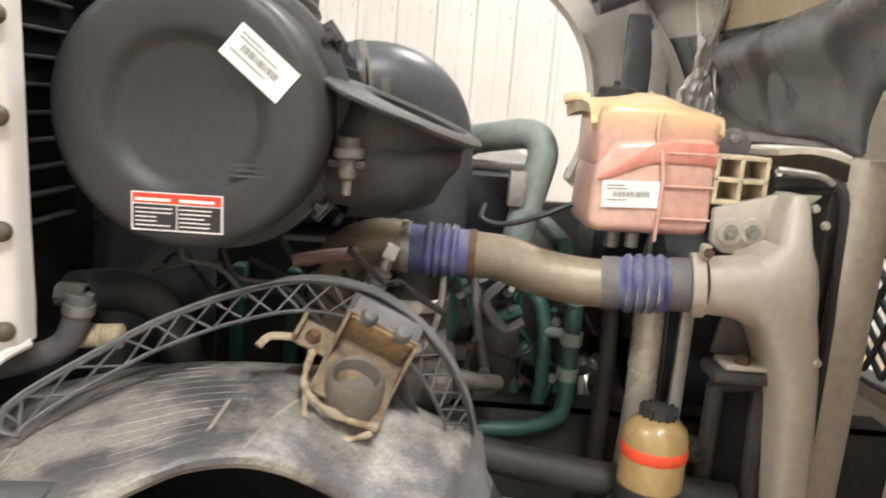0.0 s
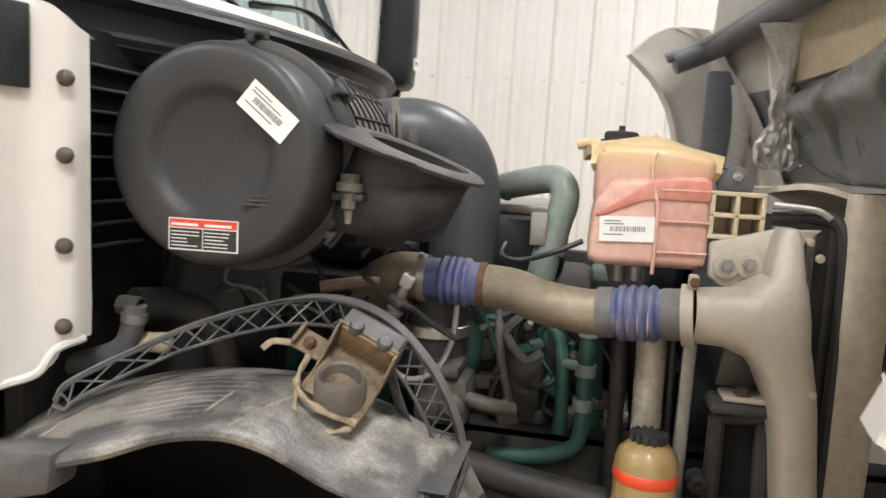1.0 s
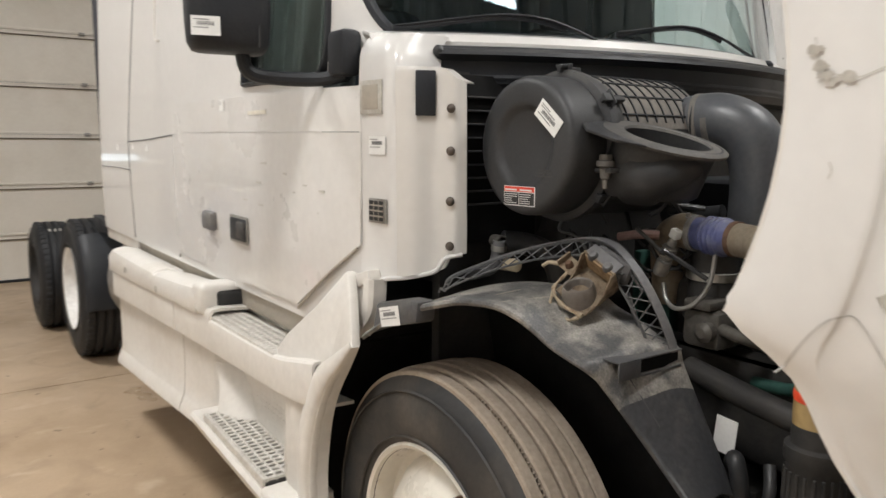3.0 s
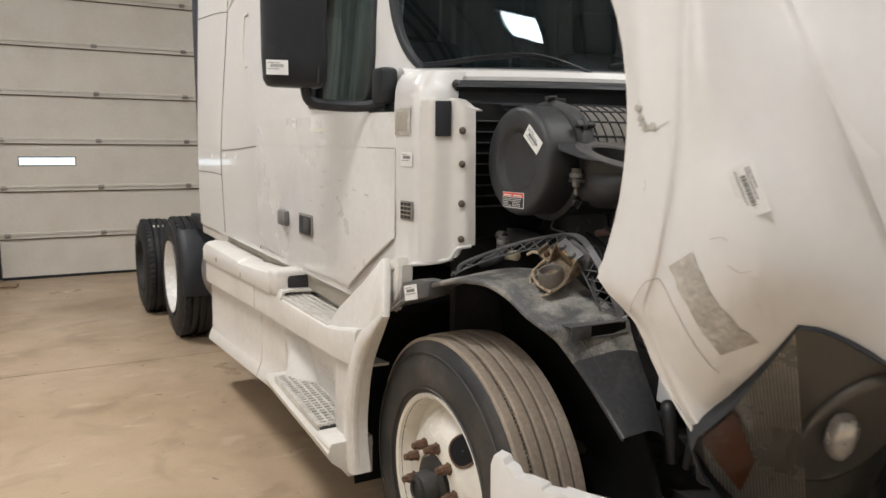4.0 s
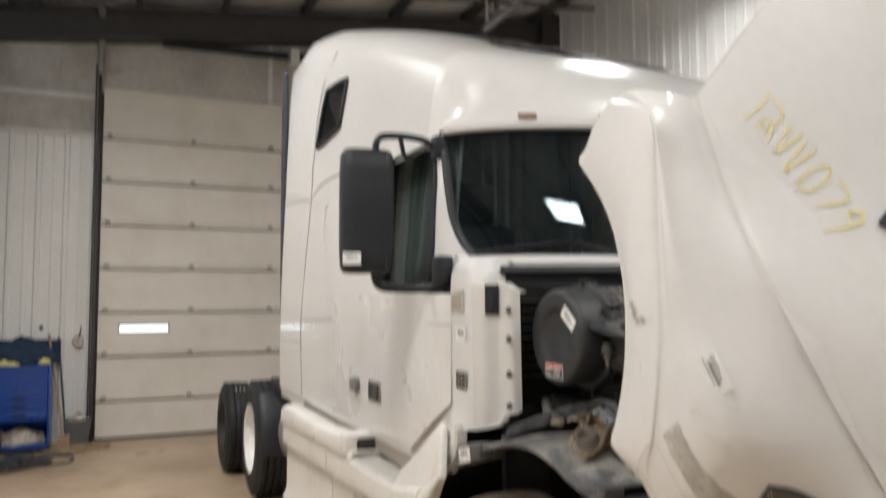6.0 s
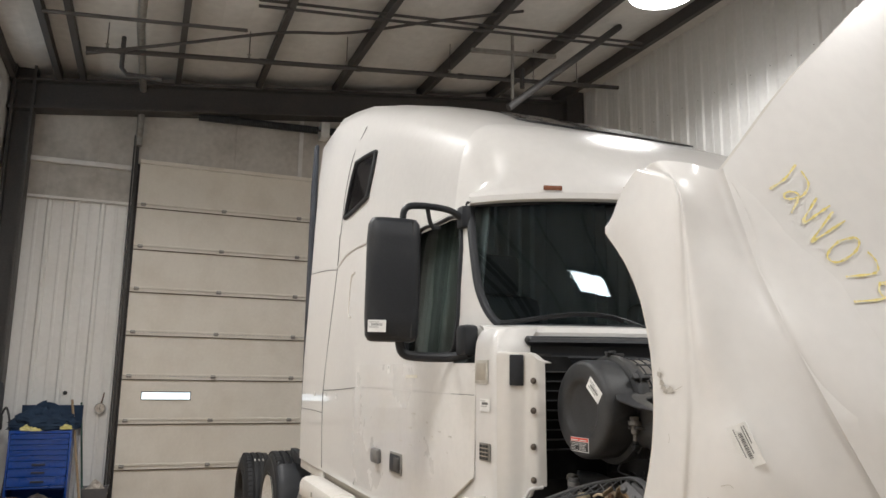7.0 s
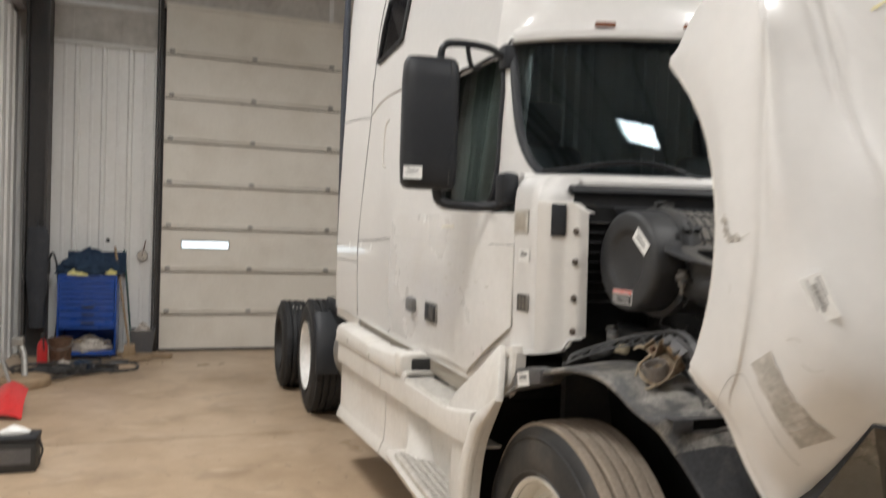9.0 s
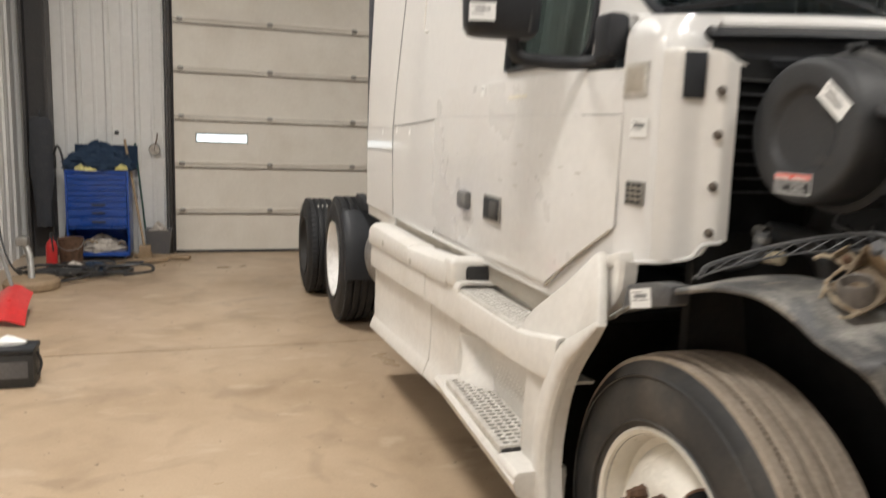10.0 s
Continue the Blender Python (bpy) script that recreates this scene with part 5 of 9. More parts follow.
def side_profile(x, o=0.0, dent=0.0):
    zb, zc, zl = belt(x), 0.402 + 0.085 * (x + 3.3) / 1.2, 0.334 + 0.075 * (x + 3.2) / 1.15
    return [(x, y + o, z) for y, z in ((0.82, 0.955), (0.70, 0.962), (0.665, 0.958), (0.656, 0.945), (0.652, 0.93), (0.652, 0.85), (0.651, zb + 0.012), (0.652, zb + 0.004), (0.657, zb), (0.684 + dent, zb - 0.008), (0.689 + dent, zb - 0.016), (0.690 + dent, 0.66), (0.688 + dent, 0.56), (0.682 + dent * 0.6, zc), (0.676 + dent * 0.5, zc - 0.01), (0.655, zl + 0.018), (0.655, zl + 0.006), (0.662, zl), (0.78, zl + 0.005))]


fair = part("side_fairing", grid([side_profile(x, o) for x, o in ((-3.36, 0.04), (-3.355, 0.012), (-3.34, 0.002), (-3.32, 0.0), (-3.0, 0), (-2.6, 0), (-2.135, 0))], 0.012), CREAM, truck, "cream side fairing panel with moulded creases", 0.5)
part("fairing_end", prism([(0.66, 0.95), (0.66, 0.73), (0.69, 0.70), (0.69, 0.41), (0.662, 0.34), (0.78, 0.335), (0.84, 0.95)], "x", -3.365, -3.35), CREAM, fair)
part("fairing_panel", grid([side_profile(x, 0.0015, 0.06 * d) for x, d in ((-2.128, 0.0), (-1.95, 0.0), (-1.80, 0.0), (-1.75, 0.15), (-1.70, 0.9), (-1.66, 1.1))], 0.012), CREAM, fair, "", 0.5)
# storage cap along the top with the black grip
part("fairing_cap", grid([[(x, y, z) for y, z in ((0.80, 0.955), (0.79, 0.985 + e), (0.72, 1.0 + e), (0.67, 0.995 + e), (0.648, 0.982 + e), (0.640, 0.962 + e), (0.639, 0.875 + 0.036 * (x + 3.35)), (0.642, 0.867 + 0.036 * (x + 3.35)), (0.656, 0.865 + 0.036 * (x + 3.35)))] for x, e in ((-3.35, -0.02), (-3.3, 0.0), (-2.6, 0.0), (-2.45, 0.0), (-2.44, -0.008), (-2.3, 0.004), (-2.05, 0.018), (-1.86, 0.034), (-1.78, 0.036))], 0.012), CREAM, fair, "cream moulded cap", 0.5)
part("grip", box(-1.72, -1.704, 0.705, 0.828, 0.955, 1.018, 0.014, seg=3), INK, fair, "black grab opening in the fairing")
part("grip_frame", box(-1.84, -1.712, 0.642, 0.862, 0.922, 1.046, 0.024, seg=3), CREAM, fair)
for x in (-2.95, -2.35):
    part("clip_mark", on_plane(plane_pose((x, 0.6365, 0.925), (1, 0, 0), (0, 0, 1)), 0.03, 0.03, 0.002), GREYTAPE, fair)
# step wells: outer wall, treads with slots, recessed riser
rows = []
for x, o, zt in ((-1.73, 0.0, 0.922), (-1.5, 0.0, 0.924), (-1.25, 0.0, 0.926), (-1.06, 0.0, 0.930), (-0.98, 0.001, 0.938), (-0.90, 0.008, 0.952), (-0.84, 0.016, 0.962), (-0.80, 0.0205, 0.968)):
    zb = belt(x)
    rows.append([(x, y + o, z) for y, z in ((0.70, zt + 0.003), (0.664, zt + 0.001), (0.656, zt - 0.006), (0.6525, zt - 0.02), (0.651, zb + 0.012), (0.653, zb + 0.003), (0.660, zb - 0.001), (0.72, zb - 0.006), (0.79, zb - 0.008))])
part("step_wall", grid(rows, 0.010), CREAM, fair, "", 0.5)
# slanting cheek at the rear of the lower step well
rows = [[(-1.72, 0.694, 0.735), (-1.66, 0.72, 0.735), (-1.60, 0.765, 0.735)], [(-1.66, 0.692, 0.66), (-1.60, 0.72, 0.66), (-1.53, 0.765, 0.66)], [(-1.62, 0.672, 0.59), (-1.54, 0.70, 0.585), (-1.46, 0.765, 0.575)], [(-1.60, 0.645, 0.545), (-1.52, 0.69, 0.54), (-1.43, 0.765, 0.54)]]
part("well_cheek", grid(smooth_rows(rows, 3, 3), 0.008), CREAM, fair, "", 0.9)
part("well_end", prism([(0.678, 0.80), (0.79, 0.79), (0.79, 0.48), (0.70, 0.45), (0.67, 0.55)], "x", -1.01, -0.995), CREAM, fair)
part("well_floor", box(-1.74, -1.0, 0.84, 0.86, 0.86, 1.10, 0.004, box(-1.74, -1.0, 0.70, 0.86, 0.905, 0.918, 0.004)), CREAM, fair)
part("sill", prism([(0.797, 1.066), (0.806, 0.95), (0.94, 0.95), (0.94, 1.066)], "x", -3.4, -1.0, 0.004), TANALU, truck, "grey sill under the cab door")
part("lower_riser", grid([[(x, y, z) for x in (-1.74, -1.5, -1.3, -1.08)] for y, z in ((0.765, 0.75), (0.77, 0.65), (0.765, 0.55))], 0.01), CREAM, fair)
b = bmesh.new()
for r in range(7):
    for c in range(14):
        box(-1.46 + c * 0.028 + (0.014 if r % 2 else 0), -1.443 + c * 0.028 + (0.014 if r % 2 else 0), 0.757, 0.766, 0.575 + r * 0.02, 0.583 + r * 0.02, 0.002, b, None, 1)
part("tread_plate", b, CREAM, fair, "raised tread pattern")["kind"] = "stuff"


def step_tread(x0, x1, y0, y1, z, slope=0.0):
    m = Matrix.Translation((x0, 0, z)) @ Matrix.Rotation(math.atan2(-slope, 1), 4, "Y") @ Matrix.Translation((-x0, 0, -z))
    b = box(x0, x1, y0, y1, z - 0.03, z - 0.009, 0.004, m=m)
    tread = part("step_tread", b, DUSTP, fair, "aluminium step tread with slots")
    b = bmesh.new()
    nx = int((x1 - x0) / 0.028)
    for k in range(5):
        yy = y0 + 0.004 + (y1 - y0 - 0.02) * k / 4
        box(x0, x1, yy, yy + 0.011, z - 0.02, z, 0.003, b, m, 1)
    for k in range(nx + 1):
        xx = x0 + (x1 - x0 - 0.014) * k / nx
        box(xx, xx + 0.013, y0, y1, z - 0.02, z - 0.001, 0.002, b, m, 1)
    part("tread_grid", b, STEPAL, tread, "worn bright slotted grid")
    box_ = box(x0, x1, y0 - 0.006, y0 + 0.004, z - 0.03, z, 0.002, m=m)
    part("tread_edge", box_, STEPAL, tread)


step_tread(-1.72, -1.06, 0.668, 0.80, 0.935)
step_tread(-1.61, -1.02, 0.608, 0.76, 0.575, -0.055)
part("step_nose", grid([[(x, y, z - 0.06 * (x + 1.6)) for y, z in ((0.77, 0.545), (0.595, 0.545), (0.585, 0.53), (0.60, 0.49), (0.655, 0.445), (0.67, 0.42))] for x in (-1.72, -1.62, -1.4, -1.2, -1.0, -0.86)], 0.012), CREAM, fair, "", 0.5)
part("step_nose_end", prism([(0.77, 0.525), (0.60, 0.522), (0.588, 0.505), (0.60, 0.455), (0.645, 0.41), (0.668, 0.375), (0.77, 0.375)], "x", -1.015, -0.86, 0.006), CREAM, fair)
b = prism([(-1.06, 0.945), (-1.0, 1.01), (-0.85, 1.125), (-0.745, 1.24), (-0.73, 1.235), (-0.69, 1.19), (-0.635, 1.12), (-0.59, 1.06), (-0.645, 0.99), (-0.70, 0.93), (-0.745, 0.868), (-0.785, 0.79), (-0.815, 0.70), (-0.83, 0.60), (-0.825, 0.50), (-0.80, 0.405), (-0.87, 0.43), (-1.0, 0.47), (-1.0, 0.80)], "y", 0.672, 0.702, 0.008)
for v in b.verts:
    v.co.y += table(v.co.z, [(0.95, 0.0), (1.06, 0.018), (1.24, 0.085)])
fw = part("fairing_front", b, CREAM, fair, "cream fairing front swept up to the cowl")
ARCH = [(-0.59, 1.06), (-0.645, 0.99), (-0.70, 0.93), (-0.745, 0.868), (-0.785, 0.79), (-0.815, 0.70), (-0.83, 0.60), (-0.825, 0.50), (-0.80, 0.408)]
rows = []
for (x, z), (nx, nz) in zip(ARCH, ((-0.70, 0.5), (-0.74, 0.6), (-0.8, 0.55), (-0.85, 0.5), (-0.92, 0.38), (-0.97, 0.25), (-1.0, 0.05), (-1.0, -0.05), (-1.0, -0.1))):
    lean = table(z, [(0.95, 0.0), (1.06, 0.018)])
    wd = table(z, [(0.7, 1.0), (0.93, 0.8), (1.06, 0.25)])
    rows.append([(x + nx * w * wd, y + lean, z + nz * w * wd) for w, y in ((0.0, 0.696 + 0.039 * max(0.0, (wd - 0.25) / 0.75)), (0.0, 0.690), (0.003, 0.676), (0.012, 0.672 - 0.008 * wd), (0.045, 0.672 - 0.012 * wd), (0.075, 0.672 - 0.005 * wd), (0.09, 0.6725))])
part("arch_flare", grid(smooth_rows(rows, 2, 4), 0.006), CREAM, fw, "cream flared wheel arch lip", 0.9)
# upright return strip standing back behind the fairing's torn front edge
lft = [(-0.75, 0.795, 1.23), (-0.715, 0.785, 1.18), (-0.69, 0.775, 1.13), (-0.69, 0.768, 1.08), (-0.715, 0.76, 1.03)]
rgt = [(-0.635, 0.785, 1.228), (-0.634, 0.783, 1.19), (-0.634, 0.78, 1.155), (-0.655, 0.775, 1.11), (-0.70, 0.77, 1.055)]
rows = [[Vector(p), Vector(p).lerp(Vector(q), 0.30) + Vector((0, 0.004, 0)), Vector(p).lerp(Vector(q), 0.52) + Vector((0, 0.004, 0)), Vector(p).lerp(Vector(q), 0.60) + Vector((0, -0.006, 0)), Vector(q) + Vector((-0.008, -0.006, 0)), Vector(q), Vector(q) + Vector((-0.004, 0.04, 0))] for p, q in zip(lft, rgt)]
part("cowl_return", grid(rows, 0.006), CREAM, fair, "", 0.45)
part("return_top", prism([(-0.75, 1.222), (-0.66, 1.252), (-0.645, 1.222), (-0.71, 1.196)], "y", 0.776, 0.82, 0.004), CREAM, fair)

# ---- mudguard over the front tyre ----
GX, GZ = -0.40, 0.485


def guard(a, r, y):
    return Vector((GX + r * math.cos(radians(a)), y, GZ + r * math.sin(radians(a))))


LIP = [(-0.62, 0.745, 1.08), (-0.50, 0.75, 1.15), (-0.39, 0.758, 1.198), (-0.30, 0.762, 1.226), (-0.262, 0.785, 1.238), (-0.235, 0.82, 1.238), (-0.185, 0.848, 1.235), (-0.14, 0.872, 1.217), (-0.10, 0.890, 1.192), (-0.05, 0.898, 1.166), (0.02, 0.89, 1.154), (0.06, 0.90, 1.138), (0.075, 0.94, 1.095), (0.13, 0.985, 1.006), (0.20, 1.0, 0.935), (0.268, 1.0, 0.881)]
INNER = [(-0.68, 1.12, 1.09), (-0.58, 1.12, 1.16), (-0.46, 1.12, 1.202), (-0.36, 1.12, 1.226), (-0.30, 1.12, 1.234), (-0.25, 1.12, 1.238), (-0.19, 1.125, 1.238), (-0.13, 1.13, 1.236), (-0.08, 1.13, 1.215), (-0.03, 1.14, 1.195), (0.03, 1.15, 1.165), (0.085, 1.15, 1.150), (0.10, 1.155, 1.11), (0.16, 1.155, 1.01), (0.21, 1.155, 0.925), (0.246, 1.151, 0.86)]
rows = []
for p, q in zip(LIP, INNER):
    p, q = Vector(p), Vector(q)
    rows.append([p + Vector((-0.002, 0.002, -0.008)), p + Vector((0, 0, -0.001)), p.lerp(q, 0.06) + Vector((0, 0, 0.001)), p.lerp(q, 0.35) + Vector((0, 0, 0.006)), p.lerp(q, 0.7) + Vector((0, 0, 0.012)), q, q + Vector((0, 0.012, -0.012))])
GUARD = smooth_rows(rows, 3, 4)


def guard_at(u, v):
    """A place on the mudguard: u from rear to front, v from lip to inner edge."""
    p, q = spline(LIP, 6), spline(INNER, 6)
    k = min(int(u * (len(p) - 1)), len(p) - 2)
    return p[k].lerp(q[k], v) + Vector((0, 0, 0.017))


guard_tree = BVHTree.FromBMesh(grid(GUARD))


def guard_on(u, v, off):
    p = guard_at(u, v)
    q = guard_tree.ray_cast(p + Vector((0, 0, 0.3)), Vector((0, 0, -1)))[0]
    return (q or p) + Vector((0, 0, off))


cut_row = next(i for i, r in enumerate(GUARD) if r[len(r) // 2][0] > 0.097)
mud = part("mudguard", grid(GUARD[:cut_row + 1], 0.006), LINER, truck, "dusty black plastic mudguard over the tyre", 0.6)
part("guard_flap", grid(GUARD[cut_row:], 0.006), FLAP, mud, "dark ribbed front flap of the mudguard", 0.6)
for k in range(12):
    part("guard_rib", tube([guard_on(u, 0.14 + 0.066 * k, 0.001) for u in (0.13 + 0.004 * k, 0.19, 0.24, 0.29, 0.335 + 0.006 * k)], 0.0058, 6, 4), LINER, mud)
for k in range(5):
    part("guard_rib", tube([guard_at(u, 0.28 + 0.07 * k) + Vector((0.004, 0, -0.012)) for u in (0.76, 0.80, 0.84, 0.88, 0.92)], lambda t: 0.0042 - 0.002 * t, 6, 4), TRUSS, mud)
for us in ((0.10, 0.115, 0.13), (0.345, 0.36, 0.38)):
    part("guard_ridge", tube([guard_on(u, v, 0.002) for u, v in zip(us, (0.10, 0.5, 0.93))], 0.004, 6, 4), TANALU, mud, "dust-filled ridge")
part("guard_ridge", tube([guard_on(u, v, 0.001) for u, v in ((0.40, 0.03), (0.43, 0.3), (0.47, 0.62), (0.49, 0.8))], 0.0055, 6, 4), TANALU, mud, "dust-filled ridge")
# edge clip along the shelf
clip = bmesh.new()
box(0.055, 0.108, 0.942, 1.150, 1.150, 1.154, 0.0015, clip)
box(0.104, 0.108, 0.942, 1.012, 1.112, 1.150, 0.0015, clip)
box(0.104, 0.108, 1.012, 1.150, 1.112, 1.118, 0.0015, clip)
box(0.060, 0.066, 0.945, 1.148, 1.115, 1.150, 0.0015, clip)
part("guard_clip", clip, TRUSS, mud, "grey plastic edge clip tray")
# near-black block paints the shade inside the tray's slot
part("clip_slot", box(0.072, 0.100, 1.016, 1.146, 1.118, 1.149), VOID, mud, "dark slot under the clip tray")
# inner wall of the wheel well, its deep shade put into the near-black colour
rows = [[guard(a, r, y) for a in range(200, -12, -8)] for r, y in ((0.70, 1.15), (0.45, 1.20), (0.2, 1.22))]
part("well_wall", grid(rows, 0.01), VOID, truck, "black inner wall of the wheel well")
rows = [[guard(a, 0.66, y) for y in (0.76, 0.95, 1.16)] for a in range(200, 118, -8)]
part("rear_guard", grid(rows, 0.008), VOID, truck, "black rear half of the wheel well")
# black corner piece with white tag, between cowl and guard
b = prism([(-0.572, 1.108), (-0.40, 1.157), (-0.36, 1.168), (-0.354, 1.222), (-0.42, 1.218), (-0.55, 1.185)], "y", 0.742, 0.80, 0.008)
corner = part("guard_corner", b, TRUSS, truck, "dusty grey plastic corner with white tag")
sticker("sticker", plane_pose((-0.478, 0.7405, 1.163), (1, 0, 0.26), (-0.26, 0, 1)), 0.094, 0.05, corner, "white barcode tag", 3, True, seed=11)
# curved lattice strap over the guard
line = spline([(-0.492, 0.925, 1.214), (-0.472, 0.938, 1.246), (-0.383, 1.02, 1.30), (-0.325, 1.066, 1.327), (-0.25, 1.11, 1.352), (-0.17, 1.133, 1.368), (-0.086, 1.118, 1.364), (-0.02, 1.10, 1.338), (0.035, 1.10, 1.285), (0.07, 1.11, 1.225), (0.088, 1.125, 1.17), (0.094, 1.13, 1.14)], 6)
strap = part("lattice_strap", tube(line, 0.0042, 8, 1, curve=False), TRUSS, mud, "weathered grey lattice strap")
inner = []
for i, p in enumerate(line):
    t = (line[min(i + 1, len(line) - 1)] - line[max(i - 1, 0)]).normalized()
    nrm = Vector((t.z, 0, -t.x))
    inner.append(p + nrm * (0.036 if 2 < i < len(line) - 3 else 0.014) + Vector((0, -0.03, 0)))
part("inner_rail", tube(inner, 0.0032, 6, 1, curve=False), TRUSS, strap)
b = bmesh.new()
for i in range(0, len(line) - 3, 3):
    tube([line[i], inner[i + 3]], 0.0019, 5, 1, b, False)
    tube([inner[i], line[i + 3]], 0.0019, 5, 1, b, False)
part("lattice_web", b, TRUSS, strap)["kind"] = "stuff"
wide = [table(p.x, [(-0.25, 0.0), (-0.12, 1.0)]) for p in line]
rows = [[p + Vector((0.003 * w, -0.005 - 0.006 * w, 0.004)), p + Vector((0.004 * w, 0.006 + 0.008 * w, 0.004 + 0.002 * w))] for p, w in zip(line, wide)]
part("strap_top", grid(rows, 0.003), material("pale dusty grey strap", (0.15, 0.15, 0.155), (0.23, 0.22, 0.21), 0.7, 14, 90, 0.5, bump=0.1), strap, "flat pale top band")
# rusty lamp bracket with its cup
M_ = Matrix.Translation((-0.075, 1.03, 1.275)) @ Matrix.Rotation(radians(24), 4, "Y") @ Matrix.Rotation(radians(38), 4, "X")
def local(b):
    b.transform(M_)
    return b
side_cut = [(-0.015, 0.0), (0.05, 0.0), (0.05, 0.05), (0.036, 0.052), (0.02, 0.03), (0.005, 0.012)]
brk = part("bracket", local(box(-0.05, 0.055, -0.055, 0.05, -0.008, 0.0, 0.003, prism(side_cut, "x", -0.05, -0.045, 0.0015, prism(side_cut, "x", 0.05, 0.055, 0.0015, box(-0.05, 0.055, 0.045, 0.05, 0.0, 0.054, 0.002))))), RUSTBOX, truck, "corroded box bracket with a round cup")
part("rust_plate", local(box(-0.043, 0.049, 0.0405, 0.044, 0.002, 0.051, 0.004)), material("ochre rust scale", (0.27, 0.185, 0.10), (0.12, 0.075, 0.045), 0.9, 38, 120, 0.85, bump=0.5), brk, "ochre rusted backing plate")
part("bolt_plate", local(box(-0.046, 0.052, 0.046, 0.078, 0.046, 0.054, 0.003)), GREYP, brk, "grey bolted plate")
for bx in (-0.022, 0.028):
    part("bolt", local(lathe([(0.013, -0.008), (0.0125, 0.0), (0.009, 0.006), (0.0001, 0.008)], (bx, 0.05, 0.056), "z", 14)), TRUSS, brk, "grey round bolt head")
cup = lathe([(0.040, -0.034), (0.0395, -0.004), (0.037, 0.008), (0.0345, 0.012), (0.031, 0.009), (0.027, -0.010), (0.0001, -0.014)], (0, 0, 0), "z", 32)
cup.transform(Matrix.Translation(M_ @ Vector((0.0, -0.022, 0.016))) @ Vector((0.12, -0.34, 0.93)).to_track_quat("Z", "Y").to_matrix().to_4x4())
CRUST = material("pale tan crust", (0.36, 0.295, 0.21), (0.19, 0.12, 0.07), 0.9, 40, 120, 0.85, bump=0.5, lo=0.5, hi=0.68)
part("cup", cup, material("tan-grey dusty cup plastic", (0.15, 0.132, 0.115), (0.24, 0.20, 0.16), 0.8, 12, 80, 0.5, bump=0.15), brk, "grey round cup")
part("frame", local(tube([(-0.068, 0.03, 0.0), (-0.066, -0.01, 0.0), (-0.052, -0.058, 0.002), (0.0, -0.072, 0.004), (0.052, -0.06, 0.0)], lambda t: 0.0048 + 0.0022 * math.sin(t * 37) * math.sin(t * 11), 8, 6)), CRUST, brk, "crusted frame")
part("handle_wire", local(tube([(-0.05, -0.06, 0.0), (-0.03, -0.09, -0.015), (0.02, -0.085, -0.02), (0.05, -0.07, 0.0)], lambda t: 0.0042 + 0.0012 * math.sin(t * 29), 8, 5)), CRUST, brk)
part("side_lug", local(box(-0.10, -0.045, -0.005, 0.035, 0.0, 0.006, 0.002, box(-0.10, -0.094, -0.005, 0.035, 0.006, 0.022, 0.002))), RUSTBOX, brk)
part("lug_bolt", local(lathe([(0.011, 0.006), (0.010, 0.014), (0.006, 0.02), (0.0001, 0.021)], (-0.075, 0.012, 0), "z", 8)), RUST, brk)
part("lug_tab", local(tube([(-0.10, 0.0, 0.004), (-0.125, -0.012, 0.0), (-0.132, -0.03, -0.004)], 0.006, 8, 4, flat=0.7)), CRUST, brk)
part("mount_plate", box(-0.105, 0.0, 1.085, 1.10, 1.30, 1.35, 0.004, m=Matrix.Translation((-0.05, 1.09, 1.325)) @ Matrix.Rotation(radians(22), 4, "Y") @ Matrix.Translation((0.05, -1.09, -1.325))), GREYP, brk)
part("stay", tube([(-0.03, 1.12, 1.26), (-0.01, 1.13, 1.20), (0.01, 1.13, 1.165)], 0.018, 8, 3, flat=0.3), TRUSS, brk, "flat grey stay")


# ---- the hood, tipped forward ----
XP = [(0.9, 1.16), (1.05, 1.12), (1.2, 1.07), (1.36, 1.02), (1.47, 0.99), (1.64, 0.94), (1.8, 0.87), (1.95, 0.80), (2.2, 0.72), (2.5, 0.62), (3.0, 0.46)]
YC = [(0.9, 1.08), (1.05, 1.04), (1.2, 1.0), (1.36, 0.95), (1.47, 0.89), (1.64, 0.83), (1.8, 0.80), (2.2, 0.78)]
REAR = [(2.2, 0.78), (2.463, 1.02), (2.78, 1.375), (2.9, 1.65), (2.95, 1.92)]


def hood_x(y, z):
    return table(z, XP) + 0.16 * max(0.0, 1 - (abs(CY - y) / (CY - table(z, YC))) ** 2.2)


def hood_edge(z):
    return table(z, YC) if z <= 2.2 else table(z, REAR)


US = [-1, -0.97, -0.9, -0.82, -0.7, -0.5, -0.25, 0, 0.25, 0.5, 0.7, 0.82, 0.9, 0.97, 1]
ZS = [0.92, 1.0, 1.1, 1.2, 1.3, 1.4, 1.5, 1.56, 1.64, 1.75, 1.85, 1.95, 2.05, 2.15, 2.2, 2.3, 2.4, 2.5, 2.6, 2.7, 2.78, 2.85, 2.9, 2.95]


# outline of the grille opening, across and up
fr = [(0.975, 1.457), (1.06, 1.56), (1.3, 1.60), (CY, 1.61)]
fr = fr + [(2 * CY - y, z) for y, z in fr[-2::-1]] + [(2 * CY - 1.085, 1.27), (2 * CY - 1.25, 0.97), (CY, 0.95), (1.25, 0.97), (1.085, 1.27)]


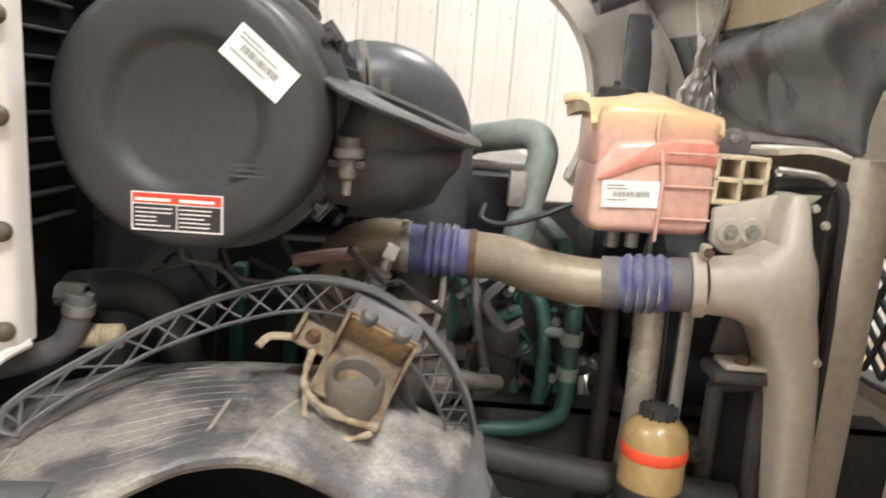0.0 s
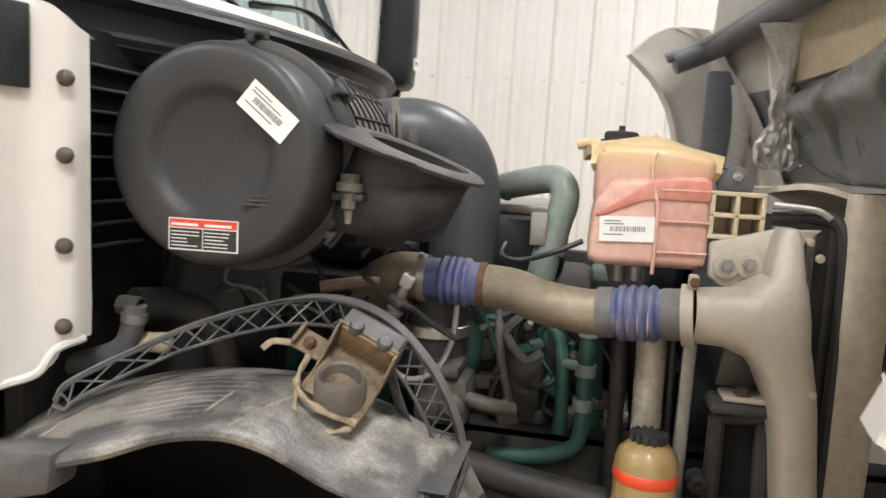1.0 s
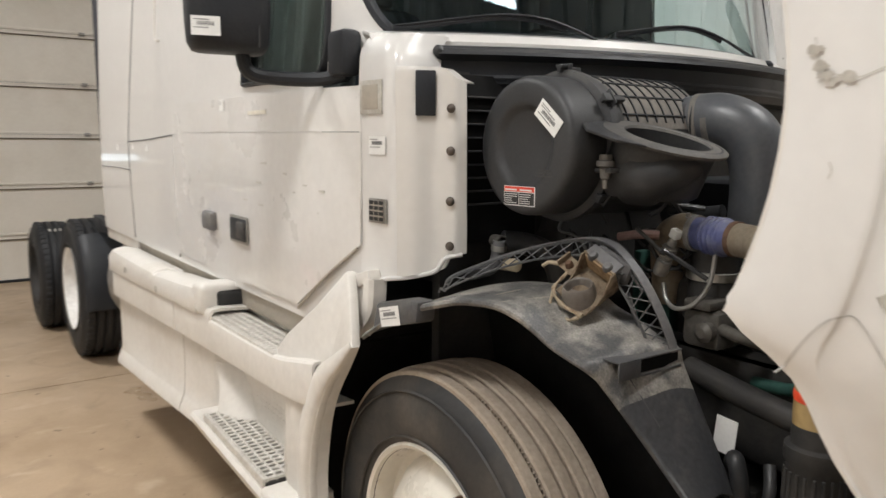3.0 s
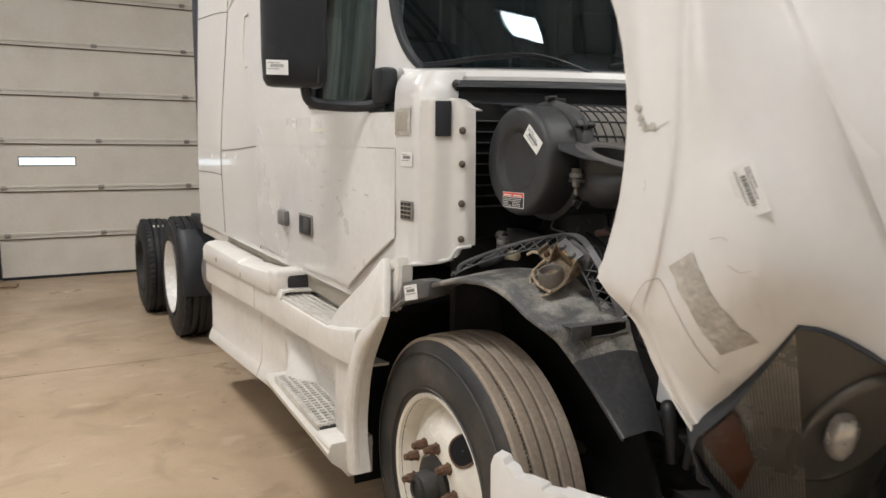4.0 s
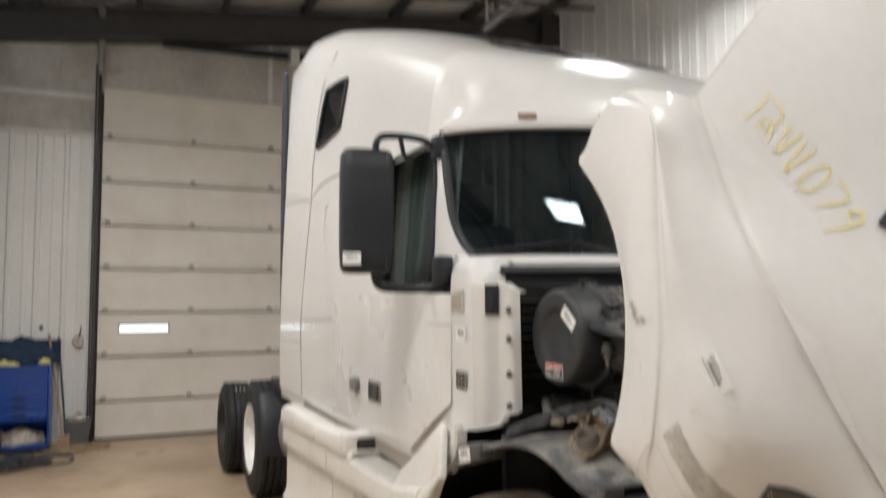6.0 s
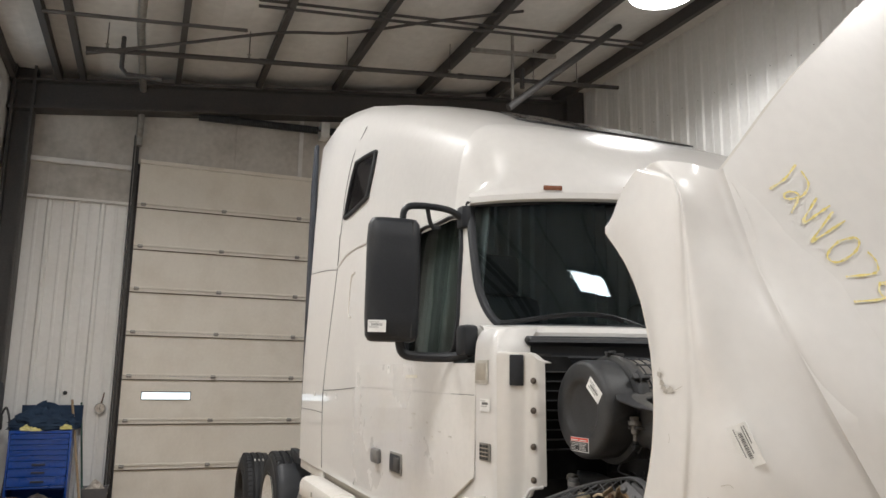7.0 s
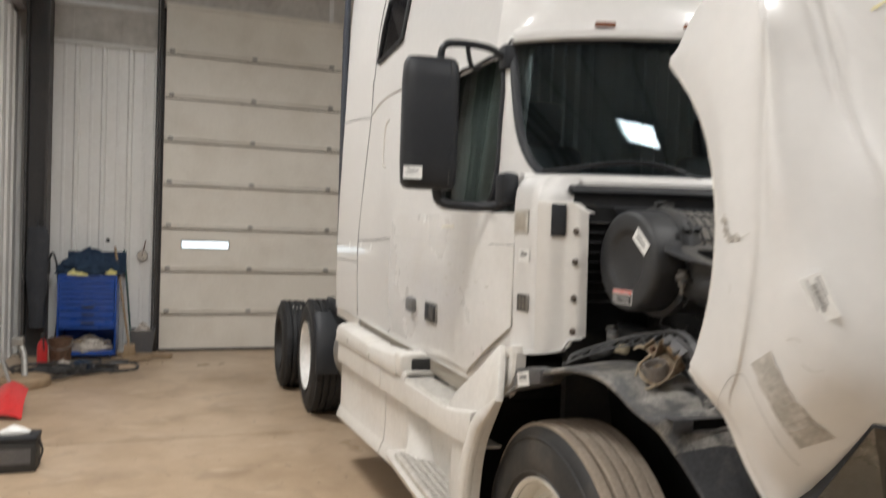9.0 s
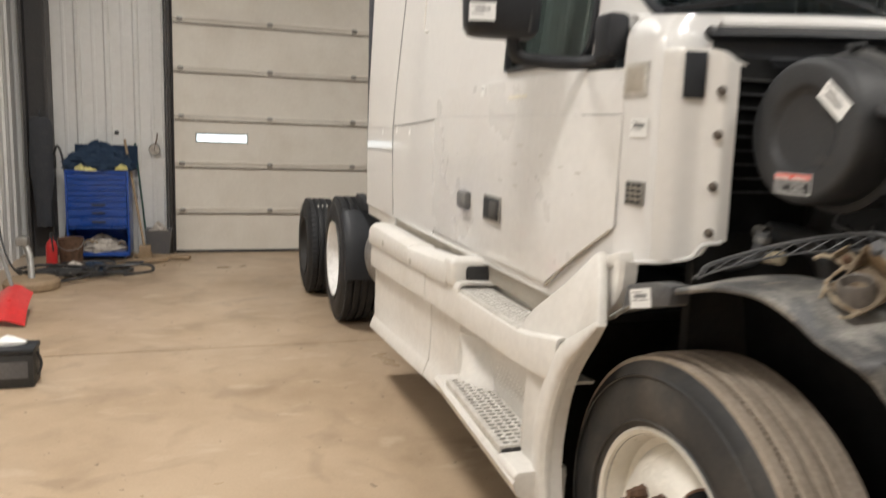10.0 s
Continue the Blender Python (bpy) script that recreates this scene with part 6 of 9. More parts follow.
def hood_skin(off, cut=True, zs=ZS):
    b = bmesh.new()
    vs = []
    for z in zs:
        w = CY - hood_edge(z)
        vs.append([b.verts.new((hood_x(CY + u * w, z) - off, CY + u * w, z - 0.3 * off)) for u in US])
    for j in range(len(zs) - 1):
        for k in range(len(US) - 1):
            b.faces.new((vs[j][k], vs[j][k + 1], vs[j + 1][k + 1], vs[j + 1][k]))
    bmesh.ops.remove_doubles(b, verts=b.verts, dist=1e-4)
    if cut:
        for (y0, z0), (y1, z1) in zip(fr, fr[1:] + fr[:1]):
            near = [f for f in b.faces if 0.8 < f.calc_center_median().z < 1.75]
            geom = list({v for f in near for v in f.verts}) + list({e for f in near for e in f.edges}) + near
            bmesh.ops.bisect_plane(b, geom=geom, plane_co=(0, y0, z0), plane_no=(0, z1 - z0, y0 - y1), dist=1e-5)
        gone = []
        for f in b.faces:
            c = f.calc_center_median()
            if all((c.y - y0) * (z1 - z0) + (c.z - z0) * (y0 - y1) > -1e-5 for (y0, z0), (y1, z1) in zip(fr, fr[1:] + fr[:1])):
                gone.append(f)
        bmesh.ops.delete(b, geom=gone, context="FACES")
    b.normal_update()
    return b


# the headlight's plane and outline
HN = Vector((0.738, -0.561, -0.375)).normalized()
HP = Vector((0.90, 0.765, 1.368)) + HN * 0.006
HU = Vector((0.09, 0.17, -0.085)).normalized()
HV = HN.cross(HU)
HM = Matrix((HU, HV, HN)).transposed().to_4x4()
HM.translation = HP


def on_lamp(p):
    q = Vector(p) - HP
    return q.dot(HU), q.dot(HV)


outline = [on_lamp(p) for p in ((0.90, 0.767, 1.368), (0.93, 0.815, 1.355), (0.974, 0.912, 1.298), (0.982, 0.942, 1.262), (0.956, 1.0, 1.131), (0.93, 1.027, 1.041), (0.87, 1.039, 0.905), (0.80, 0.97, 0.88), (0.745, 0.86, 0.93), (0.725, 0.73, 1.097), (0.80, 0.745, 1.20))]
cu, cv = sum(p[0] for p in outline) / len(outline), sum(p[1] for p in outline) / len(outline)


def lamp_poly(scale, h, pts=None):
    return [HM @ Vector((cu + (u - cu) * scale, cv + (v - cv) * scale, h)) for u, v in (pts or outline)]


ring = spline([Vector((u, v, 0)) for u, v in outline + outline[:1]], 3)[:-1]
ring = [(p.x, p.y) for p in ring]


def carve(b):
    """Cut the headlight's opening out of a skin."""
    mid = HP + HU * cu + HV * cv
    for k in range(len(ring)):
        p, q = HM @ Vector((*ring[k], 0)), HM @ Vector((*ring[k - 1], 0))
        faces = [f for f in b.faces if (f.calc_center_median() - mid).length < 0.4 and abs((f.calc_center_median() - HP).dot(HN)) < 0.13]
        geom = list({v for f in faces for v in f.verts}) + list({e for f in faces for e in f.edges}) + faces
        bmesh.ops.bisect_plane(b, geom=geom, plane_co=p, plane_no=(q - p).cross(HN).normalized(), dist=1e-5)
    gone = []
    for f in b.faces:
        c = f.calc_center_median() - HP
        u, w, h = c.dot(HU), c.dot(HV), c.dot(HN)
        inside = False
        for k in range(len(ring)):
            (x0, y0), (x1, y1) = ring[k], ring[k - 1]
            if (y0 > w) != (y1 > w) and u < x0 + (x1 - x0) * (w - y0) / (y1 - y0):
                inside = not inside
        if inside and abs(h) < 0.13:
            gone.append(f)
    bmesh.ops.delete(b, geom=gone, context="FACES")
    b.normal_update()
    return b


hood = part("hood", carve(hood_skin(0.0)), WHITE, truck, "white hood tipped open, scuffed and chalk-marked", 1.0)

# fender sides: wheel arch lip, flange, swelling side, crease
SIDE = [
    [(0.39, 0.69, 2.122), (0.455, 0.68, 2.185), (0.545, 0.668, 2.225), (0.63, 0.668, 2.228), (0.68, 0.715, 2.215), (0.72, 0.78, 2.2)],
    [(0.375, 0.685, 2.102), (0.475, 0.67, 2.117), (0.636, 0.656, 2.158), (0.69, 0.665, 2.15), (0.715, 0.715, 2.13), (0.745, 0.785, 2.12)],
    [(0.475, 0.675, 2.007), (0.575, 0.66, 2.017), (0.661, 0.651, 2.018), (0.72, 0.66, 2.02), (0.745, 0.705, 2.02), (0.78, 0.785, 2.01)],
    [(0.545, 0.67, 1.897), (0.615, 0.655, 1.897), (0.666, 0.651, 1.898), (0.74, 0.65, 1.91), (0.78, 0.7, 1.92), (0.82, 0.79, 1.91)],
    [(0.585, 0.665, 1.767), (0.635, 0.65, 1.767), (0.676, 0.648, 1.768), (0.77, 0.64, 1.78), (0.82, 0.695, 1.79), (0.88, 0.8, 1.79)],
    [(0.597, 0.66, 1.657), (0.645, 0.65, 1.657), (0.681, 0.646, 1.658), (0.79, 0.648, 1.67), (0.86, 0.69, 1.67), (0.93, 0.825, 1.66)],
    [(0.585, 0.66, 1.547), (0.635, 0.65, 1.542), (0.671, 0.646, 1.538), (0.82, 0.645, 1.55), (0.9, 0.69, 1.555), (0.965, 0.86, 1.56)],
    [(0.557, 0.66, 1.452), (0.605, 0.655, 1.437), (0.646, 0.651, 1.423), (0.83, 0.655, 1.44), (0.92, 0.71, 1.45), (0.993, 0.895, 1.465)],
    [(0.53, 0.66, 1.382), (0.585, 0.66, 1.367), (0.636, 0.661, 1.348), (0.82, 0.675, 1.355), (0.92, 0.765, 1.365), (1.02, 0.95, 1.36)],
    [(0.618, 0.68, 1.309), (0.638, 0.68, 1.304), (0.674, 0.68, 1.289), (0.8, 0.7, 1.27), (0.9, 0.82, 1.27), (1.045, 0.975, 1.28)],
    [(0.67, 0.7, 1.21), (0.68, 0.7, 1.205), (0.7, 0.705, 1.2), (0.77, 0.745, 1.18), (0.87, 0.87, 1.18), (1.07, 1, 1.2)],
    [(0.74, 0.735, 1.1), (0.75, 0.74, 1.1), (0.755, 0.75, 1.09), (0.78, 0.8, 1.06), (0.84, 0.93, 1.05), (1.12, 1.04, 1.05)],
    [(0.78, 0.83, 0.96), (0.78, 0.84, 0.955), (0.785, 0.86, 0.95), (0.8, 0.9, 0.94), (0.85, 1, 0.93), (1.155, 1.07, 0.92)],
]
def narrow(z):
    """The shoulder runs out towards the hood's rear edge."""
    return table(z, [(1.90, 1.0), (2.0, 0.67), (2.12, 0.3), (2.2, 0.05)])


def ridge(d):
    """Height of the rounded shoulder above the hood's front, d across from its edge."""
    return table(d, [(0.012, 0.001), (0.06, 0.004), (0.11, 0.006), (0.15, 0.004), (0.19, -0.001)])


# the arch flange stands a little proud of the side
for i, r in enumerate(SIDE):
    st = max(0.0, min(1.0, (9.0 - i) / 2))
    (x, y, z), nx = r[2], r[3]
    wide = 0.045 * st if i else 0.0
    r.insert(3, (x + wide + 0.016, y + 0.001 + 0.004 * st, z))
    r[2] = (x + wide - 0.008, y - 0.0015 * st, z)
    r[4] = (r[4][0] + 0.35 * wide, *r[4][1:])
    # rounded shoulder laid over the edge of the hood's front
    (ex, ey, ez) = r[-1]
    r[-1] = (ex - 0.016, ey - 0.010, ez)
    sc = narrow(ez)
    if i:
        r += [(ex + 0.001, ey + 0.012, ez)] + [(hood_x(ey + d * sc, ez) + ridge(d) * sc, ey + d * sc, ez) for d in (0.06, 0.11, 0.15, 0.19)]
    else:
        r += [(ex, ey, ez)] * 5
PANLINE = material("shadowed panel gap", (0.50, 0.485, 0.455), None, 0.4, 20, 60, 0.7)
for s in (0, 1):
    rows = smooth_rows([[far(p) for p in r] if s else r for r in SIDE], 5, 3)
    part("fender", grid(rows, 0.008) if s else carve(grid(rows)), WHITE, hood, "white fender with chipped wheel arch flange", 0.9)
    inr = [[(p[0] + 0.012 - 0.06 * k / (len(r) - 1), p[1] + (-0.03 if s else 0.03), p[2] - 0.005) for k, p in enumerate(r)] for r in rows[:-1]]
    part("fender_lining", grid(inr, 0.004) if s else carve(grid(inr)), HOODTAN, hood, "pale dusty inner side of the fender", 0.9)
    # folded inner flange of the wheel arch
    lip = [r[0] for r in SIDE[1:9]]
    fl = [[Vector(far(p) if s else p) + Vector((dx, -dy if s else dy, 0)) for p in lip] for dx, dy in ((0.0, 0.0), (0.004, 0.03), (0.012, 0.075))]
    part("arch_flange", grid(smooth_rows(fl, 2, 3), 0.006), CREAM if not s else HOODTAN, hood)
    if s:
        continue
    tree = BVHTree.FromBMesh(grid(rows))

    def on_fender(x, z, off=0.0015):
        hit_, nrm, _, _ = tree.ray_cast(Vector((x, 0.0, z)), Vector((0, 1, 0)))
        return hit_ - Vector((0, off, 0)) if hit_ else Vector((x, 0.66, z))

    def ribbon(pts, w, mat_, name, label="", n_=6):
        """A thin flat line lying on the fender."""
        ln = spline([(x, 0, z) for x, z in pts], n_)
        rr_ = []
        for i_, p in enumerate(ln):
            t = (ln[min(i_ + 1, len(ln) - 1)] - ln[max(i_ - 1, 0)]).normalized()
            rr_.append([on_fender((p + q).x, (p + q).z) for q in (Vector((-t.z, 0, t.x)) * w, Vector((t.z, 0, -t.x)) * w)])
        return part(name, grid(rr_), mat_, hood, label, 0)

    # moulded access panel outline
    ribbon([(0.605, 1.318), (0.655, 1.385), (0.685, 1.408), (0.71, 1.402), (0.765, 1.315), (0.80, 1.255)], 0.0011, PANLINE, "panel_line", "", 8)
    # stickers, tape, chips and scuffs on the fender
    sticker("sticker", plane_pose(on_fender(0.874, 1.584, 0.005), (0.34, 0.22, -0.9), (0.9, 0.45, 0.3)), 0.085, 0.042, hood, "white barcode sticker with torn corner", 4, True, seed=13)
    ax_, up_ = Vector((0.525, 0, -0.851)), Vector((0.851, 0, 0.525))
    rnd = random.Random(3)
    tp = []
    for a in range(13):
        u = -0.086 + 0.172 * a / 12
        tp.append([on_fender(0.797 + u * ax_.x + v * up_.x, 1.383 + u * ax_.z + v * up_.z, 0.002) for v in (-0.031 + rnd.uniform(-0.004, 0.002), -0.015, 0.0, 0.015, 0.031 + rnd.uniform(-0.002, 0.004))])
    part("tape_residue", grid(tp), TAPE, hood, "weathered tape residue", 0)
    for k, (cx, cz) in enumerate(((0.640, 1.70), (0.655, 1.683), (0.676, 1.688), (0.632, 1.72), (0.648, 1.69))):
        n_ = 9
        b = bmesh.new()
        poly = []
        for q in range(n_):
            a = 2 * math.pi * q / n_
            r = rnd.uniform(0.003, 0.010)
            poly.append(b.verts.new(on_fender(cx + r * 1.3 * math.cos(a), cz + r * math.sin(a), 0.002 + 0.0003 * k)))
        b.faces.new(poly)
        part("paint_chip", b, TAPE, hood, "grey chipped paint patch", 0)
    for pts in (((0.66, 1.69), (0.685, 1.685), (0.715, 1.695)), ((0.63, 1.735), (0.636, 1.71), (0.65, 1.70)), ((0.85, 1.46), (0.87, 1.45), (0.885, 1.455)), ((0.66, 1.59), (0.664, 1.58), (0.66, 1.57)), ((0.82, 1.50), (0.84, 1.505), (0.85, 1.50))):
        ribbon(pts, 0.0009, GREYTAPE, "scratch")
    part("fastener", lathe([(0.0001, -0.004), (0.005, -0.003), (0.006, 0.001)], (0.705, 0.657, 1.745), "y", 10), STEEL, hood)

# chalked stock mark in yellow marker, stroke by stroke
STROKES = [
    [(0.959, 2.219), (0.918, 2.178), (0.874, 2.15)],
    [(0.967, 2.203), (0.974, 2.169), (0.952, 2.139), (0.925, 2.128), (0.905, 2.128), (0.905, 2.138), (0.924, 2.146), (0.939, 2.135), (0.907, 2.091)],
    [(0.982, 2.133), (0.93, 2.074), (0.937, 2.071), (0.974, 2.094), (1.009, 2.115)],
    [(1.01, 2.099), (0.936, 2.026), (0.947, 2.029), (1.033, 2.078)],
    [(1.04, 2.037), (0.997, 2.024), (0.96, 1.993), (0.963, 1.976), (0.987, 1.977), (1.031, 2.003), (1.049, 2.028), (1.04, 2.037)],
    [(1.06, 2.003), (1.072, 1.983), (1.068, 1.959), (1.047, 1.949), (0.983, 1.94)],
    [(1.055, 1.927), (1.079, 1.931), (1.091, 1.921), (1.074, 1.901), (1.051, 1.896), (1.046, 1.909), (1.06, 1.927), (1.084, 1.912), (1.044, 1.891), (0.972, 1.882)],
]
for st in STROKES:
    pts = spline([(0, y, z) for y, z in st], 6)
    b = bmesh.new()
    rows = []
    for i, p in enumerate(pts):
        t = (pts[min(i + 1, len(pts) - 1)] - pts[max(i - 1, 0)]).normalized()
        nrm = Vector((0, -t.z, t.y)) * (0.0024 + 0.0008 * math.sin(i * 1.3))
        rows.append([Vector((hood_x((p + q).y, (p + q).z) + 0.003 + max(0.0, ridge(((p + q).y - table(p.z, YC)) / narrow(p.z))) * narrow(p.z), (p + q).y, (p + q).z)) for q in (nrm, -nrm)])
    part("marker_stroke", grid(rows), YELLOW, hood, "yellow paint-marker handwriting", 0)

# grille opening: frame and diamond lattice
grille = part("grille", tube([(hood_x(y, z) + 0.004, y, z) for y, z in fr + fr[:1]], 0.011, 8, 5, flat=0.6), MESHB, hood, "black hexagon-mesh grille with thick frame")
LIM = [(0.97, 1.25), (1.27, 1.085), (1.457, 0.98), (1.56, 1.06), (1.6, 1.3)]
b = bmesh.new()
for d in (1, -1):
    for k in range(-10, 36):
        seg = []
        for i in range(13):
            z = 0.98 + 0.6 * i / 12
            y = 1.0 + 0.082 * k + d * (z - 0.98) * 0.85
            lim = table(z, LIM)
            if lim < y < 2 * CY - lim:
                seg.append((hood_x(y, z) - 0.002, y, z))
        if len(seg) > 1:
            tube(seg, 0.0098, 6, 1, b, False)
part("grille_mesh", b, BLACKP, grille, "black diamond mesh")
up = [(1.115, 1.90), (1.19, 1.96), (1.5, 2.0), (CY, 2.01), (2 * CY - 1.5, 2.0), (2 * CY - 1.19, 1.96), (2 * CY - 1.115, 1.90), (2 * CY - 1.2, 1.86), (CY, 1.82), (1.2, 1.86)]
rows = []
for k in range(33):
    y = 1.115 + (2 * CY - 2.23) * k / 32
    d = abs(y - CY)
    hi_, lo_ = table(d, [(0, 2.01), (0.43, 2.0), (0.74, 1.96), (0.815, 1.905)]), table(d, [(0, 1.82), (0.73, 1.86), (0.815, 1.895)])
    rows.append([(hood_x(y, z) + 0.005, y, z) for z in (lo_, lo_ * 0.67 + hi_ * 0.33, lo_ * 0.33 + hi_ * 0.67, hi_)])
b = grid(rows, 0.005)
part("upper_inlet", b, MESHB, hood, "black upper hood inlet")

# headlight parts
rows = [lamp_poly(0.99, -0.08, ring), lamp_poly(1.006, -0.01, ring), lamp_poly(1.006, 0.012, ring), lamp_poly(0.995, 0.017, ring), lamp_poly(0.975, 0.012, ring), lamp_poly(0.965, -0.075, ring)]
lamp = part("headlight", grid(rows, 0, None, True), BLACKP, hood, "large pentagonal headlight with black bezel")
b = bmesh.new()
b.faces.new([b.verts.new(p) for p in lamp_poly(0.98, -0.062, ring)])
part("reflector", b, REFL, lamp, "dark ribbed reflector")
rows = [lamp_poly(s, h, ring) for s, h in ((0.985, 0.004), (0.92, 0.012), (0.7, 0.022), (0.4, 0.029), (0.1, 0.031))]
b = grid(rows, 0, None, True)
b.faces.new([v for v in b.verts][-len(ring):])
lens = part("lens", b, LENS, lamp, "hazy clear headlight lens", 1.0)
lens.visible_shadow = False
b = bmesh.new()
top_, foot = Vector(on_lamp((0.90, 0.775, 1.36))), Vector(on_lamp((0.83, 0.965, 0.90)))
along = (foot - top_).normalized()
aside = Vector((-along.y, along.x))
if aside.dot(Vector(on_lamp((0.725, 0.73, 1.097))) - top_) < 0:
    aside = -aside


def in_lamp(p, scale):
    inside = False
    for k_ in range(len(ring)):
        (x0, y0), (x1, y1) = ((cu + (u_ - cu) * scale, cv + (v_ - cv) * scale) for u_, v_ in (ring[k_], ring[k_ - 1]))
        if (y0 > p.y) != (y1 > p.y) and p.x < x0 + (x1 - x0) * (p.y - y0) / (y1 - y0):
            inside = not inside
    return inside


for k in range(30):
    line_ = [q for q in (top_ + aside * (0.0058 * k) + along * (0.012 * i_) for i_ in range(-8, 48)) if in_lamp(q, 0.95)]
    if len(line_) > 3:
        tube([HM @ Vector((line_[0].x, line_[0].y, -0.040)), HM @ Vector((line_[-1].x, line_[-1].y, -0.040))], 0.0019, 4, 1, b, False)
part("reflector_ribs", b, material("ribbed reflector plating", (0.42, 0.41, 0.38), None, 0.3, 10, 60, 0.3, 0.6, bump=0), lamp)["kind"] = "stuff"


def lamp_at(p, h):
    u, v = on_lamp(p)
    return HM @ Vector((u, v, h))


def lamp_face(pts, h, t=0.006):
    b = bmesh.new()
    b.faces.new([b.verts.new(lamp_at(p, h)) for p in pts])
    bmesh.ops.solidify(b, geom=b.faces[:], thickness=t)
    return b


c = on_lamp((0.905, 0.945, 1.12))
rows = []
for r, h in ((0.095, -0.060), (0.088, -0.048), (0.078, -0.046), (0.06, -0.052), (0.03, -0.056), (0.012, -0.057)):
    rows.append([HM @ Vector((c[0] + r * 0.8 * math.cos(a), c[1] + r * 1.5 * math.sin(a), h)) for a in (2 * math.pi * k / 28 for k in range(28))])
part("bulb_bowl", grid(rows, 0, None, True), REFL, lamp, "smooth bulb bowl", 1.0)
cup = [(0.897, 0.912, 1.172), (0.906, 0.928, 1.178), (0.914, 0.943, 1.168), (0.910, 0.952, 1.135), (0.90, 0.951, 1.10), (0.890, 0.943, 1.078), (0.881, 0.925, 1.085), (0.878, 0.915, 1.11), (0.888, 0.908, 1.15)]
cup = spline([Vector((*on_lamp(p), 0)) for p in cup + cup[:1]], 3)[:-1]
mid = sum(cup, Vector()) / len(cup)
rows = [[HM @ (mid + (p - mid) * f + Vector((0, 0, h))) for p in cup] for f, h in ((1.0, -0.04), (0.97, -0.018), (0.85, -0.009), (0.5, -0.004), (0.05, -0.003))]
part("bulb_cup", grid(rows, 0, None, True), CHROME, lamp, "bright bulb shield", 1.0)
part("amber_corner", lamp_face([(0.742, 0.745, 1.10), (0.80, 0.765, 1.165), (0.80, 0.83, 1.06), (0.765, 0.84, 0.985)], -0.02), AMBERLENS, lamp, "dark amber side reflector")

# inner linings of the hood
part("hood_inner", hood_skin(0.035, True, [z for z in ZS if 1.6 <= z <= 1.96]), HOODIN, hood, "grey moulded underside of the hood", 1.0)
part("grille_surround", hood_skin(0.034, True, [z for z in ZS if z <= 1.66]), SILVERIN, hood, "silvery dusty surround inside the grille", 1.0)
part("hood_lining", hood_skin(0.026, False, [z for z in ZS if 1.95 <= z <= 2.9]), HOODTAN, hood, "pale lining under the hood", 1.0)
gold = []
for k in range(25):
    y = 1.0 + 1.62 * k / 24
    zt = table(y, [(1.0, 2.16), (2.0, 2.13), (2.2, 2.105), (2.4, 2.08), (2.55, 2.03), (2.60, 1.99), (2.62, 1.95)])
    gold.append([(hood_x(y, z) - 0.045, y, z) for z in (1.935, 1.935 + (zt - 1.935) * 0.35, 1.935 + (zt - 1.935) * 0.7, zt)])
part("hood_blanket", grid(gold, 0.006), GOLD, hood, "tan insulation blanket under the hood", 1.0)
part("blanket_edge", tube([(hood_x(y, 1.935) - 0.05, y, 1.932) for y in (1.0, 1.4, 1.8, 2.2, 2.5, 2.62)], 0.006, 6, 3), INK, hood)
# broad moulded panel under the blanket, a ridge along its top
MOULD_TOP = [(1.1, 1.95), (1.4, 1.965), (1.66, 1.968), (1.805, 1.968), (2.119, 1.948), (2.4, 1.925), (2.574, 1.911), (2.66, 1.86)]
MOULD_LOW = [(1.1, 1.79), (1.4, 1.78), (1.66, 1.769), (1.82, 1.738), (1.90, 1.66), (1.94, 1.56), (2.175, 1.612), (2.45, 1.62), (2.574, 1.65), (2.66, 1.70)]
RELIEF = [(0.0, -0.03), (0.03, 0.0), (0.15, 0.012), (0.4, 0.014), (0.55, 0.022), (0.66, 0.045), (0.75, 0.058), (0.84, 0.05), (0.93, 0.03), (1.0, -0.005)]


def hollow(y, z):
    """Depth of the teardrop dent pressed into the panel: steep on one side, with a shallow facet below."""
    u, v = (y - 2.315 + 0.25 * (z - 1.75)) / 0.085, (z - 1.765) / 0.13
    q = 1.0 - (u / max(0.25, 1 - 0.45 * v)) ** 2 - v * v
    if q <= 0:
        return 0.0
    return 0.046 * min(1.0, q * 1.8) * (0.55 + 0.45 * max(-1.0, min(1.0, u + 0.6 * v)))


def mould_x(y, z):
    """The face of the moulded panel."""
    lo_, hi_ = table(y, MOULD_LOW), table(y, MOULD_TOP)
    return hood_x(y, z) - 0.045 - table((z - lo_) / (hi_ - lo_), RELIEF) * min(1.0, (2.66 - y) / 0.10) + hollow(y, z)


rows = []
for y in [1.1 + 0.03 * k for k in range(36)] + [2.175 + 0.0125 * k for k in range(25)] + [2.51, 2.54, 2.57, 2.60, 2.63, 2.66]:
    lo_, hi_ = table(y, MOULD_LOW), table(y, MOULD_TOP)
    rows.append([(mould_x(y, lo_ + (hi_ - lo_) * t), y, lo_ + (hi_ - lo_) * t) for t in (0.0, 0.03, 0.09, 0.15, 0.22, 0.29, 0.36, 0.43, 0.5, 0.56, 0.62, 0.68, 0.75, 0.84, 0.93, 1.0)])
part("moulded_panel", grid(rows, 0.005), HOODIN, hood, "glossy dark grey moulded panel", 1.0)
rows = [[(hood_x(y, z) - 0.040 - 0.012 * math.sin(9 * y + 14 * z), y, z) for y in (1.0, 1.2, 1.4, 1.6, 1.75, 1.85, 1.95)] for z in (1.38, 1.5, 1.63, 1.70, 1.76, 1.80)]
part("inner_panel", grid(smooth_rows(rows, 3, 2), 0.004), BEIGEP, hood, "tan dusty inner panel", 1.0)
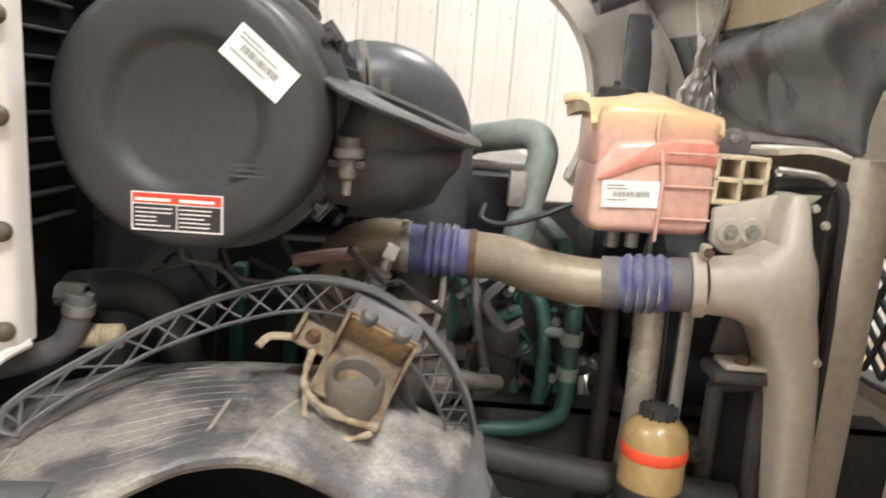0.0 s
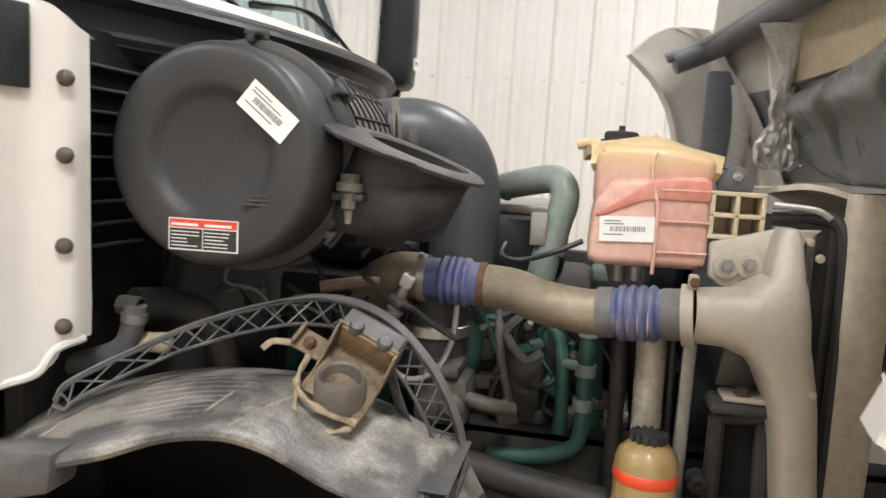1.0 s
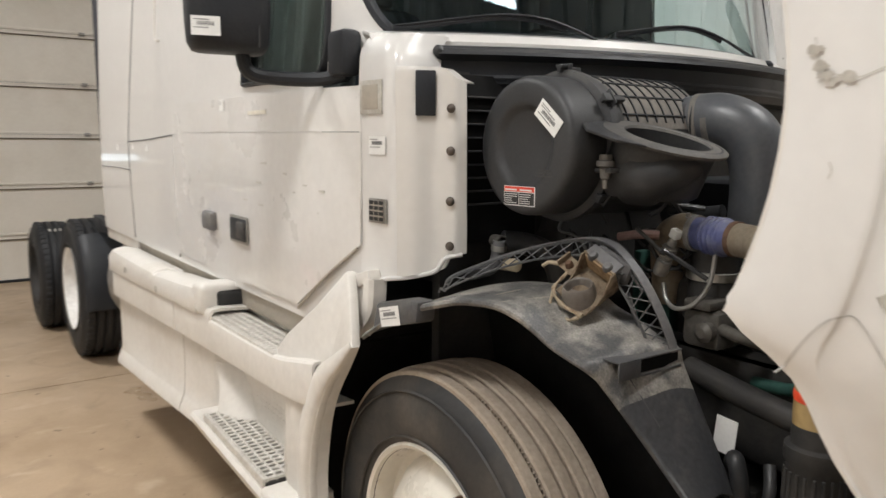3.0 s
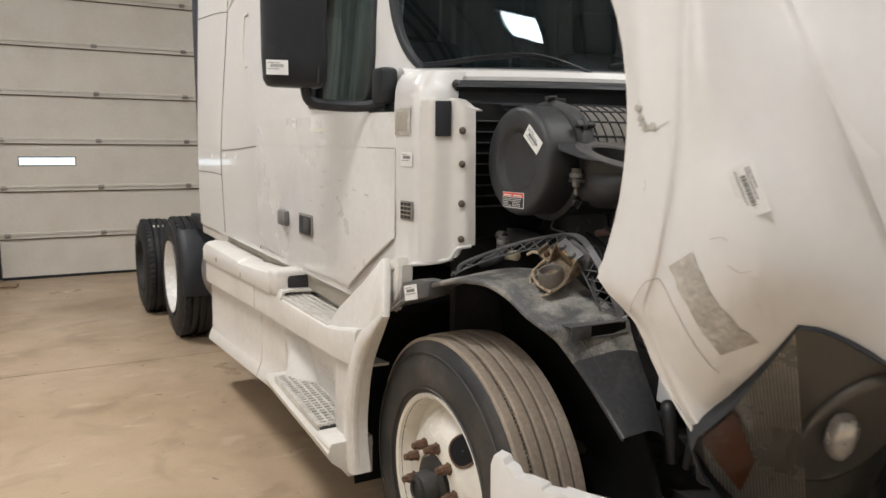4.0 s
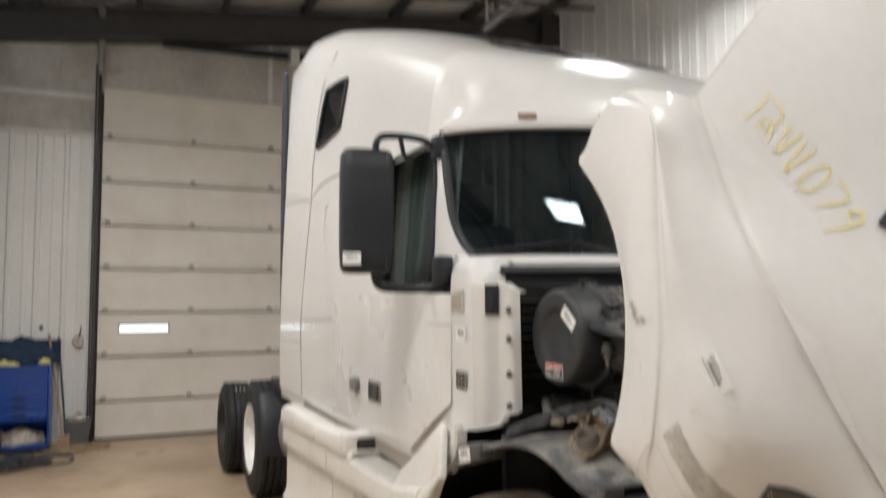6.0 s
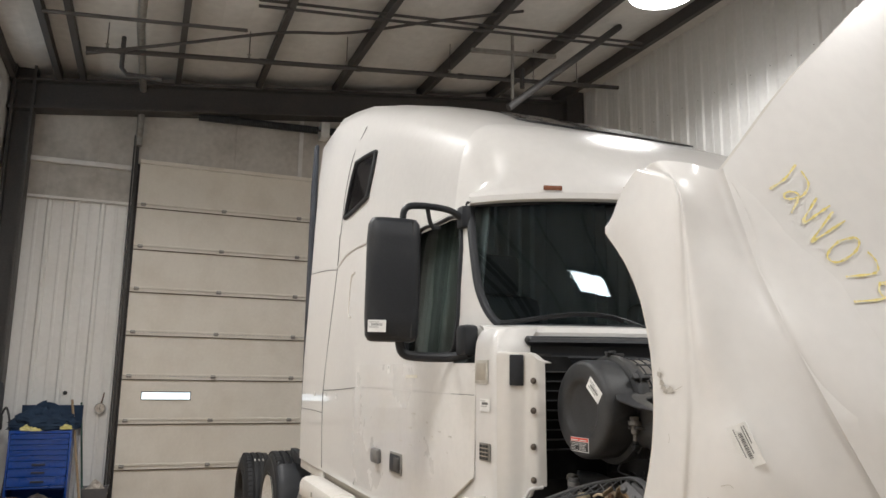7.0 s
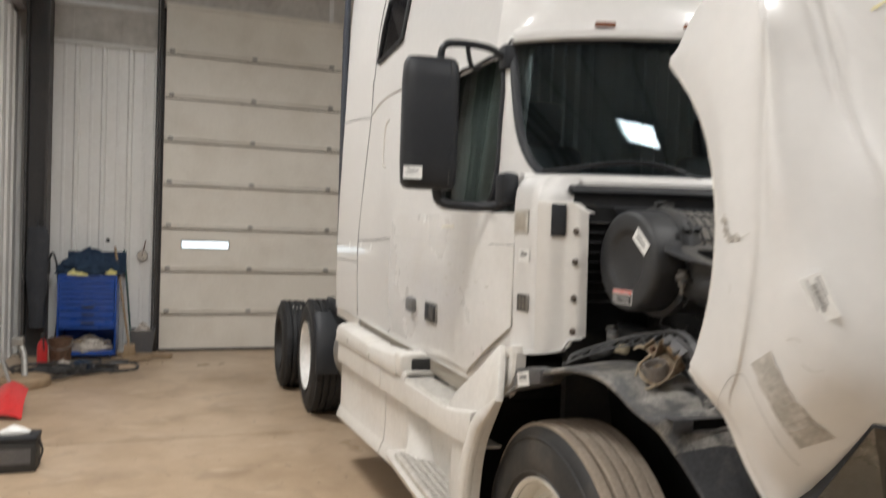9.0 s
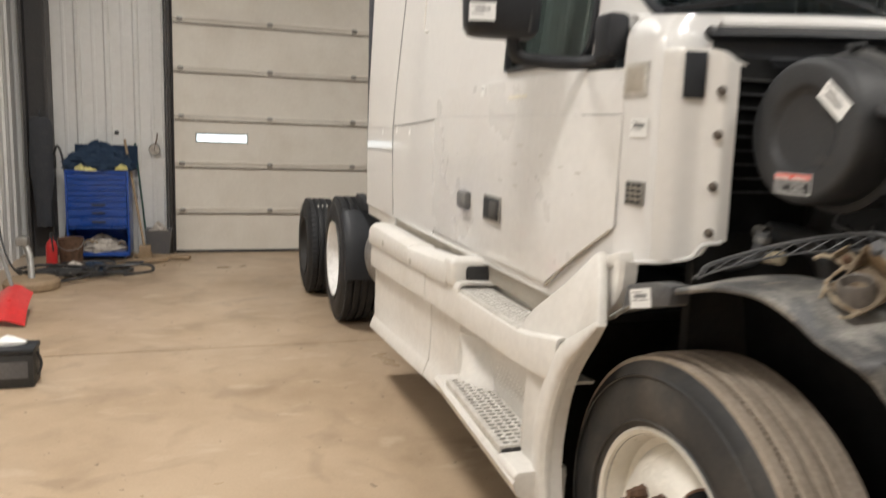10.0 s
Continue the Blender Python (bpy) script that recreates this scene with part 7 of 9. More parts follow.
for dy, z0, z1 in ((0.0, 1.42, 1.74), (0.06, 1.44, 1.72), (-0.07, 1.40, 1.75)):
    part("panel_fold", tube([(hood_x(1.66 + dy + 0.1 * t, z0 + (z1 - z0) * t) - 0.055, 1.66 + dy + 0.1 * t, z0 + (z1 - z0) * t) for t in (0, 0.33, 0.66, 1.0)], 0.012, 8, 4, flat=0.5), BEIGEP, hood, "", 1.2)
# dark beam, pad and pale strip on the far inner side
BEAM = [(0.545, 2.97, 2.05), (0.688, 2.96, 2.113), (0.762, 2.704, 2.141), (0.80, 2.385, 2.142), (0.822, 2.09, 2.132), (0.83, 1.83, 2.114), (0.82, 1.4, 2.09)]
beam = part("far_channel", tube(BEAM, 0.056, 16, 6, flat=0.75), BLUEG, hood, "dark grey stiffener beam")
part("channel_ridge", tube([(x - 0.03, y - 0.03, z + 0.012) for x, y, z in BEAM], 0.02, 10, 6), BLUEG, beam)
part("far_pad", box(0.675, 0.785, 2.97, 3.01, 1.66, 2.03, 0.012), BLUEG, hood, "dark rubber pad")
part("far_strip", tube([(0.795, 2.95, 1.665), (0.805, 2.945, 1.78), (0.80, 2.945, 1.9), (0.788, 2.95, 1.98)], 0.032, 10, 4, flat=0.25), SILVERIN, hood, "grey dusty plastic strip")
# crumpled foil heat shield
rnd = random.Random(8)
rows = []
for j in range(25):
    z = 1.665 + 0.43 * j / 24
    w = table(z, [(1.665, 0.045), (1.69, 0.085), (1.75, 0.08), (1.80, 0.045), (1.83, 0.03), (1.87, 0.045), (1.97, 0.018), (2.095, 0.10)])
    cx, cy = table(z, [(1.665, 0.90), (1.83, 0.878), (1.97, 0.852), (2.1, 0.83)]), table(z, [(1.665, 2.74), (1.83, 2.68), (1.97, 2.52), (2.1, 2.42)])
    rows.append([])
    for k in range(19):
        q = Vector((k * 0.33, j * 0.36, 4.0))
        f = (abs(noise.noise(q)) + 0.5 * abs(noise.noise(q * 2.3))) * (1.0 if z < 1.9 else 0.35)
        calm = 1.0 if z < 1.9 else 0.2
        rows[-1].append((cx + w * (k - 9) / 9 + 0.012 * calm * noise.noise(q * 1.3), cy - 0.05 * f - 0.02 * math.cos((k - 9) / 5), z + 0.012 * calm * noise.noise(q * 1.7 + Vector((7, 0, 0)))))
part("foil_shield", grid(rows, 0.002), FOIL, hood, "crumpled silver foil heat shield", 0.5)

# ---- bumper ----
top = [(0.045, 0.775), (0.058, 0.803), (0.088, 0.806), (0.10, 0.793), (0.13, 0.792), (0.152, 0.776), (0.20, 0.79), (0.262, 0.800), (0.268, 0.792), (0.34, 0.812), (0.346, 0.820), (0.42, 0.836), (0.50, 0.856), (0.66, 0.893), (0.88, 0.965), (1.0, 0.99)]
rows = []
for z_of in (1.0, 0.985, 0.7, 0.4, 0.0):
    r = []
    for x, z in top:
        bulge = 0.03 * math.sin(math.pi * z_of)
        x0 = table(z_of, [(0, 0.12), (1, 0.0)])
        r.append((x + x0 * (1 - x), 0.745 - bulge + 0.02 * (z_of == 1.0) + 0.25 * max(0, x - 0.7) ** 1.5, 0.33 + (z - 0.33) * z_of))
    for x, y in ((1.12, 0.93), (1.22, 1.1), (1.3, 1.5), (1.32, CY), (1.3, 2.36), (1.22, 2.76), (1.12, 2.93), (0.9, 3.08), (0.3, 3.12)):
        r.append((x, y, 0.33 + (0.98 - 0.33) * z_of))
    rows.append(r)
bump = part("bumper", grid(rows, 0.014), WHITE, truck, "white plastic bumper with a broken jagged top edge", 0.6)
rnd = random.Random(5)
for x in (0.12, 0.3, 0.37, 0.41, 0.56, 0.62):
    z = table(x, top)
    part("broken_tab", prism([(x - 0.02, z - 0.02), (x - 0.012, z + rnd.uniform(0.0, 0.01)), (x + 0.01, z + rnd.uniform(0.004, 0.012)), (x + 0.022, z - 0.02)], "y", 0.75, 0.765, 0.002), CREAM, bump)


# ---- engine bay ----
GRIME = material("grimy cast metal", (0.10, 0.092, 0.08), (0.045, 0.04, 0.034), 0.8, 16, 70, 0.6, 0.2, bump=0.3)
AX, AZ = -0.312, 1.597      # axis of the air filter, along y
AC_Y = 1.03
ac = part("air_filter", lathe([(0.168, 0.115), (0.186, 0.12), (0.19, 0.135), (0.188, 0.17), (0.183, 0.18), (0.183, 0.50), (0.17, 0.515), (0.0001, 0.515)], (AX, AC_Y, AZ), "y", 64), ACBLK, truck, "large round black air filter housing", 0.5)
part("lid", lathe([(0.0001, 0.019), (0.085, 0.017), (0.093, 0.013), (0.101, 0.006), (0.107, 0.002), (0.115, 0.0), (0.155, 0.0), (0.164, 0.0025), (0.171, 0.009), (0.175, 0.02), (0.176, 0.036), (0.176, 0.115), (0.170, 0.118)], (AX, AC_Y, AZ), "y", 72), ACBLK, ac, "dished black filter lid", 0.5)
part("clamp_band", lathe([(0.182, 0.118), (0.194, 0.122), (0.197, 0.135), (0.194, 0.15), (0.184, 0.155)], (AX, AC_Y, AZ), "y", 64), DUSTP, ac)
b = bmesh.new()
for k in range(9):
    y = AC_Y + 0.19 + 0.036 * k
    lathe([(0.182, y - AC_Y), (0.188, y - AC_Y), (0.188, y - AC_Y + 0.003), (0.182, y - AC_Y + 0.004)], (AX, AC_Y, AZ), "y", 40, b, (20, 125))
for a in range(26, 128, 17):
    u = radians(a)
    tube([(AX + 0.186 * math.cos(u), AC_Y + 0.18, AZ + 0.186 * math.sin(u)), (AX + 0.186 * math.cos(u), AC_Y + 0.5, AZ + 0.186 * math.sin(u))], 0.0026, 5, 1, b, False)
part("body_ribs", b, BLACKP, ac, "dark raised rib grid")["kind"] = "stuff"
part("body_top", lathe([(0.184, 0.18), (0.1845, 0.5)], (AX, AC_Y, AZ), "y", 40, None, (15, 130)), ACDUST, ac)
for a, w in ((36, 0.05), (-38, 0.05), (150, 0.05), (88, 0.04)):
    u = radians(a)
    m = Matrix.Translation((AX + 0.192 * math.cos(u), AC_Y + 0.14, AZ + 0.192 * math.sin(u))) @ Matrix.Rotation(-u, 4, "Y")
    b = box(-0.004, 0.012, -0.03, 0.045, -0.006, 0.006, 0.002, m=m)
    box(0.0, 0.020, -0.006, -0.001, -0.022, 0.022, 0.002, b, m)
    box(0.008, 0.016, -0.03, -0.006, -0.012, 0.012, 0.002, b, m)
    part("latch", b, ACBLK, ac, "black plastic latch")
# stickers: warning label and paper tag
wl = plane_pose((-0.318, AC_Y - 0.0005, 1.4715), (1, 0, 0.012), (0, 0, 1))
warn = sticker("warning_label", wl, 0.117, 0.05, ac, "black and red warning label with white border", 0, False, top=REDINK)
b = box(-0.056, 0.056, -0.0225, 0.009, 0.0015, 0.0022)
b.transform(wl)
part("panel", b, INK, warn, "", 0)
b = bmesh.new()
rnd = random.Random(2)
for c in (-0.053, 0.003):
    for k in range(5):
        z = 0.005 - k * 0.0055
        box(c, c + rnd.uniform(0.025, 0.048), z - 0.0016, z, 0.0022, 0.0028, bm=b)
    box(c, c + 0.045, 0.0135, 0.0175, 0.0024, 0.0030, bm=b)
box(-0.0005, 0.0005, -0.022, 0.009, 0.0022, 0.0028, bm=b)
b.transform(wl)
part("print", b, LABEL, warn, "", 0)
sticker("sticker", plane_pose((-0.219, AC_Y - 0.0005, 1.666), (0.072, 0, -0.058), (0.058, 0, 0.072)), 0.093, 0.047, ac, "white barcode sticker", 4, True, seed=21)
b = bmesh.new()
for k in range(3):
    box(-0.262 + 0.004 * k, -0.195 - 0.006 * k, AC_Y - 0.0008, AC_Y + 0.001, 1.523 + 0.007 * k, 1.527 + 0.007 * k, bm=b)
part("embossing", b, DUSTP, ac, "embossed lettering as plain bars", 0)
for x, y, h_ in ((-0.565, 1.268, 0.055), (-0.575, 1.345, 0.06), (-0.60, 1.42, 0.07)):
    part("filter_foot", prism([(y - 0.022, 1.335), (y + 0.020, 1.335), (y + 0.012, 1.335 + h_), (y + 0.002, 1.335 + h_ * 0.9)], "x", x, x + 0.012, 0.002), DUSTP, ac, "dusty triangular filter foot")
# intake scoop rising to an oval mouth
def oval(c, ax, ay, tilt, n_=28):
    m = Matrix.Translation(c) @ Matrix.Rotation(radians(tilt[2]), 4, "Z") @ Matrix.Rotation(radians(tilt[1]), 4, "Y") @ Matrix.Rotation(radians(tilt[0]), 4, "X")
    return [m @ Vector((ax * math.cos(2 * math.pi * k / n_), ay * math.sin(2 * math.pi * k / n_), 0)) for k in range(n_)]


rows = [oval((-0.10, 1.25, 1.470), 0.01, 0.01, (0, 5, 45)), oval((-0.10, 1.25, 1.472), 0.10, 0.07, (0, 5, 45)), oval((-0.095, 1.25, 1.49), 0.122, 0.085, (0, 6, 45)), oval((-0.07, 1.245, 1.55), 0.126, 0.08, (6, 9, 47)), oval((-0.045, 1.24, 1.588), 0.122, 0.066, (14, 11, 49)), oval((-0.03, 1.235, 1.608), 0.125, 0.062, (20, 12, 50)), oval((-0.026, 1.235, 1.614), 0.137, 0.068, (20, 12, 50)), oval((-0.026, 1.237, 1.620), 0.130, 0.064, (20, 12, 50)), oval((-0.027, 1.234, 1.615), 0.104, 0.058, (20, 12, 50)), oval((-0.04, 1.24, 1.58), 0.10, 0.054, (20, 12, 50)), oval((-0.08, 1.25, 1.52), 0.07, 0.045, (20, 12, 50)), oval((-0.085, 1.25, 1.51), 0.01, 0.01, (20, 12, 50))]
part("intake_scoop", grid(rows, 0, None, True), ACBLK, ac, "black intake scoop with oval mouth", 0.7)
rows = [oval((-0.027, 1.234, 1.616), 0.104, 0.057, (20, 12, 50)), oval((-0.027, 1.235, 1.6215), 0.107, 0.060, (20, 12, 50)), oval((-0.034, 1.232, 1.621), 0.148, 0.082, (20, 12, 50)), oval((-0.034, 1.232, 1.617), 0.153, 0.086, (20, 12, 50)), oval((-0.034, 1.233, 1.610), 0.150, 0.083, (20, 12, 50))]
part("scoop_lip", grid(rows, 0, None, True), material("pale dust on scoop flange", (0.075, 0.072, 0.068), (0.15, 0.14, 0.125), 0.8, 9, 90, 0.6, bump=0.1), ac, "dusty flat flange round the scoop mouth", 0.7)
pl = prism([(-0.215, 0.045), (-0.205, 0.085), (-0.06, 0.081), (-0.095, 0.055), (-0.112, 0.0), (-0.095, -0.055), (-0.05, -0.084), (-0.12, -0.088), (-0.19, -0.06)], "z", -0.008, -0.001, 0.002)
pl.transform(Matrix.Translation((-0.034, 1.232, 1.621)) @ Matrix.Rotation(radians(50), 4, "Z") @ Matrix.Rotation(radians(12), 4, "Y") @ Matrix.Rotation(radians(20), 4, "X"))
part("scoop_plate", pl, DUSTP, ac, "flat plate joining scoop and housing")
rows = [oval((-0.16, 1.22, 1.54), 0.09, 0.09, (0, 70, 20)), oval((-0.09, 1.22, 1.53), 0.08, 0.085, (0, 70, 30)), oval((-0.03, 1.25, 1.545), 0.058, 0.07, (0, 70, 40)), oval((0.015, 1.285, 1.56), 0.036, 0.045, (0, 70, 40)), oval((0.03, 1.30, 1.565), 0.012, 0.015, (0, 70, 40))]
part("scoop_body", grid(rows, 0, None, True), ACBLK, ac, "black scoop body", 0.8)
gs = part("restriction_gauge", lathe([(0.0001, 0.035), (0.016, 0.035), (0.016, 0.022), (0.022, 0.02), (0.022, 0.008), (0.014, 0.004), (0.012, -0.02), (0.007, -0.024), (0.006, -0.045), (0.0001, -0.047)], (-0.115, 1.12, 1.545), "z", 16), ACDUST, ac, "small dusty restriction gauge")
part("gauge_clip", box(-0.142, -0.09, 1.11, 1.16, 1.537, 1.549, 0.003), DUSTP, gs)
# black elbow hose out of the filter
part("inlet_neck", tube([(-0.22, 1.50, 1.655), (-0.13, 1.525, 1.66)], lambda t: 0.07 + 0.006 * math.sin(t * 25), 28, 10), DUSTP, ac)
elbow = part("intake_elbow", tube([(-0.20, 1.515, 1.655), (-0.10, 1.54, 1.665), (-0.03, 1.565, 1.63), (0.0, 1.58, 1.55), (0.0, 1.585, 1.42), (-0.01, 1.59, 1.28)], lambda t: 0.078 - 0.004 * t, 32, 8), DUCT, truck, "thick black intake elbow hose")
for y0 in (0.0, 0.03):
    part("hose_ridge", tube([(-0.155 + y0, 1.53 + y0 * 0.3, 1.658), (-0.14 + y0, 1.534 + y0 * 0.3, 1.66)], 0.084, 28, 2), ACDUST, elbow)

# charge air pipe: elbow, blue hoses, pipe, clamps
part("charge_elbow", tube([(-0.175, 1.47, 1.18), (-0.172, 1.45, 1.27), (-0.15, 1.42, 1.345), (-0.09, 1.387, 1.383), (-0.03, 1.378, 1.384)], 0.046, 24, 8), PIPE, truck, "grimy cast charge air elbow")
def bellows(x0, x1, a, b_, r, rings, m_, parent, label):
    pa, pb = Vector(a), Vector(b_)
    def rad(t):
        u = (t - 0.25) / 0.5
        return r + (0.006 * abs(math.sin(math.pi * rings * u)) if 0 <= u <= 1 else -0.001)
    return part("blue_hose", tube([pa, pa.lerp(pb, 0.5), pb], rad, 28, 40), m_, parent, label, 1.2)
h1 = bellows(0, 0, (-0.032, 1.378, 1.384), (0.086, 1.370, 1.382), 0.0425, 4, BLUE, truck, "blue ribbed silicone hose")
part("hose_clamp", tube([(-0.045, 1.378, 1.384), (-0.030, 1.378, 1.384)], 0.0465, 28, 1), STEEL, h1, "steel hose clamp")
bolt((-0.038, 1.345, 1.425), (0, -0.3, 1), 0.006, 0.012, STEEL, h1, "clamp_bolt")
for t in (0.30, 0.42, 0.54, 0.66):
    x = -0.032 + 0.118 * t
    part("wire_ring", tube([(x - 0.0016, 1.376, 1.3835), (x + 0.0016, 1.376, 1.3835)], 0.0478, 28, 1), BRIGHT, h1, "bright wire ring")
part("rust_band", tube([(0.074, 1.371, 1.382), (0.088, 1.37, 1.382)], 0.0435, 28, 1), RUST, h1)
part("charge_pipe", tube([(0.08, 1.37, 1.382), (0.14, 1.352, 1.380), (0.20, 1.325, 1.367), (0.26, 1.308, 1.362), (0.315, 1.30, 1.362)], 0.0405, 28, 8), PIPE, truck, "tarnished S-bend charge air pipe")
h2 = bellows(0, 0, (0.298, 1.302, 1.363), (0.432, 1.275, 1.376), 0.044, 4, BLUE, truck, "blue ribbed silicone hose")
for a, c in ((0.298, 0.325), (0.405, 0.436)):
    part("hose_cuff", tube([(a, 1.302 - (a - 0.298) * 0.2, 1.363 + (a - 0.298) * 0.1), (c, 1.302 - (c - 0.298) * 0.2, 1.363 + (c - 0.298) * 0.1)], 0.0448, 28, 1), GREYH, h2, "grey hose cuff")
for t in (0.30, 0.42, 0.54, 0.66):
    x = 0.298 + 0.134 * t
    p = Vector((x, 1.302 - (x - 0.298) * 0.2, 1.363 + (x - 0.298) * 0.1))
    part("wire_ring", tube([p - Vector((0.0016, -0.0003, 0)), p + Vector((0.0016, -0.0003, 0))], 0.0492, 28, 1), BRIGHT, h2, "bright wire ring")
cl = part("band_clamp", tube([(0.436, 1.273, 1.377), (0.456, 1.269, 1.379)], 0.053, 32, 1), TANALU, truck, "pale band clamp")
part("clamp_ear", box(0.438, 0.454, 1.24, 1.262, 1.425, 1.45, 0.004), TANALU, cl)
bolt((0.446, 1.238, 1.438), (0, -1, 0), 0.006, 0.008, RUST, cl, "clamp_bolt")

# charge air cooler end tank: duct growing into a tall tank
def rr(cx, cy, cz, ax, az, sx=None, p=0.5, n_=28):
    """A rounded rectangle in a plane facing x."""
    out = []
    for k in range(n_):
        a = 2 * math.pi * k / n_
        c_, s_ = math.cos(a), math.sin(a)
        out.append((cx, cy + ax * math.copysign(abs(c_) ** p, c_), cz + az * math.copysign(abs(s_) ** p, s_)))
    return out


rows = [rr(0.452, 1.27, 1.379, 0.047, 0.047, p=1.0), rr(0.50, 1.265, 1.382, 0.048, 0.05, p=0.9), rr(0.55, 1.265, 1.376, 0.052, 0.062, p=0.8)]
tank = part("cooler_tank", grid(rows, 0, None, True), TANALU, truck, "dust-caked cast charge cooler end tank", 0.8)


def slab(z, x0, x1, y0, y1, n_=24, p=0.55):
    out = []
    for k in range(n_):
        a = 2 * math.pi * k / n_
        c_, s_ = math.cos(a), math.sin(a)
        out.append(((x0 + x1) / 2 + (x1 - x0) / 2 * math.copysign(abs(c_) ** p, c_), (y0 + y1) / 2 + (y1 - y0) / 2 * math.copysign(abs(s_) ** p, s_), z))
    return out


rows = [slab(0.80, 0.642, 0.70, 1.25, 1.36), slab(0.95, 0.628, 0.692, 1.24, 1.36), slab(1.106, 0.604, 0.676, 1.228, 1.36), slab(1.172, 0.596, 0.668, 1.224, 1.36), slab(1.246, 0.582, 0.660, 1.222, 1.36), slab(1.29, 0.562, 0.652, 1.22, 1.36), slab(1.325, 0.535, 0.645, 1.217, 1.36), slab(1.345, 0.512, 0.640, 1.215, 1.36), slab(1.39, 0.505, 0.636, 1.215, 1.36), slab(1.43, 0.522, 0.630, 1.225, 1.36), slab(1.455, 0.565, 0.626, 1.25, 1.36), slab(1.52, 0.575, 0.618, 1.27, 1.36), slab(1.535, 0.585, 0.612, 1.28, 1.36)]
b = grid(rows, 0, None, True)
b.faces.new([v for v in b.verts][-24:])
part("tank_body", b, TANALU, tank, "", 0.8)
part("tank_ear", prism([(0.478, 1.50), (0.48, 1.44), (0.50, 1.425), (0.56, 1.42), (0.62, 1.50), (0.66, 1.535), (0.58, 1.53)], "y", 1.325, 1.345, 0.006), TANALU, tank)
for x in (0.508, 0.545):
    part("boss", lathe([(0.022, 0.0), (0.022, -0.006), (0.0001, -0.007)], (x, 1.325, 1.462 + (x - 0.508) * 0.1), "y", 18), TANALU, tank)
    bolt((x, 1.318, 1.462 + (x - 0.508) * 0.1), (0, -1, 0), 0.009, 0.01, STEEL, tank)
for x, z in ((0.63, 1.515), (0.645, 1.49), (0.64, 1.275), (0.645, 1.12), (0.647, 1.0), (0.65, 0.9)):
    part("rivet", lathe([(0.0001, -0.006), (0.006, -0.005), (0.008, 0.002)], (x, table(z, [(0.8, 1.272), (1.1, 1.238), (1.3, 1.222), (1.45, 1.26), (1.53, 1.3)]), z), "y", 12), TANALU, tank)
part("cooler_core", box(0.672, 0.70, 1.33, 2.55, 0.75, 1.54, 0.004), DARK, truck, "dark radiator core")
for y in (1.42, 1.7, 2.0, 2.3):
    part("core_strut", box(0.665, 0.673, y - 0.012, y + 0.012, 0.76, 1.52), STEEL, truck)
# tan shroud edge beside the tank
sh = [[(0.684, 1.31, z), (0.70, 1.285, z), (0.76 + table(z, [(0.7, 0.0), (1.55, 0.01), (1.61, -0.03)]), 1.31, z), (0.775, 1.36, z), (0.775, 1.45, z)] for z in (0.70, 0.9, 1.1, 1.3, 1.45, 1.54, 1.585, 1.60)]
shroud = part("radiator_shroud", grid(smooth_rows(sh, 3, 2), 0.01), BEIGEP, truck, "tan dusty radiator side shroud", 0.8)
part("shroud_top", grid(smooth_rows([[(0.585, 1.36, 1.605), (0.63, 1.33, 1.612), (0.69, 1.32, 1.60), (0.76, 1.33, 1.565)], [(0.59, 1.50, 1.60), (0.63, 1.48, 1.605), (0.70, 1.46, 1.595), (0.77, 1.46, 1.56)], [(0.60, 1.9, 1.60), (0.64, 1.9, 1.605), (0.70, 1.9, 1.595), (0.77, 1.9, 1.56)]], 3, 3), 0.01), BEIGEP, shroud)
part("rubber_edge", tube([(0.688, 1.30, 0.75), (0.69, 1.295, 1.1), (0.69, 1.30, 1.4), (0.682, 1.31, 1.54), (0.64, 1.34, 1.555), (0.58, 1.35, 1.55)], 0.01, 8, 5), INK, shroud)
part("hood_latch", tube([(0.575, 1.33, 1.572), (0.64, 1.32, 1.568), (0.665, 1.315, 1.555)], 0.006, 8, 4), STEEL, shroud, "grey latch rod")

# expansion tank
et = part("expansion_tank", prism([(0.277, 1.443), (0.47, 1.447), (0.478, 1.46), (0.478, 1.602), (0.465, 1.615), (0.30, 1.60), (0.272, 1.55), (0.268, 1.46)], "y", 1.335, 1.52, 0.016, seg=3), PINKW, truck, "translucent expansion tank, pink coolant, yellowed top", 0.7)
part("tank_upper", prism([(0.272, 1.548), (0.44, 1.588), (0.478, 1.60), (0.483, 1.645), (0.40, 1.662), (0.288, 1.662), (0.272, 1.645)], "y", 1.345, 1.53, 0.016, seg=3), PINKW, et, "milky pink upper tank wall", 0.7)
part("coolant", prism([(0.276, 1.535), (0.285, 1.53), (0.36, 1.563), (0.385, 1.568), (0.474, 1.568), (0.474, 1.605), (0.385, 1.606), (0.37, 1.60)], "y", 1.331, 1.40, 0.004), COOLANT, et, "red coolant line showing through", 0.7)
part("tank_top", grid(smooth_rows([[(0.262, 1.36, 1.624), (0.30, 1.35, 1.629), (0.38, 1.345, 1.634), (0.44, 1.35, 1.629), (0.49, 1.36, 1.620)], [(0.262, 1.40, 1.656), (0.30, 1.39, 1.667), (0.38, 1.385, 1.674), (0.44, 1.39, 1.660), (0.50, 1.40, 1.648)], [(0.255, 1.47, 1.664), (0.30, 1.46, 1.674), (0.38, 1.455, 1.684), (0.44, 1.46, 1.668), (0.51, 1.47, 1.652)], [(0.245, 1.54, 1.652), (0.30, 1.54, 1.660), (0.38, 1.54, 1.668), (0.44, 1.54, 1.656), (0.50, 1.54, 1.639)]], 4, 4), 0.02), TANKTOP, et, "yellowed tank top", 1.0)
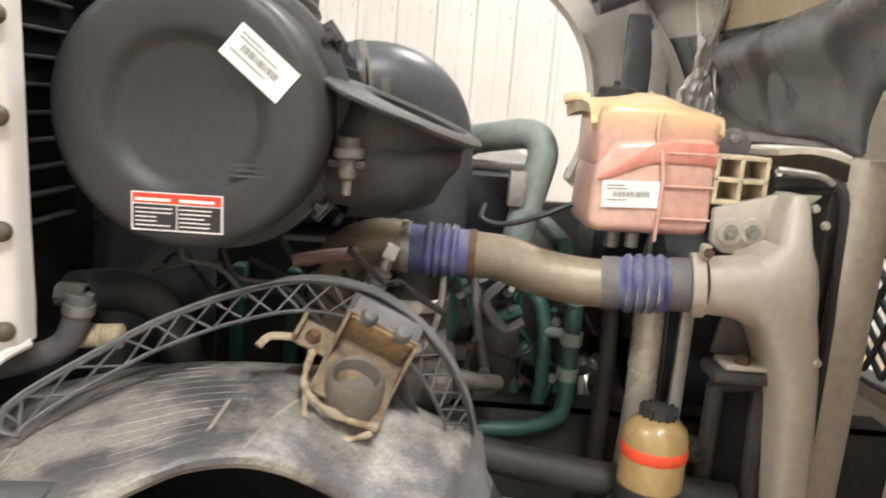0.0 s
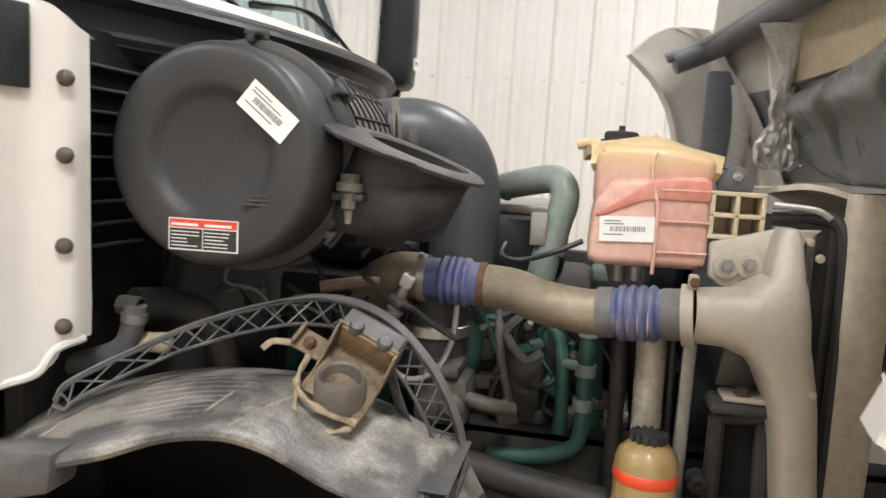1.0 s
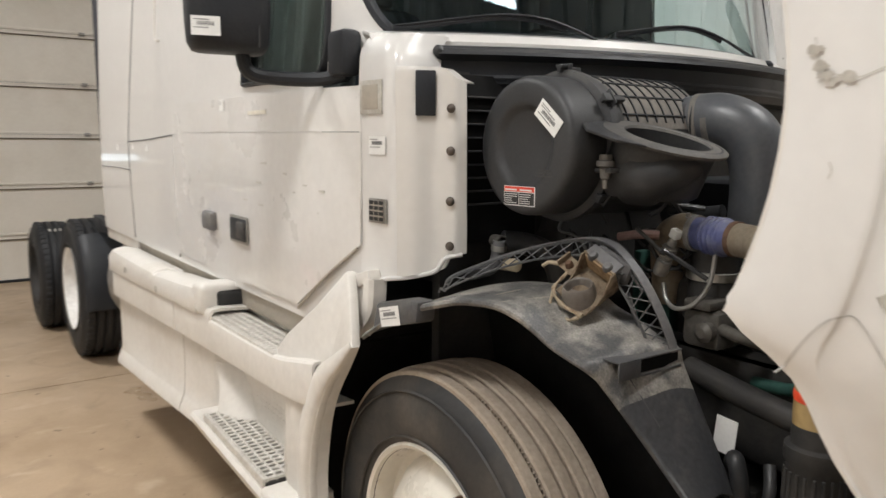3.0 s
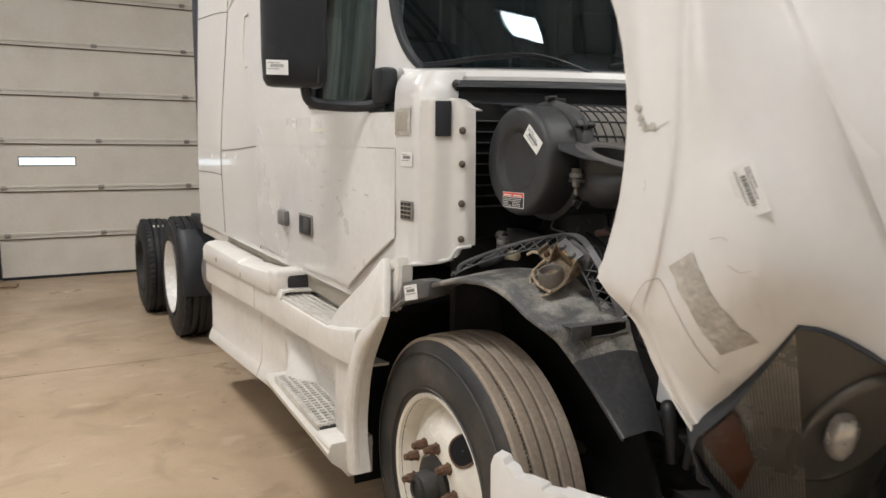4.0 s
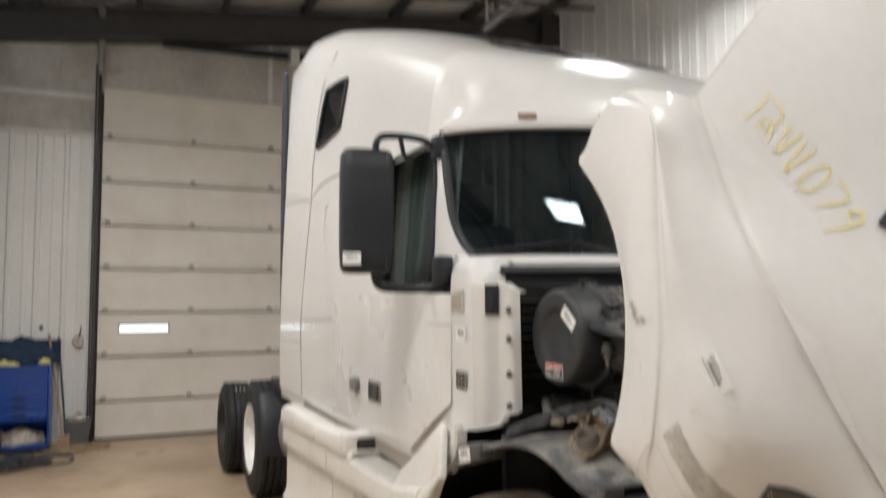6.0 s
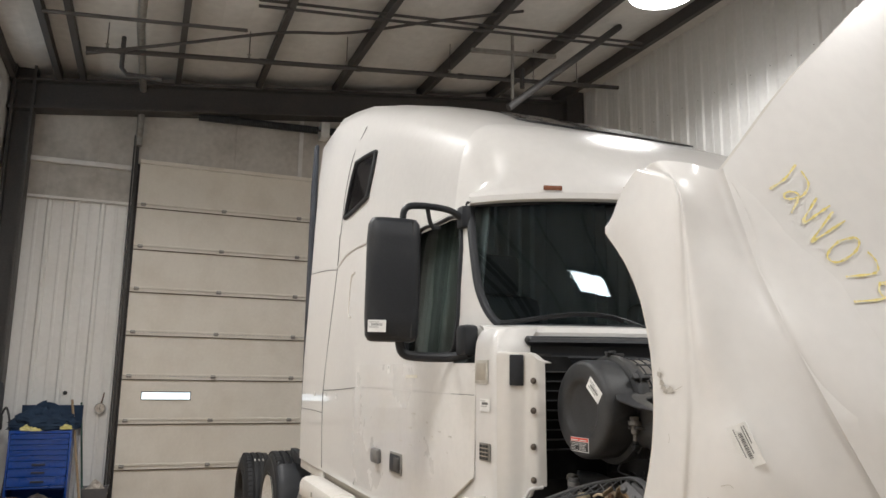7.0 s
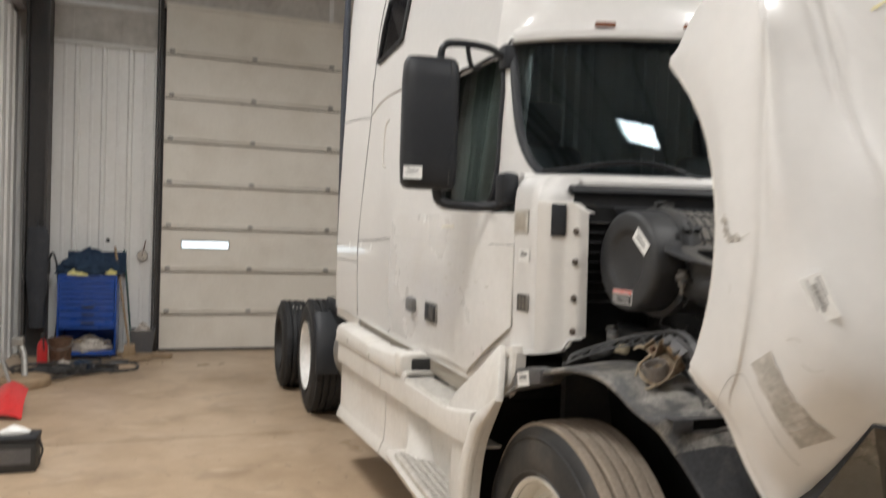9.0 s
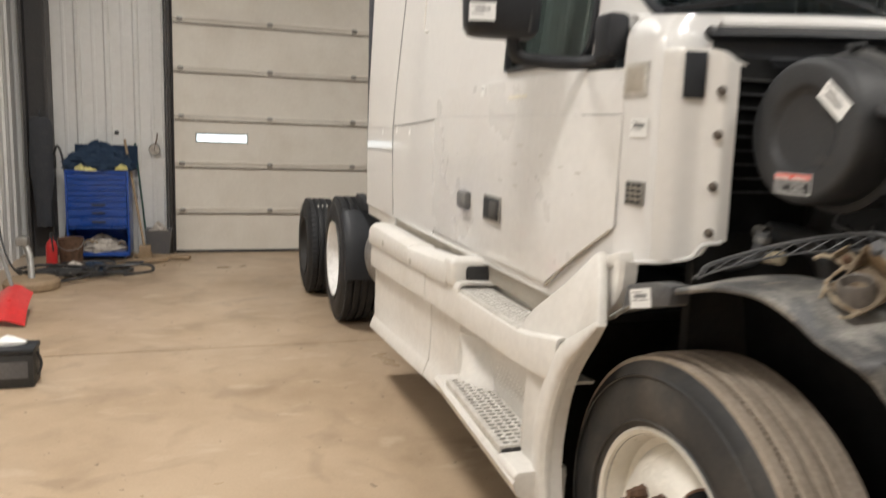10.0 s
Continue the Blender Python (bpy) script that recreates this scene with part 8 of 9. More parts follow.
part("tank_spout", tube([(0.28, 1.50, 1.668), (0.255, 1.50, 1.668), (0.235, 1.505, 1.662)], 0.010, 10, 3), TANKTOP, et)
part("mould_seam", tube([(0.385, 1.332, 1.435), (0.386, 1.328, 1.50), (0.384, 1.328, 1.56), (0.372, 1.338, 1.61), (0.372, 1.338, 1.64), (0.38, 1.362, 1.655), (0.38, 1.45, 1.686)], 0.0035, 6, 5), PINKW, et, "pale mould seam")
for z in (1.475, 1.53, 1.585):
    part("mould_rib", tube([(0.39, 1.331, z), (0.475, 1.333, z + 0.002)], 0.0025, 6, 1, curve=False), PINKW, et)
capb = lathe([(0.026, -0.01), (0.026, 0.0), (0.038, 0.002), (0.038, 0.005), (0.032, 0.006), (0.032, 0.018), (0.028, 0.021), (0.01, 0.022), (0.006, 0.024), (0.006, 0.032), (0.0001, 0.033)], (0.316, 1.44, 1.668), "z", 20)
part("cap", capb, INK, et, "black screw cap")
sticker("sticker", plane_pose((0.336, 1.3325, 1.512), (1, 0, 0.05), (-0.05, 0, 1)), 0.098, 0.045, et, "white barcode sticker", 4, True, seed=31)
rack = part("mount_rack", box(0.474, 0.566, 1.40, 1.406, 1.508, 1.59), TANKW, et, "tan ribbed mounting flange")
for x in (0.478, 0.519, 0.562):
    part("rack_web", box(x - 0.004, x + 0.004, 1.335, 1.40, 1.512, 1.588, 0.002), TANKW, rack)
for z in (1.510, 1.548, 1.586):
    part("rack_shelf", box(0.474, 0.566, 1.335, 1.40, z - 0.004, z + 0.004, 0.002), TANKW, rack)
part("mount_ear", prism([(0.495, 1.588), (0.555, 1.588), (0.56, 1.612), (0.54, 1.632), (0.525, 1.637), (0.508, 1.628), (0.492, 1.606)], "y", 1.41, 1.422, 0.003), GREYP, et, "dark grey mounting ear")
bolt((0.528, 1.41, 1.618), (0, -1, 0), 0.007, 0.006, BRIGHT, et)
part("outlet_fitting", tube([(0.33, 1.40, 1.45), (0.33, 1.40, 1.41)], 0.014, 12, 1, curve=False, bm=tube([(0.36, 1.38, 1.44), (0.36, 1.38, 1.415)], 0.012, 12, 1, curve=False)), STEEL, et)

# filter with amber bowl and its black canister
ff = part("fuel_filter", lathe([(0.052, -0.40), (0.058, -0.30), (0.058, -0.20), (0.064, -0.19), (0.064, -0.16), (0.053, -0.155), (0.053, -0.115)], (0.395, 1.215, 1.17), "z", 36), DARK, truck, "fuel filter with amber bowl and black canister")
part("bowl", lathe([(0.0525, -0.14), (0.0525, -0.035), (0.048, -0.018), (0.036, -0.006), (0.028, 0.0), (0.0001, 0.002)], (0.395, 1.215, 1.17), "z", 36), AMBER, ff, "amber plastic bowl", 0.8)
part("band", lathe([(0.053, -0.066), (0.0545, -0.062), (0.0545, -0.05), (0.0525, -0.046)], (0.395, 1.215, 1.17), "z", 36), REDBAND, ff, "orange red band")
vent = lathe([(0.026, 0.0), (0.026, 0.012), (0.02, 0.016), (0.0001, 0.016)], (0.395, 1.215, 1.17), "z", 20)
for k in range(14):
    a = 2 * math.pi * k / 14
    box(-0.004, 0.004, -0.002, 0.002, 0.0, 0.016, bm=vent, m=Matrix.Translation((0.395 + 0.027 * math.cos(a), 1.215 + 0.027 * math.sin(a), 1.17)) @ Matrix.Rotation(a, 4, "Z"))
part("vent_cap", vent, INK, ff, "black toothed vent cap")
for k in range(22):
    a = 2 * math.pi * k / 22
    part("grip_rib", box(-0.003, 0.003, -0.003, 0.003, -0.29, -0.21, 0.001, m=Matrix.Translation((0.395 + 0.059 * math.cos(a), 1.215 + 0.059 * math.sin(a), 1.17)) @ Matrix.Rotation(a, 4, "Z"), seg=1), DARK, ff)
# upright tubes and straps behind the filter
for x, y, r, m_, z0 in ((0.397, 1.345, 0.027, CLEARTUBE, 0.98), (0.437, 1.37, 0.008, BLKHOSE, 0.9), (0.345, 1.40, 0.016, DARK, 0.9)):
    part("coolant_tube", tube([(x, y, 1.34), (x + 0.004, y, 1.15), (x + 0.004, y + 0.02, z0)], r, 16, 4), m_, truck, "upright metal tube")
part("bracket_post", box(0.452, 0.476, 1.335, 1.35, 0.8, 1.38, 0.004), STEEL, truck, "dull steel strap")
# cab-side radiator mount: dark frame with pad
rm = bmesh.new()
for a, c in (((0.515, 1.30, 0.72), (0.515, 1.30, 1.20)), ((0.612, 1.30, 0.72), (0.592, 1.30, 1.20)), ((0.508, 1.30, 1.20), (0.598, 1.30, 1.21))):
    tube([a, c], 0.015, 10, 1, rm, False)
mount = part("radiator_mount", rm, DARK, truck, "dark forked radiator mount")
# near-black sheet paints the shade between the fork legs
part("mount_plate", box(0.52, 0.59, 1.305, 1.335, 0.72, 1.19, 0.004), VOID, mount)
part("rubber_pad", box(0.496, 0.602, 1.265, 1.345, 1.212, 1.236, 0.010), DUSTP, mount)
part("pad_plate", box(0.515, 0.59, 1.268, 1.33, 1.236, 1.246, 0.004), TANALU, mount, "pale bolted plate")
part("mount_web", prism([(0.512, 1.246), (0.52, 1.30), (0.535, 1.34), (0.57, 1.34), (0.58, 1.246)], "y", 1.335, 1.345, 0.003), GRIME, mount)
bolt((0.548, 1.285, 1.246), (0, 0, 1), 0.010, 0.014, RUST, mount)
for x, z in ((0.492, 1.08), (0.632, 1.07), (0.492, 1.0), (0.634, 0.98)):
    part("lug", lathe([(0.018, 0.03), (0.018, -0.006), (0.008, -0.01), (0.0001, -0.004)], (x, 1.285, z), "y", 14), DARK, mount)

# engine: block, cover, pulleys, plumbing
eng = part("engine", box(-0.45, 0.30, 1.62, 2.28, 0.75, 1.34, 0.03), DARK, truck, "grimy dark green diesel engine")
part("valve_cover", box(-0.42, 0.22, 1.70, 2.14, 1.35, 1.50, 0.03), BLACKP, eng, "black valve cover")
part("cover_top", box(-0.05, 0.24, 1.74, 2.30, 1.50, 1.525, 0.006), STEEL, eng)
for k in range(5):
    part("cover_bolt", lathe([(0.012, 0), (0.012, 0.02), (0.008, 0.03), (0.0001, 0.03)], (-0.35 + 0.13 * k, 1.735, 1.46), "z", 8), STEEL, eng)
for k in range(6):
    x = -0.40 + 0.115 * k
    part("block_rib", box(x, x + 0.03, 1.575, 1.63, 0.85, 1.28, 0.008), GREEN, eng)
part("front_plate", prism([(1.62, 0.76), (1.60, 1.0), (1.64, 1.25), (1.75, 1.36), (2.1, 1.36), (2.25, 1.2), (2.26, 0.76)], "x", 0.29, 0.33, 0.01), GREEN, eng, "green timing cover")
part("side_cover", box(-0.10, 0.12, 1.545, 1.62, 1.02, 1.27, 0.02), DARK, eng)
part("module", box(0.10, 0.20, 1.52, 1.60, 1.06, 1.25, 0.015), DARK, eng)
for pts, r, m_ in (
    ([(0.07, 1.70, 1.565), (0.12, 1.66, 1.578), (0.19, 1.60, 1.59), (0.215, 1.58, 1.56), (0.205, 1.57, 1.50), (0.185, 1.56, 1.42), (0.17, 1.56, 1.33)], 0.031, GREENL),
    ([(0.14, 1.53, 1.33), (0.20, 1.50, 1.30), (0.235, 1.48, 1.25), (0.245, 1.48, 1.12), (0.235, 1.49, 1.02)], 0.014, GREEN),
    ([(0.285, 1.44, 1.33), (0.287, 1.44, 1.22), (0.287, 1.44, 1.10), (0.27, 1.44, 1.055), (0.20, 1.45, 1.025), (0.10, 1.46, 1.015)], 0.016, GREEN),
    ([(0.235, 1.48, 1.22), (0.287, 1.44, 1.225)], 0.010, GREENL),
    ([(0.02, 1.52, 1.32), (0.045, 1.50, 1.24), (0.03, 1.50, 1.16)], 0.03, GREEN),
    ([(0.10, 1.52, 1.32), (0.11, 1.50, 1.22), (0.14, 1.50, 1.10)], 0.010, GREYH),
):
    part("coolant_pipe", tube(pts, r, 16, 6), m_, eng, "green enamelled pipe" if m_ is not GREYH else "grey cable sleeve")
part("pipe_clip", box(0.15, 0.185, 1.53, 1.56, 1.45, 1.52, 0.004), STEEL, eng)
for z in (1.22, 1.15, 1.30):
    part("pipe_collar", tube([(0.287, 1.44, z - 0.012), (0.287, 1.44, z + 0.012)], 0.021, 14, 1, curve=False), GREENL, eng)
part("sensor_lead", tube([(0.105, 1.50, 1.455), (0.10, 1.48, 1.43), (0.14, 1.46, 1.425), (0.20, 1.45, 1.445), (0.26, 1.44, 1.475)], 0.0055, 8, 6), BLKHOSE, eng, "black sensor lead")
part("belt_pulley", lathe([(0.07, 0.0), (0.075, 0.01), (0.066, 0.02), (0.075, 0.03), (0.066, 0.04), (0.075, 0.05), (0.03, 0.055), (0.0001, 0.055)], (0.335, 1.62, 1.06), "x", 28), BRIGHT, eng, "worn bright pulley")
part("pulley", lathe([(0.09, 0.0), (0.095, 0.01), (0.085, 0.03), (0.095, 0.05), (0.03, 0.06), (0.0001, 0.06)], (0.335, 1.80, 1.18), "x", 28), DARK, eng)
part("fan_hub", lathe([(0.12, 0.0), (0.12, 0.06), (0.06, 0.08), (0.0001, 0.08)], (0.40, CY, 1.12), "x", 28), DARK, eng)
for k in range(9):
    a = 2 * math.pi * k / 9
    b = box(-0.012, 0.012, 0.1, 0.36, -0.05, 0.05, 0.006)
    b.transform(Matrix.Translation((0.46, CY, 1.12)) @ Matrix.Rotation(a, 4, "X") @ Matrix.Rotation(0.5, 4, "Y"))
    part("fan_blade", b, BLACKP, eng)
part("fan_shroud", lathe([(0.40, 0.06), (0.40, 0.16), (0.42, 0.20)], (0.44, CY, 1.12), "x", 48), BLACKP, truck, "black fan shroud ring")
# turbo housing in the same dark metal as the block
part("turbo", lathe([(0.0001, -0.06), (0.06, -0.055), (0.085, -0.02), (0.085, 0.02), (0.06, 0.055), (0.0001, 0.06)], (-0.08, 1.50, 1.20), "y", 28), DARK, eng, "dark turbocharger housing")
part("turbo_band", lathe([(0.066, -0.012), (0.07, -0.01), (0.07, 0.01), (0.066, 0.012)], (-0.02, 1.44, 1.275), "z", 28), BRIGHT, eng, "bright clamp ring")
part("turbo_throat", tube([(-0.02, 1.44, 1.20), (-0.02, 1.44, 1.345)], 0.064, 28, 1, curve=False), DARK, eng)
part("oil_line", tube([(0.035, 1.36, 1.345), (0.03, 1.35, 1.27), (0.005, 1.33, 1.215), (-0.04, 1.32, 1.195), (-0.08, 1.33, 1.21), (-0.10, 1.34, 1.25)], 0.006, 8, 6), STEEL, eng, "thin pale looped line")
fit_m = Matrix.Translation((-0.082, 1.325, 1.325)) @ Matrix.Rotation(radians(22), 4, "Y")
b = lathe([(0.0001, 0.052), (0.008, 0.052), (0.012, 0.04), (0.012, 0.03), (0.018, 0.027), (0.018, -0.008), (0.015, -0.012), (0.02, -0.016), (0.02, -0.045), (0.016, -0.055), (0.0001, -0.056)], (0, 0, 0), "z", 18)
b.transform(fit_m)
fit_part = part("sensor_fitting", b, STEEL, eng, "pale threaded sensor fitting")
for k in range(4):
    b = lathe([(0.017, -0.0025), (0.0205, 0.0), (0.017, 0.0025)], (0, 0, 0.0 + 0.0075 * k), "z", 18)
    b.transform(fit_m)
    part("thread", b, BRIGHT, fit_part)
b = box(-0.012, 0.012, -0.012, 0.012, 0.05, 0.075, 0.004)
b.transform(fit_m)
part("plug", b, LABEL, fit_part, "white plastic plug")
comp = part("compressor", box(-0.04, 0.07, 1.34, 1.46, 1.10, 1.20, 0.02), GRIME, truck, "dirty cast air compressor")
part("compressor_head", box(-0.03, 0.05, 1.33, 1.44, 1.20, 1.225, 0.008), GRIME, comp)
part("compressor_cap", lathe([(0.026, 0.0), (0.026, -0.02), (0.012, -0.03), (0.0001, -0.03)], (0.04, 1.34, 1.15), "y", 16), GRIME, comp)
part("compressor_pipe", tube([(0.06, 1.36, 1.16), (0.11, 1.36, 1.15), (0.15, 1.40, 1.135)], 0.015, 14, 5), GRIME, comp)
part("starter", tube([(-0.10, 1.52, 0.98), (0.20, 1.52, 0.98)], 0.055, 20, 1, curve=False), DARK, eng)
part("cross_tube", tube([(0.02, 1.30, 1.06), (0.25, 1.28, 1.03), (0.56, 1.27, 1.0)], 0.03, 14, 3), DARK, truck, "black cross tube")
part("white_placard", on_plane(plane_pose((0.165, 1.25, 0.945), (1, 0, -0.08), (0.08, 0, 1)), 0.055, 0.085, 0.002), LABEL, truck, "small white placard")
for pts, r in (([(0.20, 1.23, 0.90), (0.225, 1.20, 0.92), (0.24, 1.2, 0.86), (0.23, 1.22, 0.76)], 0.02), ([(0.26, 1.28, 0.90), (0.28, 1.25, 0.84), (0.25, 1.26, 0.74)], 0.014), ([(0.30, 1.3, 0.86), (0.36, 1.28, 0.80), (0.42, 1.3, 0.74)], 0.016), ([(0.10, 1.3, 0.85), (0.16, 1.3, 0.78), (0.26, 1.3, 0.72)], 0.02)):
    part("lower_hose", tube(pts, r, 12, 6), BLKHOSE, truck, "black hose low in the bay")
# far-side mass and firewall fittings
part("firewall", box(-0.62, -0.585, 0.97, 2 * CY - 0.97, 0.95, 1.80), DARK, truck, "grimy black firewall")
for k in range(9):
    z = 1.43 + 0.037 * k
    part("firewall_slat", box(-0.575, -0.53, 0.985, 1.20, z, z + 0.005, 0.0015), DUSTP, truck)
# near-black sheet paints the shade behind the slats
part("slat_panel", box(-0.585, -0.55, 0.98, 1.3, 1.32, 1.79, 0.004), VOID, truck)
part("heater_hose", tube([(-0.60, 1.08, 1.22), (-0.55, 1.09, 1.235), (-0.503, 1.10, 1.257), (-0.483, 1.10, 1.299), (-0.478, 1.10, 1.334)], 0.019, 14, 6), GREYH, truck, "grey heater hose with brass fitting")
part("heater_hose", tube([(-0.50, 1.13, 1.325), (-0.47, 1.19, 1.318), (-0.43, 1.235, 1.295), (-0.40, 1.25, 1.25), (-0.385, 1.26, 1.18)], 0.033, 16, 6), BLKHOSE, truck, "thick black hose")
part("fitting", lathe([(0.014, -0.02), (0.018, -0.02), (0.018, 0.02), (0.014, 0.02)], (-0.49, 1.105, 1.33), "x", 10), GRIME, truck, "grimy pipe fitting")
part("hose_band", tube([(-0.481, 1.10, 1.305), (-0.479, 1.10, 1.32)], 0.022, 14, 1), STEEL, truck)
part("corrugated_sleeve", tube([(-0.50, 1.13, 1.262), (-0.43, 1.125, 1.267)], lambda t: 0.016 + 0.003 * math.sin(t * 60), 14, 30), TANKW, truck, "ribbed tan sleeve")
part("pink_tube", tube([(-0.22, 1.30, 1.36), (-0.16, 1.31, 1.372), (-0.12, 1.34, 1.372)], 0.012, 10, 4), material("faded pink sleeve", (0.22, 0.13, 0.115), (0.16, 0.12, 0.105), 0.7, 20, 70, 0.6), truck)
rnd = random.Random(17)
for k in range(14):
    x, y, z = rnd.uniform(-0.52, -0.12), rnd.uniform(1.22, 1.42), rnd.uniform(1.30, 1.42)
    pts = [(x, y, z)]
    for q in range(4):
        pts.append((pts[-1][0] + rnd.uniform(0.0, 0.07), pts[-1][1] + rnd.uniform(-0.03, 0.04), pts[-1][2] + rnd.uniform(-0.06, 0.03)))
    part("wire", tube(pts, rnd.choice((0.003, 0.004, 0.006)), 6, 5), rnd.choice((BLKHOSE, BLKHOSE, GREYH)), truck)
part("crank_duct", tube([(-0.26, 1.56, 1.42), (-0.17, 1.575, 1.415), (-0.10, 1.58, 1.425)], 0.018, 12, 4), BLKHOSE, truck, "small black hose under the filter")
part("drain_tube", tube([(-0.30, 1.40, 1.44), (-0.2, 1.45, 1.445), (-0.10, 1.5, 1.435)], 0.008, 8, 4), BLKHOSE, truck)
rnd = random.Random(29)
for k in range(26):
    x, y, z = rnd.uniform(-0.05, 0.30), rnd.uniform(1.46, 1.56), rnd.uniform(1.08, 1.34)
    pts = [(x, y, z)]
    for q in range(4):
        pts.append((pts[-1][0] + rnd.uniform(-0.03, 0.05), pts[-1][1] + rnd.uniform(-0.015, 0.03), pts[-1][2] + rnd.uniform(-0.07, 0.02)))
    part("wire", tube(pts, rnd.choice((0.003, 0.004, 0.007, 0.010)), 7, 5), rnd.choice((BLKHOSE, DARK, GREEN, GREYH, GRIME)), eng)
for k in range(22):
    x, y, z = rnd.uniform(-0.05, 0.28), rnd.uniform(1.50, 1.58), rnd.uniform(0.98, 1.34)
    a, c_, d = rnd.uniform(0.008, 0.03), rnd.uniform(0.01, 0.03), rnd.uniform(0.008, 0.03)
    b = box(-a, a, -c_, c_, -d, d, 0.005, m=Matrix.Translation((x, y, z)) @ Matrix.Rotation(rnd.uniform(-0.6, 0.6), 4, "Y"))
    part("casting", b, rnd.choice((DARK, GREEN, GRIME, DARK)), eng)
for k in range(18):
    bolt((rnd.uniform(0.0, 0.30), 1.49, rnd.uniform(1.0, 1.32)), (rnd.uniform(-0.3, 0.3), -1, rnd.uniform(-0.3, 0.3)), rnd.choice((0.005, 0.007)), 0.01, rnd.choice((STEEL, GRIME, RUST)), eng)
part("pipe_collar", tube([(0.192, 1.563, 1.435), (0.197, 1.565, 1.452)], 0.0345, 18, 1), GREENL, eng)
part("pipe_mouth", lathe([(0.031, -0.004), (0.034, 0.0), (0.034, 0.012), (0.03, 0.014)], (0.075, 1.697, 1.567), "x", 18), GREENL, eng)
part("bay_floor", box(-0.55, 0.62, 1.25, 2.6, 0.62, 0.66), DARK, truck, "dark oily undertray")
part("far_splash", box(-0.55, 0.62, 2.62, 2.66, 0.7, 1.34, 0.01), DARK, truck)


# ---- the tool corner and floor clutter ----
chest = thing("tool_chest", (-7.95, -1.45, 0.0), "blue enamelled steel tool chest against the wall", "tool chest")
CX0, CX1, CY0, CY1 = -8.2, -7.76, -1.79, -1.15
for nm, c in (("side_panel", (CX0, CX1, CY0, CY0 + 0.02, 0.05, 0.97)), ("side_panel", (CX0, CX1, CY1 - 0.02, CY1, 0.05, 0.97)), ("back_panel", (CX0, CX0 + 0.02, CY0 + 0.02, CY1 - 0.02, 0.05, 0.97)), ("top_panel", (CX0, CX1, CY0, CY1, 0.97, 1.0)), ("shelf", (CX0 + 0.02, CX1, CY0 + 0.02, CY1 - 0.02, 0.36, 0.38)), ("bottom_panel", (CX0 + 0.02, CX1, CY0 + 0.02, CY1 - 0.02, 0.05, 0.09))):
    part(nm, box(*c, 0.004), BLUEBOX, chest)
zz = [0.385, 0.49, 0.585, 0.665, 0.725, 0.785, 0.845, 0.905, 0.965]
for z0, z1 in zip(zz, zz[1:]):
    d = part("drawer", box(CX1 - 0.3, CX1 + 0.012, CY0 + 0.025, CY1 - 0.025, z0 + 0.003, z1 - 0.003, 0.005), BLUEBOX, chest)
    part("drawer_pull", box(CX1 + 0.012, CX1 + 0.022, CY0 + 0.05, CY1 - 0.05, z1 - 0.016, z1 - 0.008, 0.002), BLUEBOX, d)
    if z0 < 0.6:
        part("handle", box(CX1 + 0.012, CX1 + 0.03, -1.53, -1.39, (z0 + z1) / 2 - 0.01, (z0 + z1) / 2 + 0.01, 0.005), INK, d, "dark drawer handle")
for y in (CY0 + 0.06, CY1 - 0.06):
    for x in (CX0 + 0.06, CX1 - 0.06):
        part("caster", lathe([(0.0001, -0.012), (0.025, -0.012), (0.025, 0.012), (0.0001, 0.012)], (x, y, 0.025), "y", 12), INK, chest)
part("chest_back_rail", box(CX0, CX0 + 0.02, CY0 + 0.05, CY1 + 0.07, 1.0, 1.27, 0.004), NAVY, chest)


def heap(name, c, size, seed, mat_, label, category, n1=26, n2=16):
    """A crumpled soft heap."""
    rnd = random.Random(seed)
    rows = []
    for j in range(n2 + 1):
        t = j / n2
        r = math.sin(math.pi * (0.5 + 0.5 * t)) ** 0.6 if t < 1 else 0.0
        rows.append([])
        for k in range(n1):
            a = 2 * math.pi * k / n1
            q = Vector((math.cos(a), math.sin(a), t))
            f = 1 + 0.35 * noise.noise(q * 2.1 + Vector((seed, 0, 0))) + 0.22 * noise.noise(q * 6.0) - 0.3 * abs(noise.noise(q * Vector((3.5, 3.5, 8.0)) + Vector((0, seed, 0)))) + 0.06
            rows[-1].append((c[0] + size[0] * r * f * math.cos(a), c[1] + size[1] * r * f * math.sin(a), c[2] + size[2] * t * (1 + 0.3 * noise.noise(q * 3.3)) * (1 if j else 0)))
    b = grid(rows, 0, None, True)
    return single(name, b, mat_, label, category, smooth=1.0)


heap("work_jacket", (-7.93, -1.46, 1.005), (0.17, 0.37, 0.27), 3, NAVY, "crumpled navy work jacket on the tool chest", "jacket", 72, 40)


